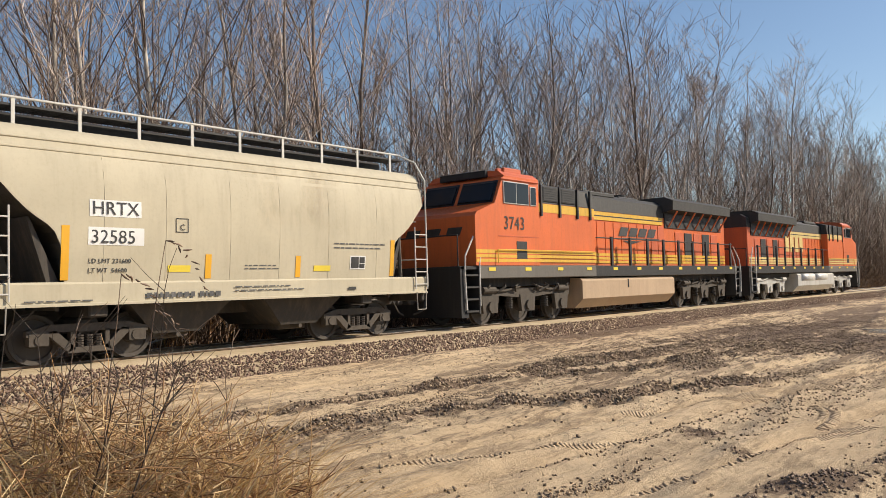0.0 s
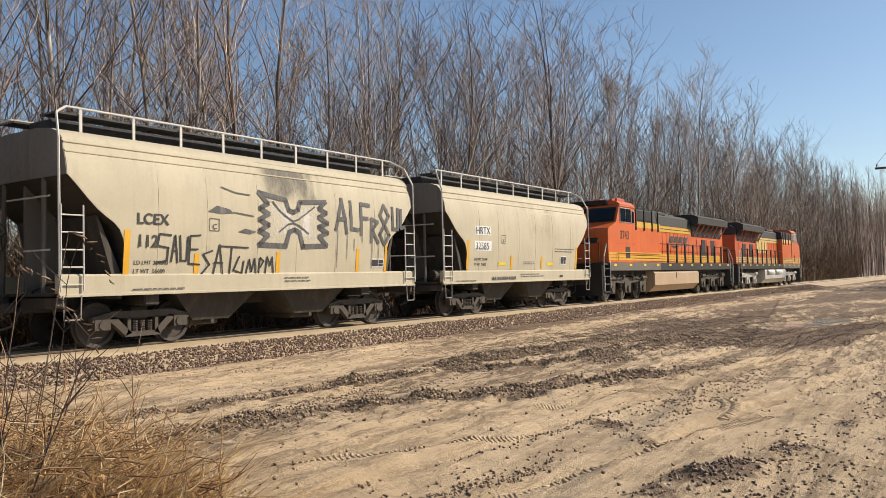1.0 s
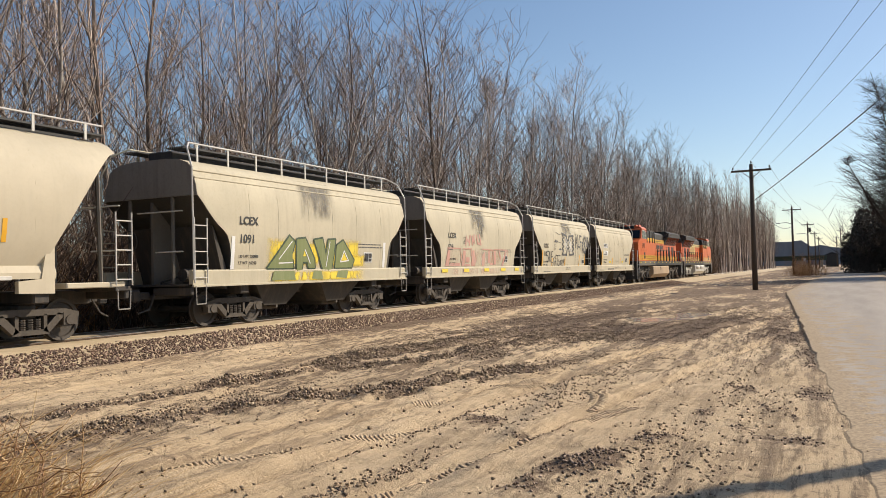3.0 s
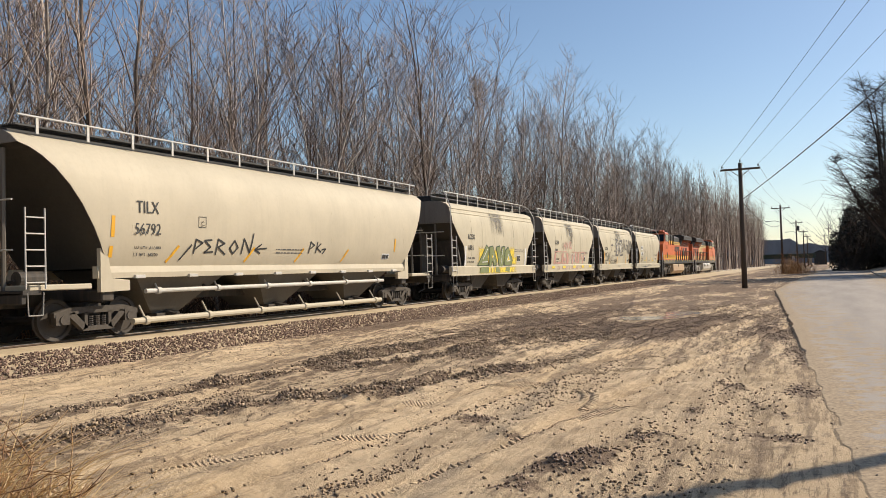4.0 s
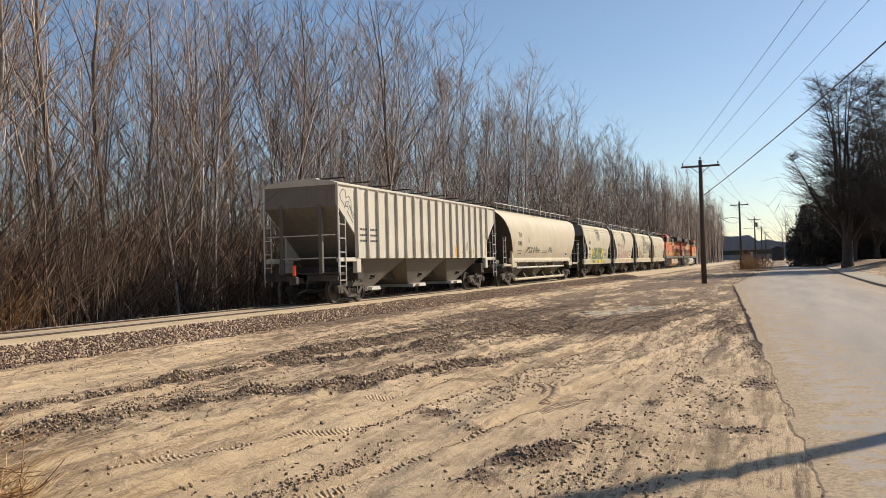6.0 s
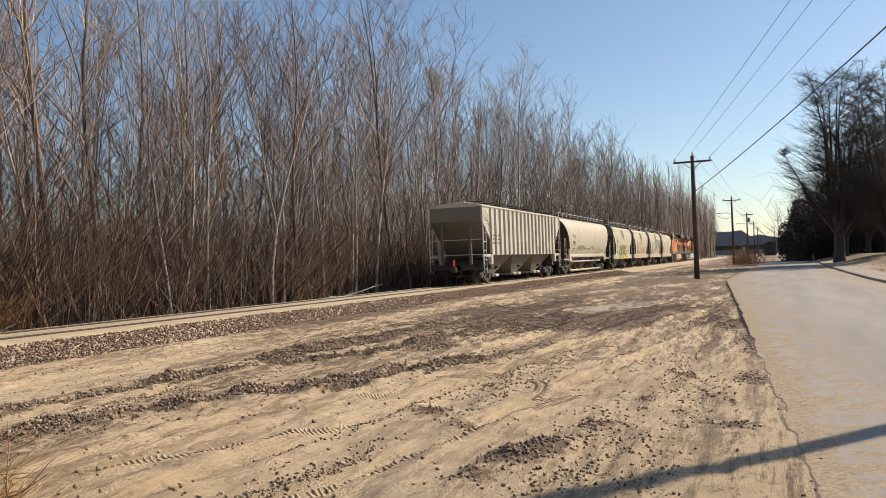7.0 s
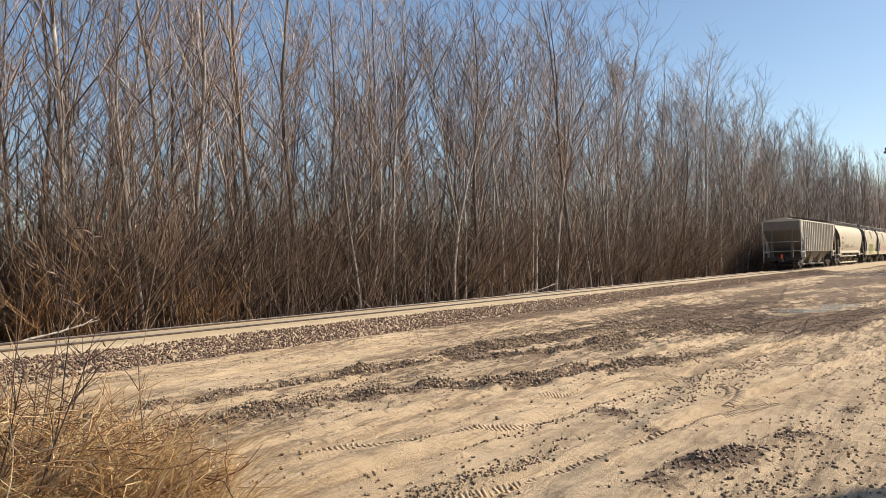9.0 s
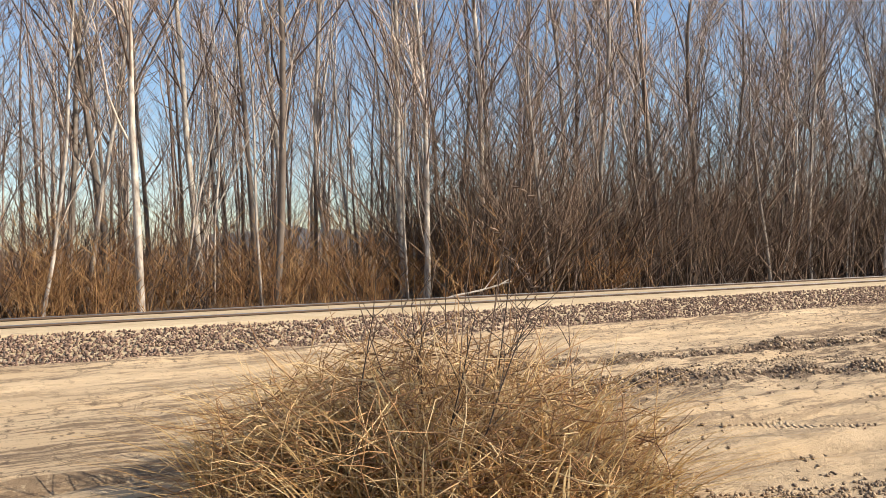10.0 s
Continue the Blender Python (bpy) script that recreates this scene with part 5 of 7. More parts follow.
for z, r_, y0, y1, m, lab in ((0.98, 0.055, -5.6, 5.6, WHITE, "pale unloading pipe under the car"), (0.30, 0.075, -6.0, 5.4, CREAM_LIGHT, "long pale discharge pipe low under the car")):
    b = rod(BM(), (1.22, y0, z), (1.22, y1, z), r_, 10)
    for k in range(6):
        yy = y0 + 0.4 + (y1 - y0 - 0.8) * k / 5
        rod(b, (1.22, yy - 0.06, z), (1.22, yy + 0.06, z), r_ + 0.03, 10)
        rod(b, (1.22, yy, z), (1.0, yy, z + 0.35), 0.025)
    part("pipe", b, m, c5, lab)
b = BM()
for yy in (-4.4, 0.0, 4.4):
    rod(b, (1.22, yy, 0.3), (0.5, yy, 0.45), 0.08, 8)
    rod(b, (1.22, yy + 0.9, 0.98), (0.7, yy + 0.9, 1.3), 0.04, 8)
part("pipe_branch", b, TRUCKGREY, c5)
for s in (-1, 1):
    b = prism_x(BM(), [(s * 7.1, 1.0), (s * 7.1, 1.95), (s * 6.92, 1.95), (s * 6.80, 1.3), (s * 6.3, 1.25), (s * 6.3, 1.02)], 1.36, 1.47)
    part("bolster_web", b, CREAM_LIGHT, c5, "pale gusset plate above the truck")
    b = box(BM(), 0.3, 1.5, s * 8.1 - 0.75, s * 8.1 + 0.75, 1.08, 1.2, 0.02)
    part("platform_step", b, CREAM_LIGHT, c5)
for k in range(8):
    yy = -6.0 + 12 * k / 7
    part("sill_latch", box(BM(), 1.42, 1.50, yy - 0.15, yy + 0.15, 1.28, 1.36, 0.01), WHITE, c5)
TRAIN.append((c5, -42.9, 0))


# ---- square-sided ribbed hopper car at the tail ----
def ribbed_hopper():
    car = thing("ribbed_hopper_car", "grey-white ribbed three-bay hopper car at the train's tail", "railway car", group="cars of the train")
    H, top, low = 8.3, 4.14, 1.57
    b = BM()
    side = [(-H, top), (-H, 3.45), (-H + 1.3, 2.40), (-H + 1.3, low), (H - 1.3, low), (H - 1.3, 2.40), (H, 3.45), (H, top)]
    for s in (-1, 1):
        prism_x(b, side, s * 1.45, s * 1.50)
    part("side_sheet", b, GREYWHITE, car)
    b = BM()
    prism_y(b, [(-1.56, top), (-1.56, top + 0.05), (-1.2, top + 0.16), (-0.45, top + 0.24), (0.45, top + 0.24), (1.2, top + 0.16), (1.56, top + 0.05), (1.56, top)], -H - 0.03, H + 0.03)
    part("roof", b, GREYWHITE, car, "slightly peaked white roof")
    part("hatch", box(BM(), -0.35, 0.35, -H + 0.6, H - 0.6, top + 0.22, top + 0.34, 0.03), GREYWHITE, car)
    for k in range(9):
        yy = -H + 0.9 + (2 * H - 1.8) * k / 8
        part("hatch_bar", box(BM(), -0.5, 1.35, yy - 0.03, yy + 0.03, top + 0.30, top + 0.35, 0.01), DARK, car, "dark hatch locking bar across the roof")
    for k in range(18):
        yy = -6.95 + 13.95 * k / 17
        z0 = low if abs(yy) < H - 1.35 else 2.5
        b = prism_y(BM(), [(1.50, z0), (1.60, z0 + 0.04), (1.60, top - 0.06), (1.50, top - 0.01)], yy - 0.045, yy + 0.045)
        part("side_rib", b, GREYWHITE, car)
        b = prism_y(BM(), [(-1.50, z0), (-1.60, z0 + 0.04), (-1.60, top - 0.06), (-1.50, top - 0.01)], yy - 0.045, yy + 0.045)
        part("side_rib", b, GREYWHITE, car)
    # end slopes, frames and floor hoppers
    for s in (-1, 1):
        b = prism_x(BM(), [(s * H, top), (s * H, 3.40), (s * (H - 1.3), 2.38), (s * (H - 2.3), low), (s * (H - 2.36), low), (s * (H - 1.36), 2.45), (s * (H - 0.06), 3.45), (s * (H - 0.06), top)], -1.45, 1.45)
        part("end_sheet", b, ENDGREY, car, "dirty grey sloping end sheet, painted darker for its shade")
        b = BM()
        for x in (-0.8, 0.8):
            box(b, x - 0.07, x + 0.07, min(s * (H + 0.02), s * (H - 0.12)), max(s * (H + 0.02), s * (H - 0.12)), 1.05, 3.5, 0.01)
        part("end_post", b, SHEET, car)
        b = BM()
        for z in (1.6, 2.4):
            rod(b, (-1.4, s * (H + 0.0), z), (1.4, s * (H + 0.0), z), 0.02)
        part("end_handrail", b, WHITE, car)
        part("end_platform", box(BM(), -1.5, 1.5, min(s * H, s * (H - 0.5)), max(s * H, s * (H - 0.5)), 0.98, 1.1, 0.02), DARK, car)
        part("end_sill", box(BM(), -1.45, 1.45, min(s * H, s * (H - 0.12)), max(s * H, s * (H - 0.12)), 0.80, 1.05, 0.02), DARK, car)
        for q in (-1, 1):
            ladder(car, (q * 1.55, s * (H - 0.03)), (q * 1.55, s * (H - 0.45)), 0.62, 3.05, 5, WHITE, 0.02)
            b = box(BM(), min(q * 1.40, q * 1.52), max(q * 1.40, q * 1.52), min(s * (H - 0.05), s * (H - 1.35)), max(s * (H - 0.05), s * (H - 1.35)), 1.46, 1.60, 0.01)
            part("side_sill", b, GREYWHITE, car)
            b = rod(BM(), (q * 1.53, s * H, 1.1), (q * 1.53, s * H, top), 0.03)
            part("corner_post", b, WHITE, car)
            part("jacking_pad", box(BM(), min(q * 1.35, q * 1.53), max(q * 1.35, q * 1.53), min(s * 6.70, s * 7.02), max(s * 6.70, s * 7.02), 1.05, 1.56, 0.02), GREYWHITE, car)
        truck(car, s * 6.55)
        part("body_bolster", box(BM(), -1.4, 1.4, s * 6.55 - 0.2, s * 6.55 + 0.2, 0.80, 1.3, 0.03), DARK, car)
        coupler(car, s * (H - 0.1), s)
    part("centre_sill", box(BM(), -0.24, 0.24, -H, H, 0.72, 1.04, 0.02), DARK, car)
    for yb in (-4.6, -0.2, 4.2):
        b = BM()
        t = [b.verts.new((sx * 1.26, yb + sy * 2.15, low - 0.004)) for sx, sy in ((-1, -1), (1, -1), (1, 1), (-1, 1))]
        q = [b.verts.new((sx * 0.66, yb - 0.2 + sy * 0.55, 0.48)) for sx, sy in ((-1, -1), (1, -1), (1, 1), (-1, 1))]
        b.faces.new(t)
        b.faces.new(q)
        for i in range(4):
            b.faces.new((t[i], t[(i + 1) % 4], q[(i + 1) % 4], q[i]))
        part("discharge_bay", b, SHEET, car, "grey sloping discharge hopper with grime and painted shade")
        b = prism_x(BM(), [(yb - 0.9, 0.36), (yb + 0.55, 0.36), (yb + 0.45, 0.50), (yb - 0.8, 0.46)], -0.85, 0.95)
        rod(b, (0.95, yb - 0.5, 0.42), (1.12, yb - 0.5, 0.42), 0.06, 10)
        part("outlet_gate", b, WHITE, car, "pale sliding outlet gate")
        b = rod(BM(), (1.0, yb - 0.4, 0.9), (1.2, yb - 0.4, 0.88), 0.05, 8)
        box(b, 1.0, 1.14, yb - 0.55, yb - 0.25, 0.78, 0.84)
        part("gate_bracket", b, TRUCKGREY, car)
    # marker light on the tail end
    b = box(BM(), 0.0, 0.10, -H - 0.56, -H - 0.46, 1.0, 1.36, 0.02)
    part("marker_light", b, REDLENS, car, "red end-of-train marker light")
    xs = lambda z: 1.502
    gl = [[(-8.1, 3.8), (-7.9, 4.0), (-7.7, 3.95), (-7.66, 3.7), (-7.45, 3.78), (-7.3, 3.6), (-7.3, 3.3), (-7.1, 3.1)], [(-8.1, 3.8), (-8.0, 3.6), (-7.85, 3.5), (-7.75, 3.35)], [(-7.7, 3.55), (-7.5, 3.6), (-7.55, 3.4), (-7.72, 3.42), (-7.7, 3.55)], [(-7.5, 3.3), (-7.4, 3.45), (-7.3, 3.2), (-7.15, 3.0)], [(-7.6, 3.25), (-7.2, 2.85)]]
    flat(car, "graffiti_tag", strokes(gl, 0.03), SPRAYGREY, xs, "thin grey looping graffiti", 0.006)
    for y0, z0, z1 in ((2.64, 1.62, 2.13), (6.78, 1.68, 2.65), (4.95, 1.75, 2.0)):
        strip(car, xs, y0, y0 + 0.12, z0, z1)
    small_writing(car, xs, -6.7, 2.6, 3, 0.11, 0.7, 21, SPRAYGREY)
    small_writing(car, xs, -5.9, 2.6, 3, 0.11, 0.5, 22, SPRAYGREY)
    flat(car, "scribble", strokes([[(3.5, 1.8), (3.7, 2.1), (3.8, 1.75), (3.95, 2.0)], [(4.0, 1.9), (4.15, 2.3), (4.25, 2.3), (4.2, 1.9)], [(4.35, 1.8), (4.6, 1.85)]], 0.025), SPRAYGREY, xs, "faint grey scribble", 0.006)
    cloud(car, "dirt_stain", 5.9, 6.7, 2.2, 3.9, RUSTCLOUD, xs, "orange-brown dirt streak", 0.005)
    cloud(car, "dirt_stain", -3.0, 0.8, 1.6, 2.4, RUSTCLOUD, xs, "faint brown dirt", 0.005)
    return car


TRAIN.append((ribbed_hopper(), -61.4, 0))


# ---- locomotives: cab end towards -y in their own space ----
def loco_truck(parent, y, paint):
    for s in (-1, 1):
        b = BM()
        prism_x(b, [(y - 2.5, 0.80), (y - 2.45, 0.98), (y - 1.2, 1.06), (y + 1.2, 1.06), (y + 2.45, 0.98), (y + 2.5, 0.80), (y + 1.4, 0.84), (y, 0.74), (y - 1.4, 0.84)], s * 1.08 - 0.08, s * 1.08 + 0.08)
        for k in (-1, 0, 1):
            yy = y + k * 1.95
            prism_x(b, [(yy - 0.42, 0.86), (yy + 0.42, 0.86), (yy + 0.34, 0.34), (yy - 0.34, 0.34)], s * 1.12 - 0.06, s * 1.12 + 0.07)
            rod(b, (s * 1.1, yy, 0.53), (s * 1.26, yy, 0.53), 0.15, 14)
        part("truck_frame", b, paint, parent, "dusty three-axle truck frame")
        for k in (-0.5, 0.5):
            b = BM()
            for q in range(5):
                rod(b, (s * 1.16, y + k * 1.95, 0.45 + 0.07 * q), (s * 1.16, y + k * 1.95, 0.49 + 0.07 * q), 0.11, 10)
            part("spring", b, DARK, parent)
        for k in (-0.8, 0.75):
            b = rod(BM(), (s * 1.22, y + k * 2.6 - 0.3, 1.02), (s * 1.22, y + k * 2.6 + 0.3, 1.02), 0.10, 10)
            path_rod(b, [(s * 1.22, y + k * 2.6, 1.02), (s * 1.2, y + k * 1.6, 0.98), (s * 1.24, y + k * 0.6, 1.1)], 0.03)
            part("brake_cylinder", b, paint, parent)
    for k in (-1, 0, 1):
        wheelset(parent, y + k * 1.95, 0.53)


def slant_blocks(y, z, w, h, n, gap, lean):
    return [[(y + k * (w + gap), z), (y + k * (w + gap) + w, z), (y + k * (w + gap) + w + lean, z + h), (y + k * (w + gap) + lean, z + h)] for k in range(n)]


def locomotive(label, tank_mat, truck_mat, old=False):
    loco = thing("diesel_locomotive", label, "locomotive", group="locomotives of the train")
    F, B = -10.75, 10.75
    part("underframe", box(BM(), -1.50, 1.50, F + 0.9, B - 0.7, 1.36, 1.74, 0.02), SILLGREY, loco, "dusty grey frame sill")
    part("main_sill", box(BM(), -1.0, 1.0, F + 0.3, B - 0.3, 1.1, 1.38, 0.02), DARK, loco)
    # cab and nose in one shell
    b = BM()
    shell = [(-9.98, 1.74), (-9.98, 3.16), (-9.88, 3.28), (-9.02, 3.58), (-8.62, 4.34), (-8.50, 4.42), (-6.70, 4.42), (-6.70, 1.74)]
    prism_x(b, shell, -1.50, 1.50)
    part("cab", b, ORANGE, loco, "orange wide-nosed cab")
    b = BM()
    prism_y(b, [(-1.50, 4.42), (1.50, 4.42), (1.30, 4.58), (0.7, 4.66), (-0.7, 4.66), (-1.30, 4.58)], -8.52, -6.70)
    part("cab_roof", b, ORANGE_D, loco)
    b = BM()
    box(b, -0.9, 0.9, -8.66, -8.48, 4.42, 4.64, 0.02)
    part("number_board", b, BLACK, loco, "dark number board above the windscreen")
    for x in (0.3, 0.9, 1.15):
        part("roof_box", box(BM(), x - 0.06, x + 0.06, -8.1, -7.2, 4.56, 4.74, 0.02), ORANGE_D, loco)
    part("antenna", rod(BM(), (0.0, -7.6, 4.64), (0.0, -7.6, 4.78), 0.12, 10), ORANGE_D, loco)
    for x0, x1 in ((-1.35, -0.12), (0.12, 1.35)):
        b = prism_x(BM(), [(-9.01, 3.66), (-8.725, 4.20), (-8.755, 4.215), (-9.04, 3.675)], x0, x1)
        w = part("windscreen", b, GLASS, loco, "dark windscreen pane")
        b = prism_x(BM(), [(-8.995, 3.60), (-8.66, 4.27), (-8.685, 4.285), (-9.02, 3.615)], x0 - 0.05, x1 + 0.05)
        part("screen_frame", b, BLACK, w)
    for s in (-1, 1):
        b = box(BM(), min(s * 1.49, s * 1.535), max(s * 1.49, s * 1.535), -8.60, -7.28, 3.58, 4.26, 0.01)
        fr = part("side_window", b, SILVER, loco, "aluminium-framed side cab window")
        b = box(BM(), min(s * 1.50, s * 1.545), max(s * 1.50, s * 1.545), -8.565, -7.97, 3.615, 4.225)
        box(b, min(s * 1.50, s * 1.545), max(s * 1.50, s * 1.545), -7.93, -7.315, 3.615, 4.225)
        part("pane", b, GLASS, fr)
        b = box(BM(), min(s * 1.49, s * 1.535), max(s * 1.49, s * 1.535), -7.20, -6.88, 3.58, 4.18, 0.01)
        fr = part("side_window", b, SILVER, loco, "narrow rear cab window")
        part("pane", box(BM(), min(s * 1.50, s * 1.545), max(s * 1.50, s * 1.545), -7.17, -6.91, 3.61, 4.15), GLASS, fr)
        b = box(BM(), min(s * 1.50, s * 1.56), max(s * 1.50, s * 1.56), -8.75, -6.75, 4.30, 4.34, 0.01)
        part("drip_rail", b, ORANGE_D, loco)
        part("cab_door", box(BM(), min(s * 1.495, s * 1.51), max(s * 1.495, s * 1.51), -7.97, -7.42, 1.94, 2.47, 0.004), BLACK, loco, "small dark access opening low in the cab side")
        part("panel_line", box(BM(), min(s * 1.495, s * 1.512), max(s * 1.495, s * 1.512), -8.9, -6.75, 2.60, 2.63), ORANGE_D, loco)
    # equipment cabinet behind the cab, full width
    part("cabinet", box(BM(), -1.47, 1.47, -6.70, -3.2, 1.74, 3.72, 0.02), ORANGE, loco, "orange equipment cabinet")
    part("cabinet_top", prism_y(BM(), [(-1.47, 3.72), (1.47, 3.72), (1.40, 4.28), (0.9, 4.42), (-0.9, 4.42), (-1.40, 4.28)], -6.70, -3.2), GREYHOOD, loco, "dark grey upper hood")
    for s in (-1, 1):
        for y0 in (-6.45, -5.35):
            b = box(BM(), min(s * 1.42, s * 1.50), max(s * 1.42, s * 1.50), y0, y0 + 0.88, 3.78, 4.26, 0.01)
            v = part("louvre", b, BLACK, loco, "black louvred ventilation grille")
            b = BM()
            for k in range(6):
                box(b, min(s * 1.49, s * 1.515), max(s * 1.49, s * 1.515), y0 + 0.04, y0 + 0.84, 3.82 + 0.075 * k, 3.845 + 0.075 * k)
            part("slat", b, GREYHOOD, v)
        for y0 in (-6.60, -5.50, -4.40, -3.55):
            b = box(BM(), min(s * 1.46, s * 1.53), max(s * 1.46, s * 1.53), y0, y0 + 0.10, 3.3, 4.3, 0.01)
            part("hood_bracket", b, BLACK, loco, "black upright bracket on the hood")
    # long hood with engine doors
    part("long_hood", box(BM(), -1.08, 1.08, -3.2, 9.7, 1.74, 3.72, 0.02), ORANGE if not old else ORANGE_D, loco, "orange engine hood")
    part("hood_top", prism_y(BM(), [(-1.08, 3.72), (1.08, 3.72), (1.05, 4.2), (0.75, 4.38), (-0.75, 4.38), (-1.05, 4.2)], -3.2, 9.7), GREYHOOD, loco, "dark grey upper hood")
    for k in range(10):
        y0 = -3.0 + 0.62 * k
        for s in (-1, 1):
            part("engine_door", box(BM(), min(s * 1.07, s * 1.10), max(s * 1.07, s * 1.10), y0, y0 + 0.56, 1.9, 3.35, 0.006), ORANGE if k < 7 else ORANGE_D, loco)
    b = rod(BM(), (0, 1.4, 4.3), (0, 1.4, 4.62), 0.32, 14)
    box(b, -0.45, 0.45, 0.6, 2.2, 4.3, 4.5, 0.04)
    part("exhaust_stack", b, BLACK, loco)
    b = box(BM(), -0.9, 0.9, -2.9, -0.6, 4.3, 4.46, 0.03)
    part("dynamic_brake_hatch", b, GREYHOOD, loco)
    # radiator with overhanging wings
    b = BM()
    prism_y(b, [(-1.05, 3.92), (-1.54, 4.02), (-1.56, 4.40), (-1.2, 4.56), (1.2, 4.56), (1.56, 4.40), (1.54, 4.02), (1.05, 3.92)], 3.1, 9.3)
    part("radiator_wing", b, GREYHOOD, loco, "dark overhanging radiator wings")
    for s in (-1, 1):
        v = part("radiator_screen", box(BM(), min(s * 1.06, s * 1.12), max(s * 1.06, s * 1.12), 3.2, 9.2, 3.30, 3.92, 0.01), BLACK, loco, "black radiator intake screen")
        for k in range(7):
            yy = 3.5 + 0.9 * k
            b = rod(BM(), (s * 1.13, yy, 3.34), (s * 1.50, yy + 0.12, 4.0), 0.035)
            part("strut", b, ORANGE, v)
        for k in range(5):
            yy = 4.2 + 0.95 * k
            part("blower_door", box(BM(), min(s * 1.07, s * 1.11), max(s * 1.07, s * 1.11), yy, yy + 0.75, 1.95, 3.15, 0.008), BLACK if k % 2 else ORANGE_D, loco)
    # stripes
    for s in (-1, 1):
        for z0, z1, m in ((1.84, 1.93, YELLOW), (1.97, 2.06, YELLOW), (2.10, 2.20, YELLOW)):
            part("stripe", box(BM(), min(s * 1.49, s * 1.508), max(s * 1.49, s * 1.508), -9.97, -3.21, z0, z1), m if not old else PALEYELLOW, loco, "yellow painted stripe")
            part("stripe", box(BM(), min(s * 1.09, s * 1.112), max(s * 1.09, s * 1.112), -3.19, 9.6, z0, z1), m if not old else PALEYELLOW, loco, "yellow painted stripe")
        part("upper_stripe", box(BM(), min(s * 1.46, s * 1.482), max(s * 1.46, s * 1.482), -6.68, -3.21, 3.43, 3.70), YELLOW if not old else PALEYELLOW, loco, "broad yellow stripe along the hood")
        part("upper_stripe", box(BM(), min(s * 1.09, s * 1.116), max(s * 1.09, s * 1.116), -3.19, 3.0, 3.40, 3.70), YELLOW if not old else PALEYELLOW, loco, "broad yellow stripe along the hood")
        part("stripe_line", box(BM(), min(s * 1.09, s * 1.12), max(s * 1.09, s * 1.12), -3.19, 3.0, 3.53, 3.57), BLACK, loco)
        for k in range(11):
            yy = -9.4 + 1.85 * k
            part("reflector", box(BM(), min(s * 1.49, s * 1.512), max(s * 1.49, s * 1.512), yy, yy + 0.32, 1.58, 1.68), YELLOWSPRAY, loco, "small yellow reflector on the sill")
        part("walkway_edge", box(BM(), min(s * 1.495, s * 1.506), max(s * 1.495, s * 1.506), -3.2, 9.9, 1.37, 1.735), BLACK, loco, "black walkway edge along the engine hood")
    # walkway railings
    for s in (-1, 1):
        x = s * 1.46
        part("handrail", path_rod(BM(), [(x, -3.1, 2.72), (x, 9.6, 2.72)], 0.022), BLACK, loco)
        for k in range(9):
            yy = -2.0 + 1.42 * k
            # black post made wide enough to include its shadow on the hood
            part("stanchion", box(BM(), x - 0.035, x + 0.035, yy - 0.065, yy + 0.065, 1.74, 2.78, 0.005), BLACK, loco)
        part("cab_grab_rail", path_rod(BM(), [(s * 1.56, -9.0, 1.8), (s * 1.56, -9.0, 2.2), (s * 1.56, -3.4, 2.2)], 0.018), YELLOW, loco)
    # steps and railings at the four corners, pilots
    for e, sgn in ((F, 1), (B, -1)):
        part("pilot", prism_x(BM(), [(e + sgn * 0.12, 0.28), (e + sgn * 0.1, 1.7), (e + sgn * 0.3, 1.7), (e + sgn * 0.45, 0.28)], -1.45, 1.45), BLACK, loco, "black pilot plate")
        part("end_deck", box(BM(), -1.45, 1.45, min(e + sgn * 0.1, e + sgn * 1.0), max(e + sgn * 0.1, e + sgn * 1.0), 1.62, 1.72, 0.01), BLACK, loco)
        for s in (-1, 1):
            b = BM()
            for k in range(4):
                z = 0.42 + 0.34 * k
                box(b, min(s * 1.0, s * 1.5), max(s * 1.0, s * 1.5), min(e + sgn * 0.3, e + sgn * 0.85), max(e + sgn * 0.3, e + sgn * 0.85), z, z + 0.05)
            prism_x(b, [(e + sgn * 0.88, 0.36), (e + sgn * 0.94, 0.36), (e + sgn * 0.94, 1.7), (e + sgn * 0.88, 1.7)], min(s * 1.0, s * 1.5), max(s * 1.0, s * 1.5))
            part("step_well", b, GREYHOOD, loco, "corner step well")
            b = path_rod(BM(), [(s * 1.5, e + sgn * 0.30, 0.5), (s * 1.5, e + sgn * 0.25, 1.5), (s * 1.48, e + sgn * 0.3, 2.0), (s * 1.4, e + sgn * 0.85, 2.65)], 0.025)
            path_rod(b, [(s * 1.5, e + sgn * 0.92, 0.6), (s * 1.5, e + sgn * 0.92, 1.8), (s * 1.45, e + sgn * 1.1, 2.3), (s * 1.4, e + sgn * 1.3, 2.7)], 0.025)
            part("corner_handrail", b, WHITE, loco, "white corner handrail")
        b = path_rod(BM(), [(-1.3, e + sgn * 0.2, 1.7), (-1.3, e + sgn * 0.2, 2.6), (1.3, e + sgn * 0.2, 2.6), (1.3, e + sgn * 0.2, 1.7)], 0.02)
        part("end_railing", b, BLACK, loco)
        coupler(loco, e + sgn * 0.1, -sgn)
    # fuel tank and air reservoirs
    b = BM()
    prism_y(b, [(-1.48, 0.62), (-1.15, 0.30), (1.15, 0.30), (1.48, 0.62), (1.48, 1.22), (1.38, 1.32), (-1.38, 1.32), (-1.48, 1.22)], -4.15, 3.1)
    part("fuel_tank", b, tank_mat, loco, "large chamfered fuel tank")
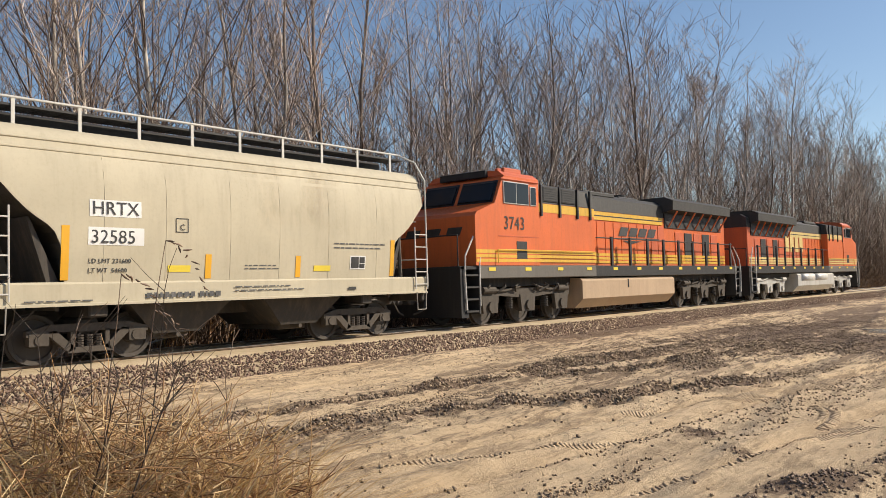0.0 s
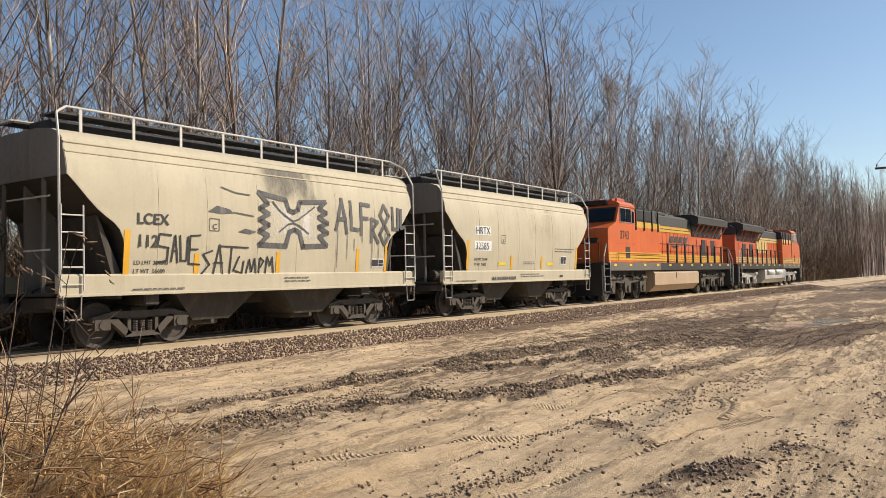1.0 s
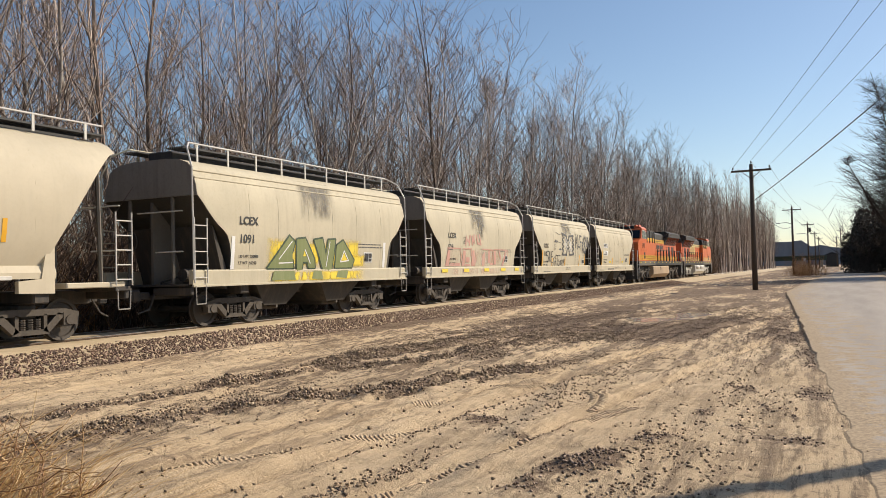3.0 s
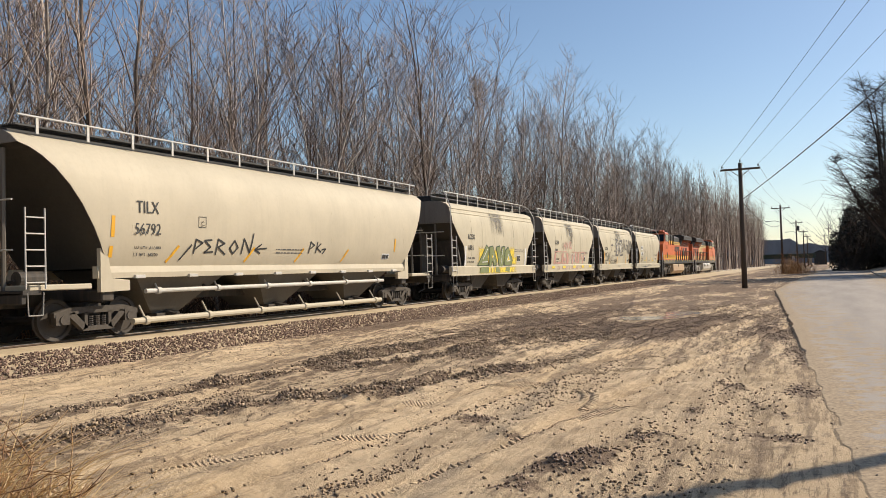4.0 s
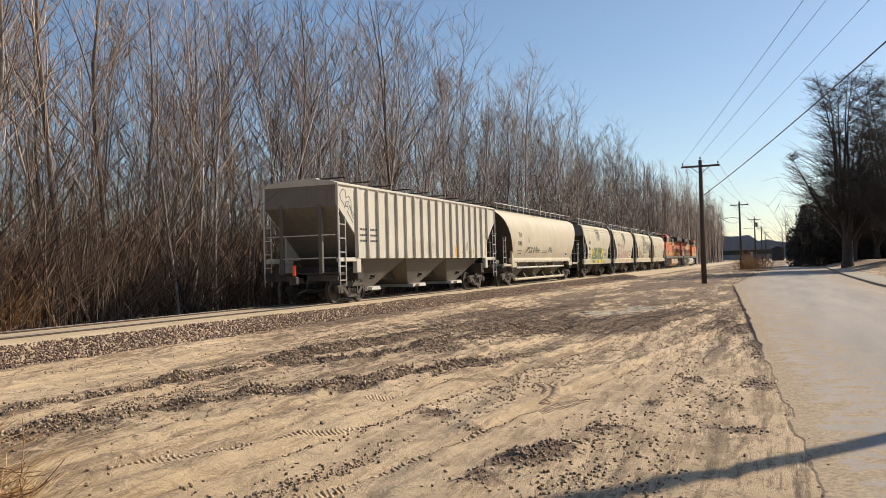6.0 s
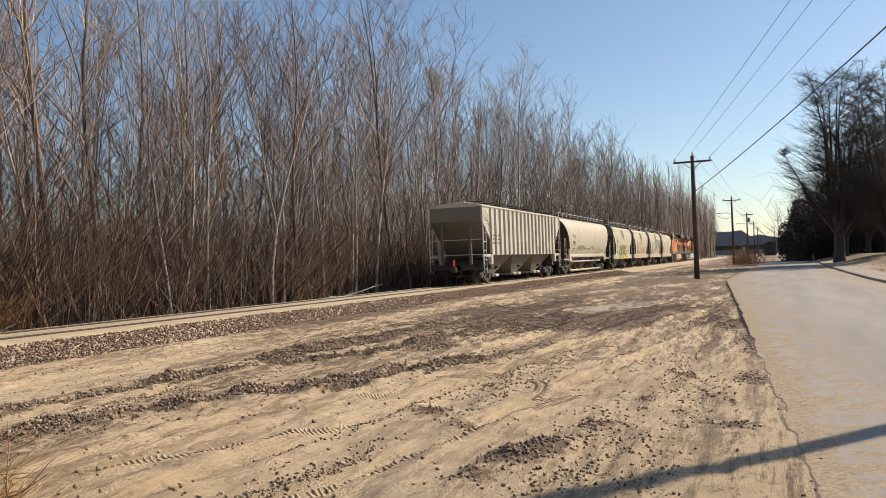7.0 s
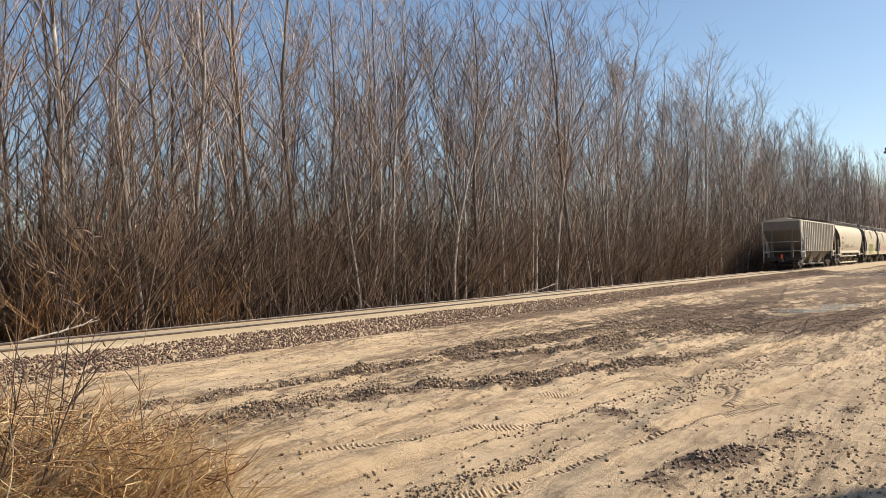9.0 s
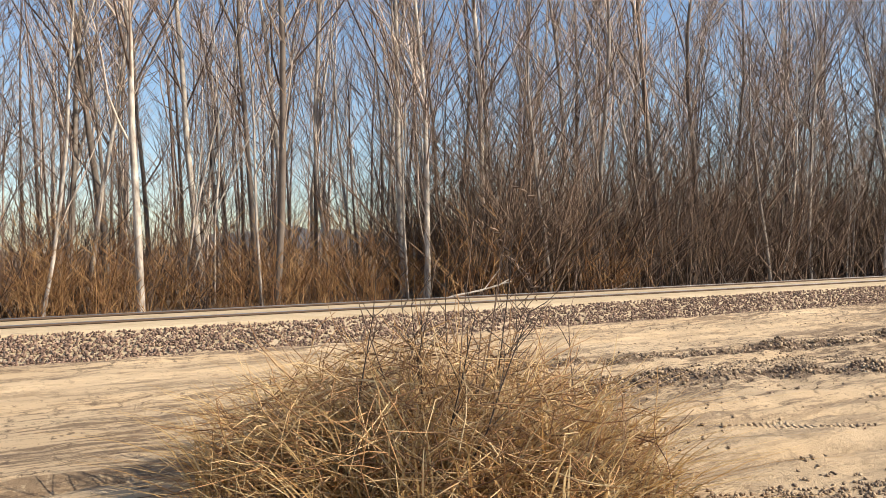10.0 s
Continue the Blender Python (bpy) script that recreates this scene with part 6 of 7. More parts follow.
    if old:
        for s in (-1, 1):
            for y0 in (-2.6, 0.1):
                b = rod(BM(), (s * 1.34, y0, 1.08), (s * 1.34, y0 + 2.3, 1.08), 0.24, 16)
                part("air_reservoir", b, SILVER, loco, "pale cylindrical air reservoir", True)
    else:
        part("filler", box(BM(), 1.47, 1.50, -0.9, -0.84, 0.95, 1.25), BLACK, loco)
    for y in (-7.0, 6.9):
        loco_truck(loco, y, truck_mat)
    r = random.Random(4)
    for k in range(26):
        yy = -9 + 18 * k / 25
        b = path_rod(BM(), [(1.25, yy, 1.2), (1.3, yy + r.uniform(-0.3, 0.3), 1.1), (1.2, yy + r.uniform(-0.5, 0.5), 0.95)], 0.03, 5)
        part("pipe", b, DARK, loco)
    return loco


l1 = locomotive("orange and black diesel locomotive with yellow stripes", TANK, TRUCKGREY)
text_part("3743", 0.56, l1, -8.62, 2.82, GREYHOOD, 1.515, "dark grey road number on the cab", stretch=0.95)
hoodx, cabx = (lambda z: 1.115), (lambda z: 1.50)
flat(l1, "emblem", slant_blocks(-0.8, 2.86, 0.62, 0.34, 4, 0.16, 0.22), INK, hoodx, "slanted dark emblem blocks on the hood", 0.006)
flat(l1, "emblem_swoosh", [[(-0.9, 2.74), (2.6, 2.78), (2.6, 2.82), (-0.4, 2.80)], [(-0.5, 2.70), (0.1, 2.56), (1.1, 2.70)]], INK, hoodx, "", 0.006)
b = BM()
for k in range(3):
    vs = [b.verts.new((x, -9.986, z)) for x, z in ((-1.2 + 0.8 * k, 2.62), (-0.66 + 0.8 * k, 2.62), (-0.56 + 0.8 * k, 2.86), (-1.1 + 0.8 * k, 2.86))]
    b.faces.new(vs)
part("nose_emblem", b, INK, l1, "dark emblem blocks on the nose")
TRAIN.append((l1, 27.9, 0))

l2 = locomotive("older orange diesel locomotive with cream stripes leading", SILVER, SILVER, True)
flat(l2, "emblem", [[(-y, z) for y, z in poly] for poly in slant_blocks(-3.9, 2.55, 0.62, 0.85, 4, 0.22, 0.0)], PALEYELLOW, lambda z: -1.13, "pale yellow emblem blocks on the hood", -0.004)
TRAIN.append((l2, 50.35, 180))

# ---- the wood behind the track ----
def bent(p0, d, length, n, wob, r, up=0.0):
    """A wandering line of n points."""
    p, d = np.array(p0, float), np.array(d, float)
    out = [p.copy()]
    for _ in range(n - 1):
        d = d + r.normal(0, wob, 3) + np.array([0, 0, up])
        d /= np.linalg.norm(d)
        p = p + d * length / (n - 1)
        out.append(p.copy())
    return np.array(out)


def tree_meshes(seed, height, base_r, limbs, twigs, first=0.3, spread=0.55, bark_m=None, twig_m=None, twig_r=0.012):
    r = np.random.default_rng(seed)
    stem = bent((0, 0, -0.15), (r.normal(0, 0.035), r.normal(0, 0.035), 1), height, 9, 0.055, r, 0.03)
    rad = base_r * (1 - np.linspace(0, 1, 9) ** 1.15 * 0.93)
    trunk = [(stem, rad, 6)]
    if r.random() < 0.55:
        k = int(r.integers(2, 5))
        fork = bent(stem[k], (r.normal(0, 0.28), r.normal(0, 0.28), 1), height * (1 - k / 9) * 0.85, 7, 0.05, r, 0.05)
        trunk.append((fork, rad[k] * 0.75 * (1 - np.linspace(0, 1, 7) * 0.92), 5))
    crown = []
    for i in range(limbs):
        src, srad, _ = trunk[int(r.integers(0, len(trunk)))]
        u = first + (0.97 - first) * r.random() ** 0.8
        f = u * (len(src) - 1)
        k = min(int(f), len(src) - 2)
        p = src[k] + (src[k + 1] - src[k]) * (f - k)
        a = r.random() * 2 * math.pi
        ln = height * (0.30 * (1.08 - u) + 0.05) * r.uniform(0.6, 1.25)
        limb = bent(p, (spread * math.cos(a), spread * math.sin(a), 0.85), ln, 6, 0.12, r, 0.05)
        lr = max(0.013, float(np.interp(f, range(len(srad)), srad)) * 0.42)
        crown.append((limb, lr * np.linspace(1, 0.4, 6), 3))
        for _ in range(twigs):
            g = r.uniform(0.15, 1.0) * 5
            j = min(int(g), 4)
            q = limb[j] + (limb[j + 1] - limb[j]) * (g - j)
            b = r.random() * 2 * math.pi
            tl = ln * r.uniform(0.18, 0.5) + 0.15
            tw = bent(q, (0.65 * math.cos(b), 0.65 * math.sin(b), 0.7), tl, 3, 0.2, r, 0.05)
            crown.append((tw, twig_r * np.array([1, 0.8, 0.45]), 3))
    return mesh_np("trunk", *tube_arrays(trunk), bark_m or BARK, True), mesh_np("crown", *tube_arrays(crown), twig_m or TWIGS)


VARIANTS = [tree_meshes(100 + i, (15.5, 18.5, 17.0, 13.5, 19.5, 16.5, 14.5, 18.0)[i], (0.085, 0.105, 0.095, 0.07, 0.12, 0.09, 0.075, 0.10)[i], (32, 38, 34, 28, 40, 34, 30, 38)[i], 6, 0.18, 0.52) for i in range(8)]
THIN = [tree_meshes(150 + i, (9.5, 11.5, 8.0, 12.5)[i], (0.042, 0.05, 0.036, 0.056)[i], (13, 15, 12, 16)[i], 4, 0.12, 0.42) for i in range(4)]
TREE_LABELS = ("tall slender bare grey-barked tree in the wood", "bare forked young tree with fine upright twigs")


def wood_edge(y):
    return -20.3 + 0.012 * min(max(y - 20.0, 0), 150)


wr = np.random.default_rng(42)


def plant(x, y, scale, variant):
    trunk_me, crown_me = VARIANTS[variant]
    root = thing("bare_tree", TREE_LABELS[variant % 2], "tree", Matrix.Translation((x, y, 0)) @ pose(0, 0, 0, wr.normal(0, 1.6), wr.normal(0, 1.6), wr.uniform(0, 360)) @ Matrix.Diagonal((scale, scale, scale, 1)), "trees of the wood")
    for nm, m in (("trunk", trunk_me), ("crown", crown_me)):
        o = new(nm, m)
        o.parent = root
    return root


for _ in range(250):
    y = -26 + 120 * wr.random() ** 1.15
    x = wood_edge(y) + 0.5 - 9.0 * wr.random() ** 1.3
    s, k = wr.uniform(0.7, 1.25), int(wr.integers(0, 4))
    root = thing("sapling", "thin bare leaning sapling at the edge of the wood", "tree", Matrix.Translation((x, y, 0)) @ pose(0, 0, 0, wr.normal(0, 6), wr.normal(0, 6), wr.uniform(0, 360)) @ Matrix.Diagonal((s, s, s, 1)), "saplings of the wood")
    for nm, m in zip(("trunk", "crown"), THIN[k]):
        o = new(nm, m)
        o.parent = root
for row in range(6):
    y = -26.0 + wr.uniform(0, 2)
    while y < 135:
        depth = row * 2.0 + wr.uniform(-0.7, 0.9)
        if row < 5 or y < 70:
            s = wr.uniform(0.78, 1.06) * (1 - 0.03 * min(max(y - 40, 0) / 60, 1))
            plant(wood_edge(y) - depth, y, s, int(wr.integers(0, 8)))
        y += wr.uniform(1.7, 4.4) * (1.0 + 0.16 * row)

# the rest of the wood, deeper and farther off, as one mass of stems and twigs
FAR = []
for i in range(5):
    r = np.random.default_rng(900 + i)
    H = (17, 19, 15, 20, 18)[i]
    tubes = [(bent((0, 0, -0.1), (r.normal(0, 0.05), r.normal(0, 0.05), 1), H, 5, 0.04, r, 0.02), 0.10 * np.array([1, 0.8, 0.6, 0.35, 0.1]), 4)]
    for _ in range(34):
        u = r.uniform(0.22, 0.97)
        a = r.random() * 6.28
        ln = H * (0.28 * (1.05 - u) + 0.06)
        st = bent((tubes[0][0][min(int(u * 4), 3)] * (1 - (u * 4) % 1) + tubes[0][0][min(int(u * 4) + 1, 4)] * ((u * 4) % 1)), (0.5 * math.cos(a), 0.5 * math.sin(a), 0.85), ln, 3, 0.12, r, 0.05)
        tubes.append((st, 0.018 * np.array([1, 0.7, 0.3]), 3))
        for _ in range(1):
            b = r.random() * 6.28
            tubes.append((bent(st[1] + (st[2] - st[1]) * r.random(), (0.6 * math.cos(b), 0.6 * math.sin(b), 0.7), ln * 0.4, 2, 0.1, r), 0.009 * np.array([1, 0.4]), 3))
    FAR.append(tube_arrays(tubes))


def mass(name, spots, material, variants):
    V, F, base = [], [], 0
    for x, y, s, k, a in spots:
        v, f = variants[k]
        c, sn = math.cos(a) * s, math.sin(a) * s
        w = np.stack([v[:, 0] * c - v[:, 1] * sn + x, v[:, 0] * sn + v[:, 1] * c + y, v[:, 2] * s], -1)
        V.append(w)
        F.append(f + base)
        base += len(v)
    return new(name, mesh_np(name, np.concatenate(V), np.concatenate(F), material))


spots = []
for _ in range(95):
    y = wr.uniform(-35, 140)
    spots.append((wood_edge(y) - wr.uniform(13, 40), y, wr.uniform(0.8, 1.1), int(wr.integers(0, 5)), wr.uniform(0, 6.28)))
for _ in range(150):
    y = wr.uniform(-32, 18)
    spots.append((wood_edge(y) - wr.uniform(4, 36), y, wr.uniform(0.55, 0.95), int(wr.integers(0, 5)), wr.uniform(0, 6.28)))
for _ in range(380):
    y = 128 + 210 * wr.random()
    spots.append((wood_edge(y) - 0.3 - 22 * wr.random() ** 1.7, y, wr.uniform(0.85, 1.12) * (0.95 + 0.2 * min((y - 128) / 120, 1)), int(wr.integers(0, 5)), wr.uniform(0, 6.28)))
tagged(mass("far_wood", spots, TWIGS, FAR), "dense bare winter wood of slender trees", "wood", kind="stuff")

# brush under the trees: thin leaning stems and saplings
SHRUBS = []
for i in range(6):
    r = np.random.default_rng(300 + i)
    tubes = []
    for _ in range(11):
        a, l = r.random() * 6.28, r.uniform(1.4, 5.4) if i < 4 else r.uniform(0.5, 1.5)
        lean = abs(r.normal(0, 0.62))
        st = bent((r.normal(0, 0.25), r.normal(0, 0.25), 0), (lean * math.cos(a), lean * math.sin(a), 1), l, 4, 0.10, r)
        tubes.append((st, (0.020 if i < 4 else 0.007) * np.array([1, 0.8, 0.55, 0.25]), 3))
        for _ in range(4):
            b = r.random() * 6.28
            q = st[int(r.integers(1, 4))]
            tubes.append((bent(q, (math.cos(b), math.sin(b), 0.9), l * r.uniform(0.15, 0.4), 2, 0.1, r), (0.0095 if i < 4 else 0.006) * np.array([1, 0.5]), 3))
    SHRUBS.append(tube_arrays(tubes))
spots = []
for _ in range(1150):
    y = 11 + 136 * wr.random() ** 1.2
    spots.append((wood_edge(y) + 0.5 - 8.0 * wr.random() ** 1.5, y, wr.uniform(0.7, 1.45), int(wr.integers(0, 4)), wr.uniform(0, 6.28)))
for _ in range(330):
    y = -28 + 40 * wr.random()
    spots.append((wood_edge(y) - 0.5 - 16.0 * wr.random(), y, wr.uniform(0.5, 1.1), int(wr.integers(0, 4)), wr.uniform(0, 6.28)))
for _ in range(330):
    y = 12 + 136 * wr.random()
    spots.append((wood_edge(y) - 3 - 20 * wr.random(), y, wr.uniform(1.0, 1.7), int(wr.integers(0, 4)), wr.uniform(0, 6.28)))
tagged(mass("brush", spots, BRUSH, SHRUBS), "tangled brown leafless brush under the trees", "brush", kind="stuff")
spots = []
for _ in range(430):
    y = -28 + 45 * wr.random() if wr.random() < 0.8 else 32 + 100 * wr.random()
    spots.append((wood_edge(y) + 0.9 - 3.6 * wr.random(), y, wr.uniform(0.9, 1.8), int(wr.integers(4, 6)), wr.uniform(0, 6.28)))
tagged(mass("dry_weeds", spots, RUSTSTRAW, SHRUBS), "rust-brown dry weeds along the edge of the wood", "weeds", kind="stuff")

# fallen pale branches at the edge of the wood
for (x, y, a, l) in ((-18.6, 13.0, 60, 3.2), (-18.7, 17.4, 80, 2.6), (-18.4, 30.5, 75, 3.4), (-18.5, 9.3, 100, 2.2)):
    r = np.random.default_rng(int(y * 10))
    d = (math.cos(radians(a)), math.sin(radians(a)), 0.05)
    main = bent((0, 0, 0.12), d, l, 6, 0.16, r)
    tb = [(main, 0.035 * np.linspace(1, 0.35, 6), 5)]
    for k in (2, 3, 4):
        tb.append((bent(main[k], (d[0] + r.normal(0, 0.6), d[1] + r.normal(0, 0.6), 0.35), l * 0.35, 4, 0.15, r), 0.016 * np.linspace(1, 0.3, 4), 4))
    fb = new("fallen_branch", mesh_np("fallen_branch", *tube_arrays(tb), BARK))
    fb.location = (x, y, 0.0)
    tagged(fb, "pale fallen dead branch lying in the verge", "branch", "fallen branches")


# ---- dry grass clump with tall weed stalks near the camera ----
def blades(n, r, centre, rad, tall, lean, width, clump=1.0):
    V, F = [], []
    for i in range(n):
        a, q = r.random() * 6.28, rad * r.random() ** clump
        x, y = centre[0] + q * math.cos(a), centre[1] + q * math.sin(a) * 0.9
        h = tall * r.uniform(0.45, 1.1) * (1.0 - 0.55 * (q / rad) ** 2)
        b = r.random() * 6.28
        out = lean * r.uniform(0.2, 1.3)
        dx, dy = math.cos(b) * out + 0.5 * (x - centre[0]) / rad, math.sin(b) * out + 0.5 * (y - centre[1]) / rad
        sx, sy = -math.sin(b) * width, math.cos(b) * width
        base = len(V)
        for u, w in ((0, 1.0), (0.4, 0.85), (0.75, 0.6), (1.0, 0.12)):
            px, py = x + dx * h * u * u, y + dy * h * u * u
            pz = h * (u - 0.22 * u * u * min(out, 1.6))
            V += [(px - sx * w, py - sy * w, pz), (px + sx * w, py + sy * w, pz)]
        for k in range(3):
            F.append((base + 2 * k, base + 2 * k + 1, base + 2 * k + 3, base + 2 * k + 2))
    return np.array(V), np.array(F)


BUSH = (-4.75, 2.15)
gr = np.random.default_rng(5)
clump = thing("grass_clump", "thick clump of straw-coloured dry grass and weeds", "dry grass", Matrix.Translation((0, 0, 0)))
for nm, n, rad, tall, lean, width, m, lab in (("grass", 2500, 1.6, 1.05, 1.25, 0.007, STRAW, "bleached straw-coloured grass blades"), ("weed_growth", 2400, 1.4, 0.85, 1.5, 0.005, RUSTSTRAW, "rust-brown weed stems"), ("undergrowth", 1700, 1.5, 0.55, 1.3, 0.005, BRUSH, "dark matted dead stems")):
    v, f = blades(n, gr, BUSH, rad, tall, lean, width, 0.7)
    o = new(nm, mesh_np(nm, v, f, m))
    o.parent = clump
    tagged(o, lab, kind="stuff")
tang = []
for _ in range(2600):
    a, q = gr.random() * 6.28, 1.5 * gr.random() ** 0.6
    top = 0.95 * math.sqrt(max(0.02, 1 - (q / 1.6) ** 2))
    p = (BUSH[0] + q * math.cos(a), BUSH[1] + q * math.sin(a) * 0.9, top * gr.uniform(0.15, 1.0))
    tang.append((bent(p, (gr.normal(), gr.normal(), gr.normal(0.1, 0.5)), gr.uniform(0.15, 0.6), 4, 0.25, gr), 0.0042 * np.array([1, 0.9, 0.7, 0.4]), 3))
o = new("tangle", mesh_np("tangle", *tube_arrays(tang), straw("tangled_weed", (0.15, 0.07, 0.033), (0.42, 0.24, 0.105), (0.74, 0.55, 0.30))))
o.parent = clump
tagged(o, "tangle of broken dry stems", kind="stuff")
for k in range(15):
    a, q = gr.random() * 6.28, 0.95 * gr.random()
    L = gr.uniform(1.1, 1.75)
    st = bent((BUSH[0] + q * math.cos(a), BUSH[1] + q * math.sin(a), 0), (gr.normal(0, 0.22), 0.12 + gr.normal(0, 0.25), 1), L, 7, 0.06, gr)
    tb = [(st, 0.0065 * np.linspace(1, 0.35, 7), 4)]
    for j in range(3, 7):
        for _ in range(2):
            b = gr.random() * 6.28
            tb.append((bent(st[j], (0.8 * math.cos(b), 0.8 * math.sin(b), 0.8), gr.uniform(0.12, 0.4), 3, 0.12, gr), 0.003 * np.array([1, 0.8, 0.5]), 3))
    o = new("stalk", mesh_np("stalk", *tube_arrays(tb), DARKBARK if k % 3 else BRUSH))
    o.parent = clump
# nodding seed heads on the tall stalks
for k, (dx, dy, hz) in enumerate(((0.15, 0.45, 1.95), (0.25, 0.25, 1.72), (-0.1, 0.6, 1.5))):
    st = bent((BUSH[0] + dx, BUSH[1] + dy - 0.25, 0), (0.0, 0.12, 1), hz, 7, 0.03, gr)
    tb = [(st, 0.0055 * np.linspace(1, 0.5, 7), 3)]
    for j in range(10):
        q = st[6] + np.array([0, 0.03 * j, -0.012 * j * j * 0.3])
        tb.append((bent(q, (gr.normal(0, 0.4), 0.5, -0.3), 0.06, 3, 0.2, gr), 0.007 * np.array([0.5, 1, 0.3]), 4))
    o = new("seed_head", mesh_np("seed_head", *tube_arrays(tb), BRUSH))
    o.parent = clump
    tagged(o, "drooping dry seed head on a thin stalk")

# ---- big trees and vine-grown thicket on the verge beyond the road ----
def spreading_tree(seed, height, base_r):
    """A broad old tree: short trunk, big limbs that rise and spread, fine twigs."""
    r = np.random.default_rng(seed)
    fork = height * 0.10
    trunk = [(bent((0, 0, -0.3), (0.03, 0.02, 1), fork + 0.6, 5, 0.03, r), base_r * np.array([1.3, 1.05, 0.98, 0.95, 0.9]), 9)]
    crown = []
    for i in range(11):
        a = 2 * math.pi * (i + r.uniform(-0.3, 0.3)) / 11
        lean = r.uniform(0.03, 0.2) if i % 3 == 0 else r.uniform(0.25, 0.7)
        ln = (height - fork) * (1.02 - 0.75 * lean) * r.uniform(0.85, 1.05)
        main = bent((0, 0, fork * r.uniform(0.6, 1.1)), (lean * math.cos(a), lean * math.sin(a), 1), ln, 9, 0.06, r, 0.045)
        trunk.append((main, base_r * 0.5 * (1 - np.linspace(0, 1, 9)) ** 1.4 + 0.02, 6))
        for _ in range(25):
            f = r.uniform(0.12, 1.0) * 8
            k = min(int(f), 7)
            p = main[k] + (main[k + 1] - main[k]) * (f - k)
            b = a + r.normal(0, 1.0)
            sl = ln * (0.30 * (1.1 - f / 8) + 0.06) * r.uniform(0.7, 1.15)
            sub = bent(p, (0.9 * math.cos(b), 0.9 * math.sin(b), 0.65), sl, 4, 0.16, r, -0.03)
            crown.append((sub, 0.05 * np.array([1, 0.75, 0.5, 0.3]), 3))
            for _ in range(16):
                g = r.uniform(0.1, 1.0) * 3
                j = min(int(g), 2)
                q = sub[j] + (sub[j + 1] - sub[j]) * (g - j)
                c = r.random() * 6.28
                crown.append((bent(q, (0.9 * math.cos(c), 0.9 * math.sin(c), 0.4), sl * r.uniform(0.25, 0.55) + 0.4, 3, 0.25, r), 0.017 * np.array([1, 0.75, 0.45]), 3))
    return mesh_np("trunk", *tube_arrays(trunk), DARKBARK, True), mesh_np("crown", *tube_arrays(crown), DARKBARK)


BIG = [spreading_tree(700 + i, (24, 22, 19)[i], (0.52, 0.44, 0.38)[i]) for i in range(3)]
for x, y, s, k, a in ((6.5, 92, 1.0, 0, 20), (10.2, 84, 0.95, 1, 130), (8.6, 112, 1.0, 2, 250), (13.5, 95, 1.0, 0, 200), (12.0, 120, 1.0, 2, 75)):
    root = thing("verge_tree", "large dark leafless spreading tree beside the road", "tree", Matrix.Translation((x, y, 0.5)) @ pose(0, 0, 0, 0, 0, a) @ Matrix.Diagonal((s, s, s, 1)), "large trees beside the road")
    for nm, m in zip(("trunk", "crown"), BIG[k]):
        o = new(nm, m)
        o.parent = root


def leaf_mass(name, boxes, n, size, seed):
    """Overlapping leaf sprays through a lumpy volume."""
    r = np.random.default_rng(seed)
    V, F = [], []
    for _ in range(n):
        cx, cy, cz, rx, ry, rz = boxes[int(r.integers(0, len(boxes)))]
        d = r.normal(size=3)
        d *= (r.random() ** 0.25) / np.linalg.norm(d)
        p = np.array([cx + d[0] * rx, cy + d[1] * ry, max(0.05, cz + d[2] * rz)])
        u, w = r.normal(size=3), r.normal(size=3)
        u *= size * r.uniform(0.5, 1.2) / np.linalg.norm(u)
        w *= size * r.uniform(0.3, 0.8) / np.linalg.norm(w)
        b = len(V)
        V += [p - u, p + w, p + u, p - w]
        F.append((b, b + 1, b + 2, b + 3))
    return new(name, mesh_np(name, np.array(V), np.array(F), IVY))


tr_ = np.random.default_rng(19)
lumps = []
for i in range(90):
    x = 1.8 + 22 * tr_.random() ** 1.2
    top = 3.0 + 7.2 * min(max((x - 1.2) / 2.2, 0), 1) * tr_.uniform(0.8, 1.05)
    lumps.append((x, 130 + tr_.uniform(-5, 8), top * tr_.uniform(0.2, 0.72), tr_.uniform(0.8, 1.6), 2.0, top * 0.26))
tagged(leaf_mass("thicket", lumps, 42000, 0.24, 11), "dark vine-grown thicket at the bend of the road", "thicket", kind="stuff")
spots = [(2.0 + 20 * tr_.random(), 127 + tr_.uniform(-6, 8), tr_.uniform(1.4, 2.3), int(tr_.integers(0, 4)), tr_.uniform(0, 6.28)) for _ in range(90)]
tagged(mass("thicket_stems", spots, DARKBARK, SHRUBS), "dark bare stems standing out of the thicket", "thicket", kind="stuff")

spots = [(8 + 50 * tr_.random(), 118 + 70 * tr_.random(), tr_.uniform(0.7, 1.0), int(tr_.integers(0, 5)), tr_.uniform(0, 6.28)) for _ in range(160)]
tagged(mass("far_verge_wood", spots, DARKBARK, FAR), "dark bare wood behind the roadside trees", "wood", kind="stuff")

# ---- shrub at the foot of the second pole ----
spots = [(-3.6 + wr.normal(0, 1.0), 112 + wr.normal(0, 3.0), wr.uniform(1.0, 1.9), int(wr.integers(4, 6)), wr.uniform(0, 6.28)) for _ in range(46)]
tagged(mass("roadside_shrub", spots, RUSTSTRAW, SHRUBS), "orange-brown dry shrub at the foot of a utility pole", "shrub", kind="stuff")


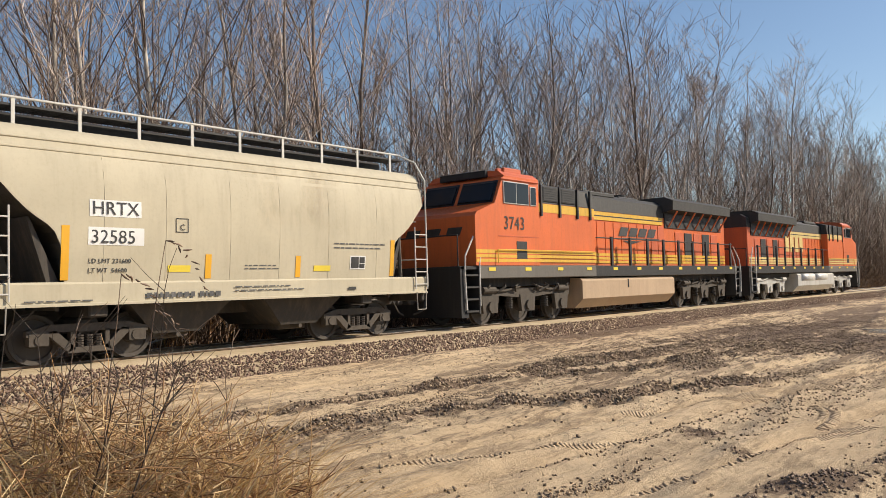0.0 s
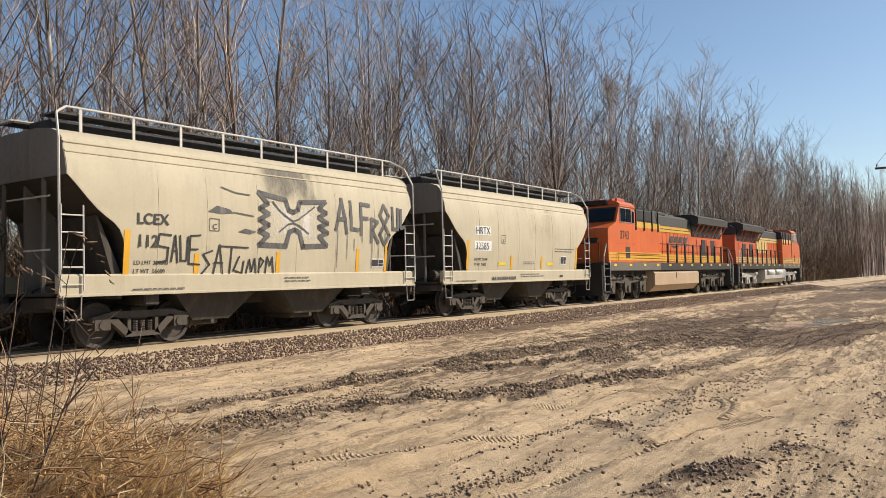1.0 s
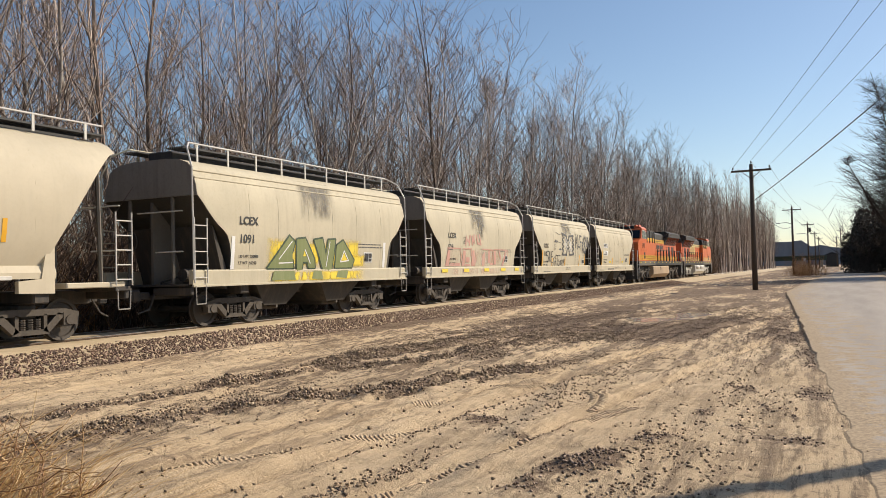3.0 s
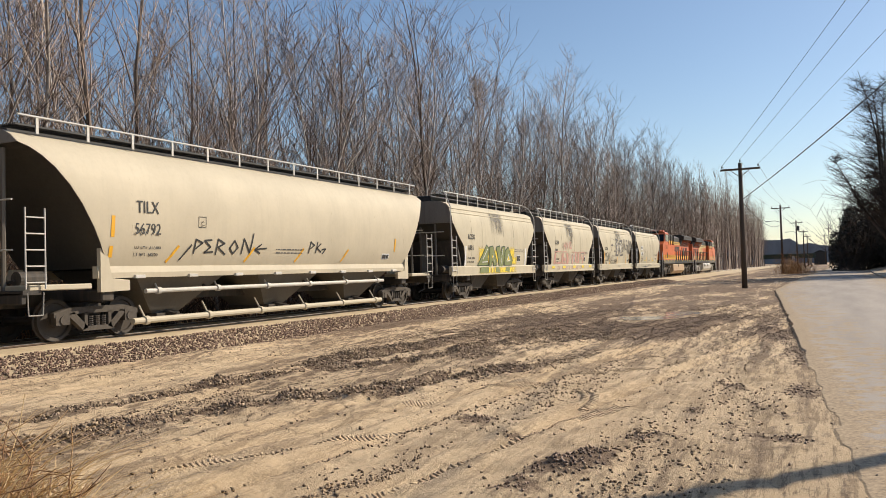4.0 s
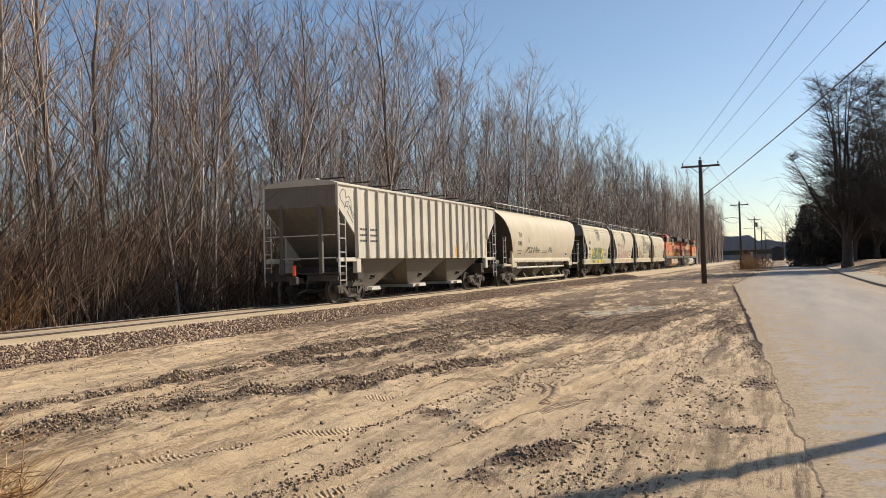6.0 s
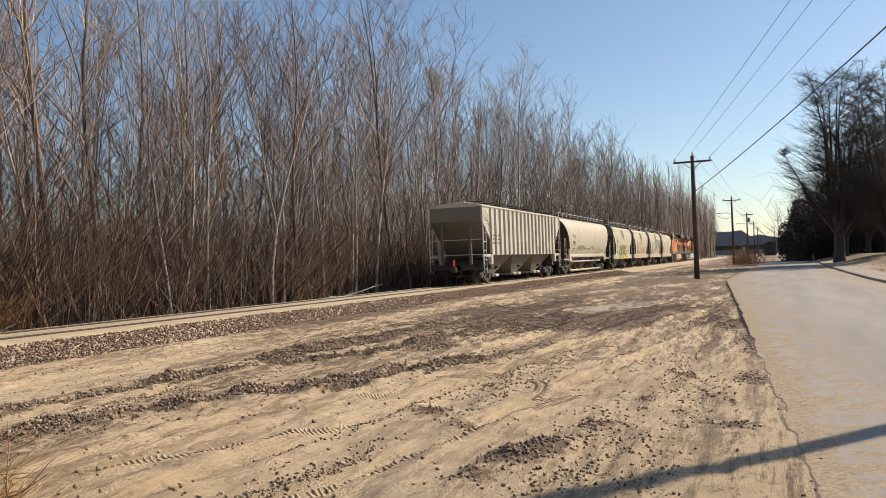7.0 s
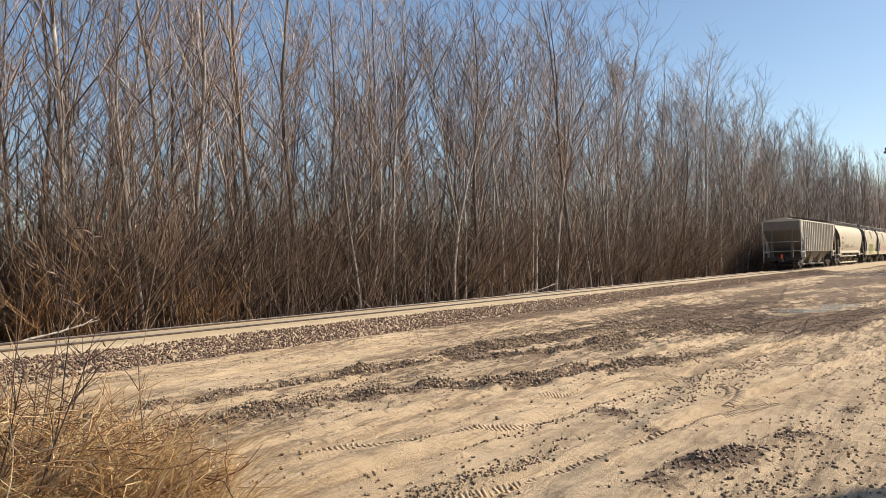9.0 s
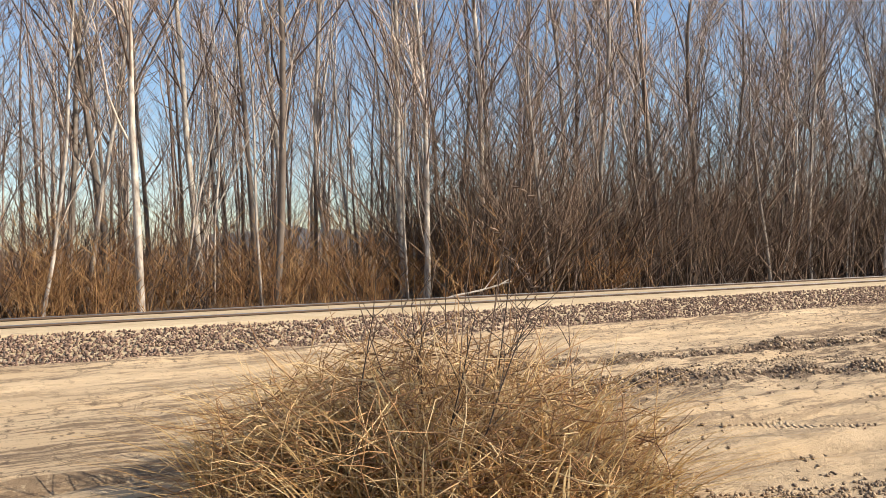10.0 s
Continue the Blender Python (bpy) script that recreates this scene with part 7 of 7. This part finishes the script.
# ---- utility poles and cables ----
def utility_pole(x, y, height, arm_z, lamp=False, box_=False, arm=2.3, label="dark wooden utility pole with a braced crossarm"):
    p = thing("utility_pole", label, "utility pole", Matrix.Translation((x, y, 0)), "poles along the road")
    part("shaft", rod(BM(), (0, 0, -0.3), (0, 0, height), 0.17, 12, 0.11), POLEWOOD, p, smooth=True)
    part("crossarm", box(BM(), -arm / 2, arm / 2, -0.19, -0.10, arm_z - 0.06, arm_z + 0.06, 0.01), POLEWOOD, p)
    for s in (-1, 1):
        part("brace", rod(BM(), (s * 0.55, -0.15, arm_z - 0.05), (0, -0.15, arm_z - 0.5), 0.02), POLEWOOD, p)
    for dx in (-arm / 2 + 0.1, 0.0, arm / 2 - 0.1):
        z = arm_z + 0.06 if dx else height
        b = rod(BM(), (dx, -0.14 if dx else 0, z), (dx, -0.14 if dx else 0, z + 0.10), 0.02)
        rod(b, (dx, -0.14 if dx else 0, z + 0.08), (dx, -0.14 if dx else 0, z + 0.2), 0.05, 8, 0.03)
        part("insulator", b, WIRE, p, "dark ceramic insulator")
    if lamp:
        b = path_rod(BM(), [(0, 0, arm_z - 1.9), (-0.7, -0.1, arm_z - 1.65), (-1.5, -0.15, arm_z - 1.7)], 0.03)
        part("lamp_arm", b, WIRE, p)
        part("lamp_head", box(BM(), -2.0, -1.45, -0.25, -0.05, arm_z - 1.78, arm_z - 1.64, 0.04), SILVER, p, "small grey street lamp head")
    if box_:
        part("transformer", rod(BM(), (0.35, 0, arm_z - 1.5), (0.35, 0, arm_z - 0.6), 0.22, 14), GREYHOOD, p, "grey cylindrical transformer")
    return p


POLES = [(-4.33, 52.56, 7.75, 7.35), (-4.7, 115.9, 9.1, 8.7), (-4.2, 170.0, 9.4, 9.0), (-3.9, 222.0, 9.4, 9.0), (-3.7, 268.0, 9.4, 9.0)]
for k, (x, y, h, z) in enumerate(POLES):
    utility_pole(x, y, h, z, k in (1, 2), k == 2)
utility_pole(2.4, 282, 12.2, 11.6)
utility_pole(1.4, 330, 11.2, 10.7)
NEARPOLE = (5.7, 13.5)
utility_pole(*NEARPOLE, 11.2, 10.75, label="tall wooden utility pole at the roadside")


def cable(a, b, sag, r=0.0085, label="thin dark overhead power cable"):
    a, b = np.array(a, float), np.array(b, float)
    u = np.linspace(0, 1, 22)
    pts = a + (b - a) * u[:, None]
    pts[:, 2] -= sag * 4 * u * (1 - u)
    tagged(new("overhead_cable", mesh_np("overhead_cable", *tube_arrays([(pts, np.full(22, r), 5)]), WIRE, True)), label, "cable", "overhead cables")


prev = NEARPOLE + (11.2, 10.75)
for k, q in enumerate(POLES):
    for dx in (-1.05, 0.0, 1.05):
        za, zb = (prev[3] + 0.25, q[3] + 0.25) if dx else (prev[2] + 0.2, q[2] + 0.2)
        cable((prev[0] + dx, prev[1] - 0.14, za), (q[0] + dx, q[1] - 0.14, zb), 0.35 if k else 0.15)
    prev = q
cable((NEARPOLE[0], NEARPOLE[1], 8.3), (POLES[0][0], POLES[0][1], 5.45), 0.25, 0.022, "thick dark telephone cable sagging between poles")
cable((POLES[0][0], POLES[0][1], 5.45), (POLES[1][0], POLES[1][1], 6.6), 0.9, 0.022, "thick dark telephone cable sagging between poles")

# ---- far things: bridge over the line, marker post, dark shed, tree line tinted for haze ----
bridge = thing("bridge", "dark green girder bridge far down the line", "bridge", Matrix.Translation((-24, 330, 0)))
part("girder", box(BM(), -12, 22, -0.6, 0.6, 2.6, 4.1, 0.05), FARGREEN, bridge)
part("deck", box(BM(), -12, 22, -2.5, 2.5, 4.1, 4.35, 0.05), FARGREEN, bridge)
for px in (-9, 2, 13, 20):
    part("pier", box(BM(), px - 0.7, px + 0.7, -1.2, 1.2, -0.2, 2.6, 0.05), CONCRETE, bridge, "grey concrete pier")
post = thing("marker_post", "short white marker post beside the line", "post", Matrix.Translation((-3.6, 124, 0)))
part("shaft", box(BM(), -0.16, 0.16, -0.12, 0.12, -0.1, 2.3, 0.03), WHITE, post)
shed = thing("shed", "small dark shed far down the road", "shed", Matrix.Translation((-0.3, 340, 0)))
part("wall", box(BM(), -2.2, 2.2, -2, 2, -0.1, 4.6, 0.03), GREYHOOD, shed)
part("roof", prism_y(BM(), [(-2.5, 4.6), (2.5, 4.6), (0, 5.6)], -2.3, 2.3), BLACK, shed)
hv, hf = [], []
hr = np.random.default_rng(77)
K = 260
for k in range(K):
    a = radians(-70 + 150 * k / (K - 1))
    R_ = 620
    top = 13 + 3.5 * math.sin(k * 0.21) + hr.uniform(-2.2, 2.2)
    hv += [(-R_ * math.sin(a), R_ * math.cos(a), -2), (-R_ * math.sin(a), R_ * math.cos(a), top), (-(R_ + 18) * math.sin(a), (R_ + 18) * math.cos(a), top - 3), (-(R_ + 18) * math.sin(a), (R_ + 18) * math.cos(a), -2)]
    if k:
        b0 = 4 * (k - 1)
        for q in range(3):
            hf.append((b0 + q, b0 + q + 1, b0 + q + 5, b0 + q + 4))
tagged(new("backdrop", mesh_from("backdrop", hv, hf, HAZEWOOD)), "tree line on the horizon with haze mixed into its grey colour", "tree line", kind="structure")


# ---- the train's run ----
RUN = [(0.0, 0.0), (0.5, 7.72), (1.0, 15.4), (1.5, 23.7), (2.0, 31.0), (2.5, 38.8), (4.0, 62.5), (4.5, 69.9), (5.0, 78.0), (5.5, 86.05), (7.0, 109.65), (7.5, 117.85), (8.0, 126.0), (8.5, 134.4), (9.0, 142.3), (9.5, 150.2), (10.0, 158.1)]


def motions():
    for vehicle, y, turn in TRAIN:
        walk(vehicle, [(t, pose(TRACK_X, y + s, RAIL_Z, 0, 0, turn)) for t, s in RUN])
    ts = [k / FPS for k in range(int(10 * FPS) + 1)]
    run = np.interp(ts, [t for t, _ in RUN], [s for _, s in RUN])
    for axle, y, z, radius in AXLES:
        sign = -1 if axle.parent == TRAIN[-1][0] else 1
        walk(axle, [(t, pose(0, y, z, -sign * math.degrees(s / radius))) for t, s in zip(ts, run)])


motions()
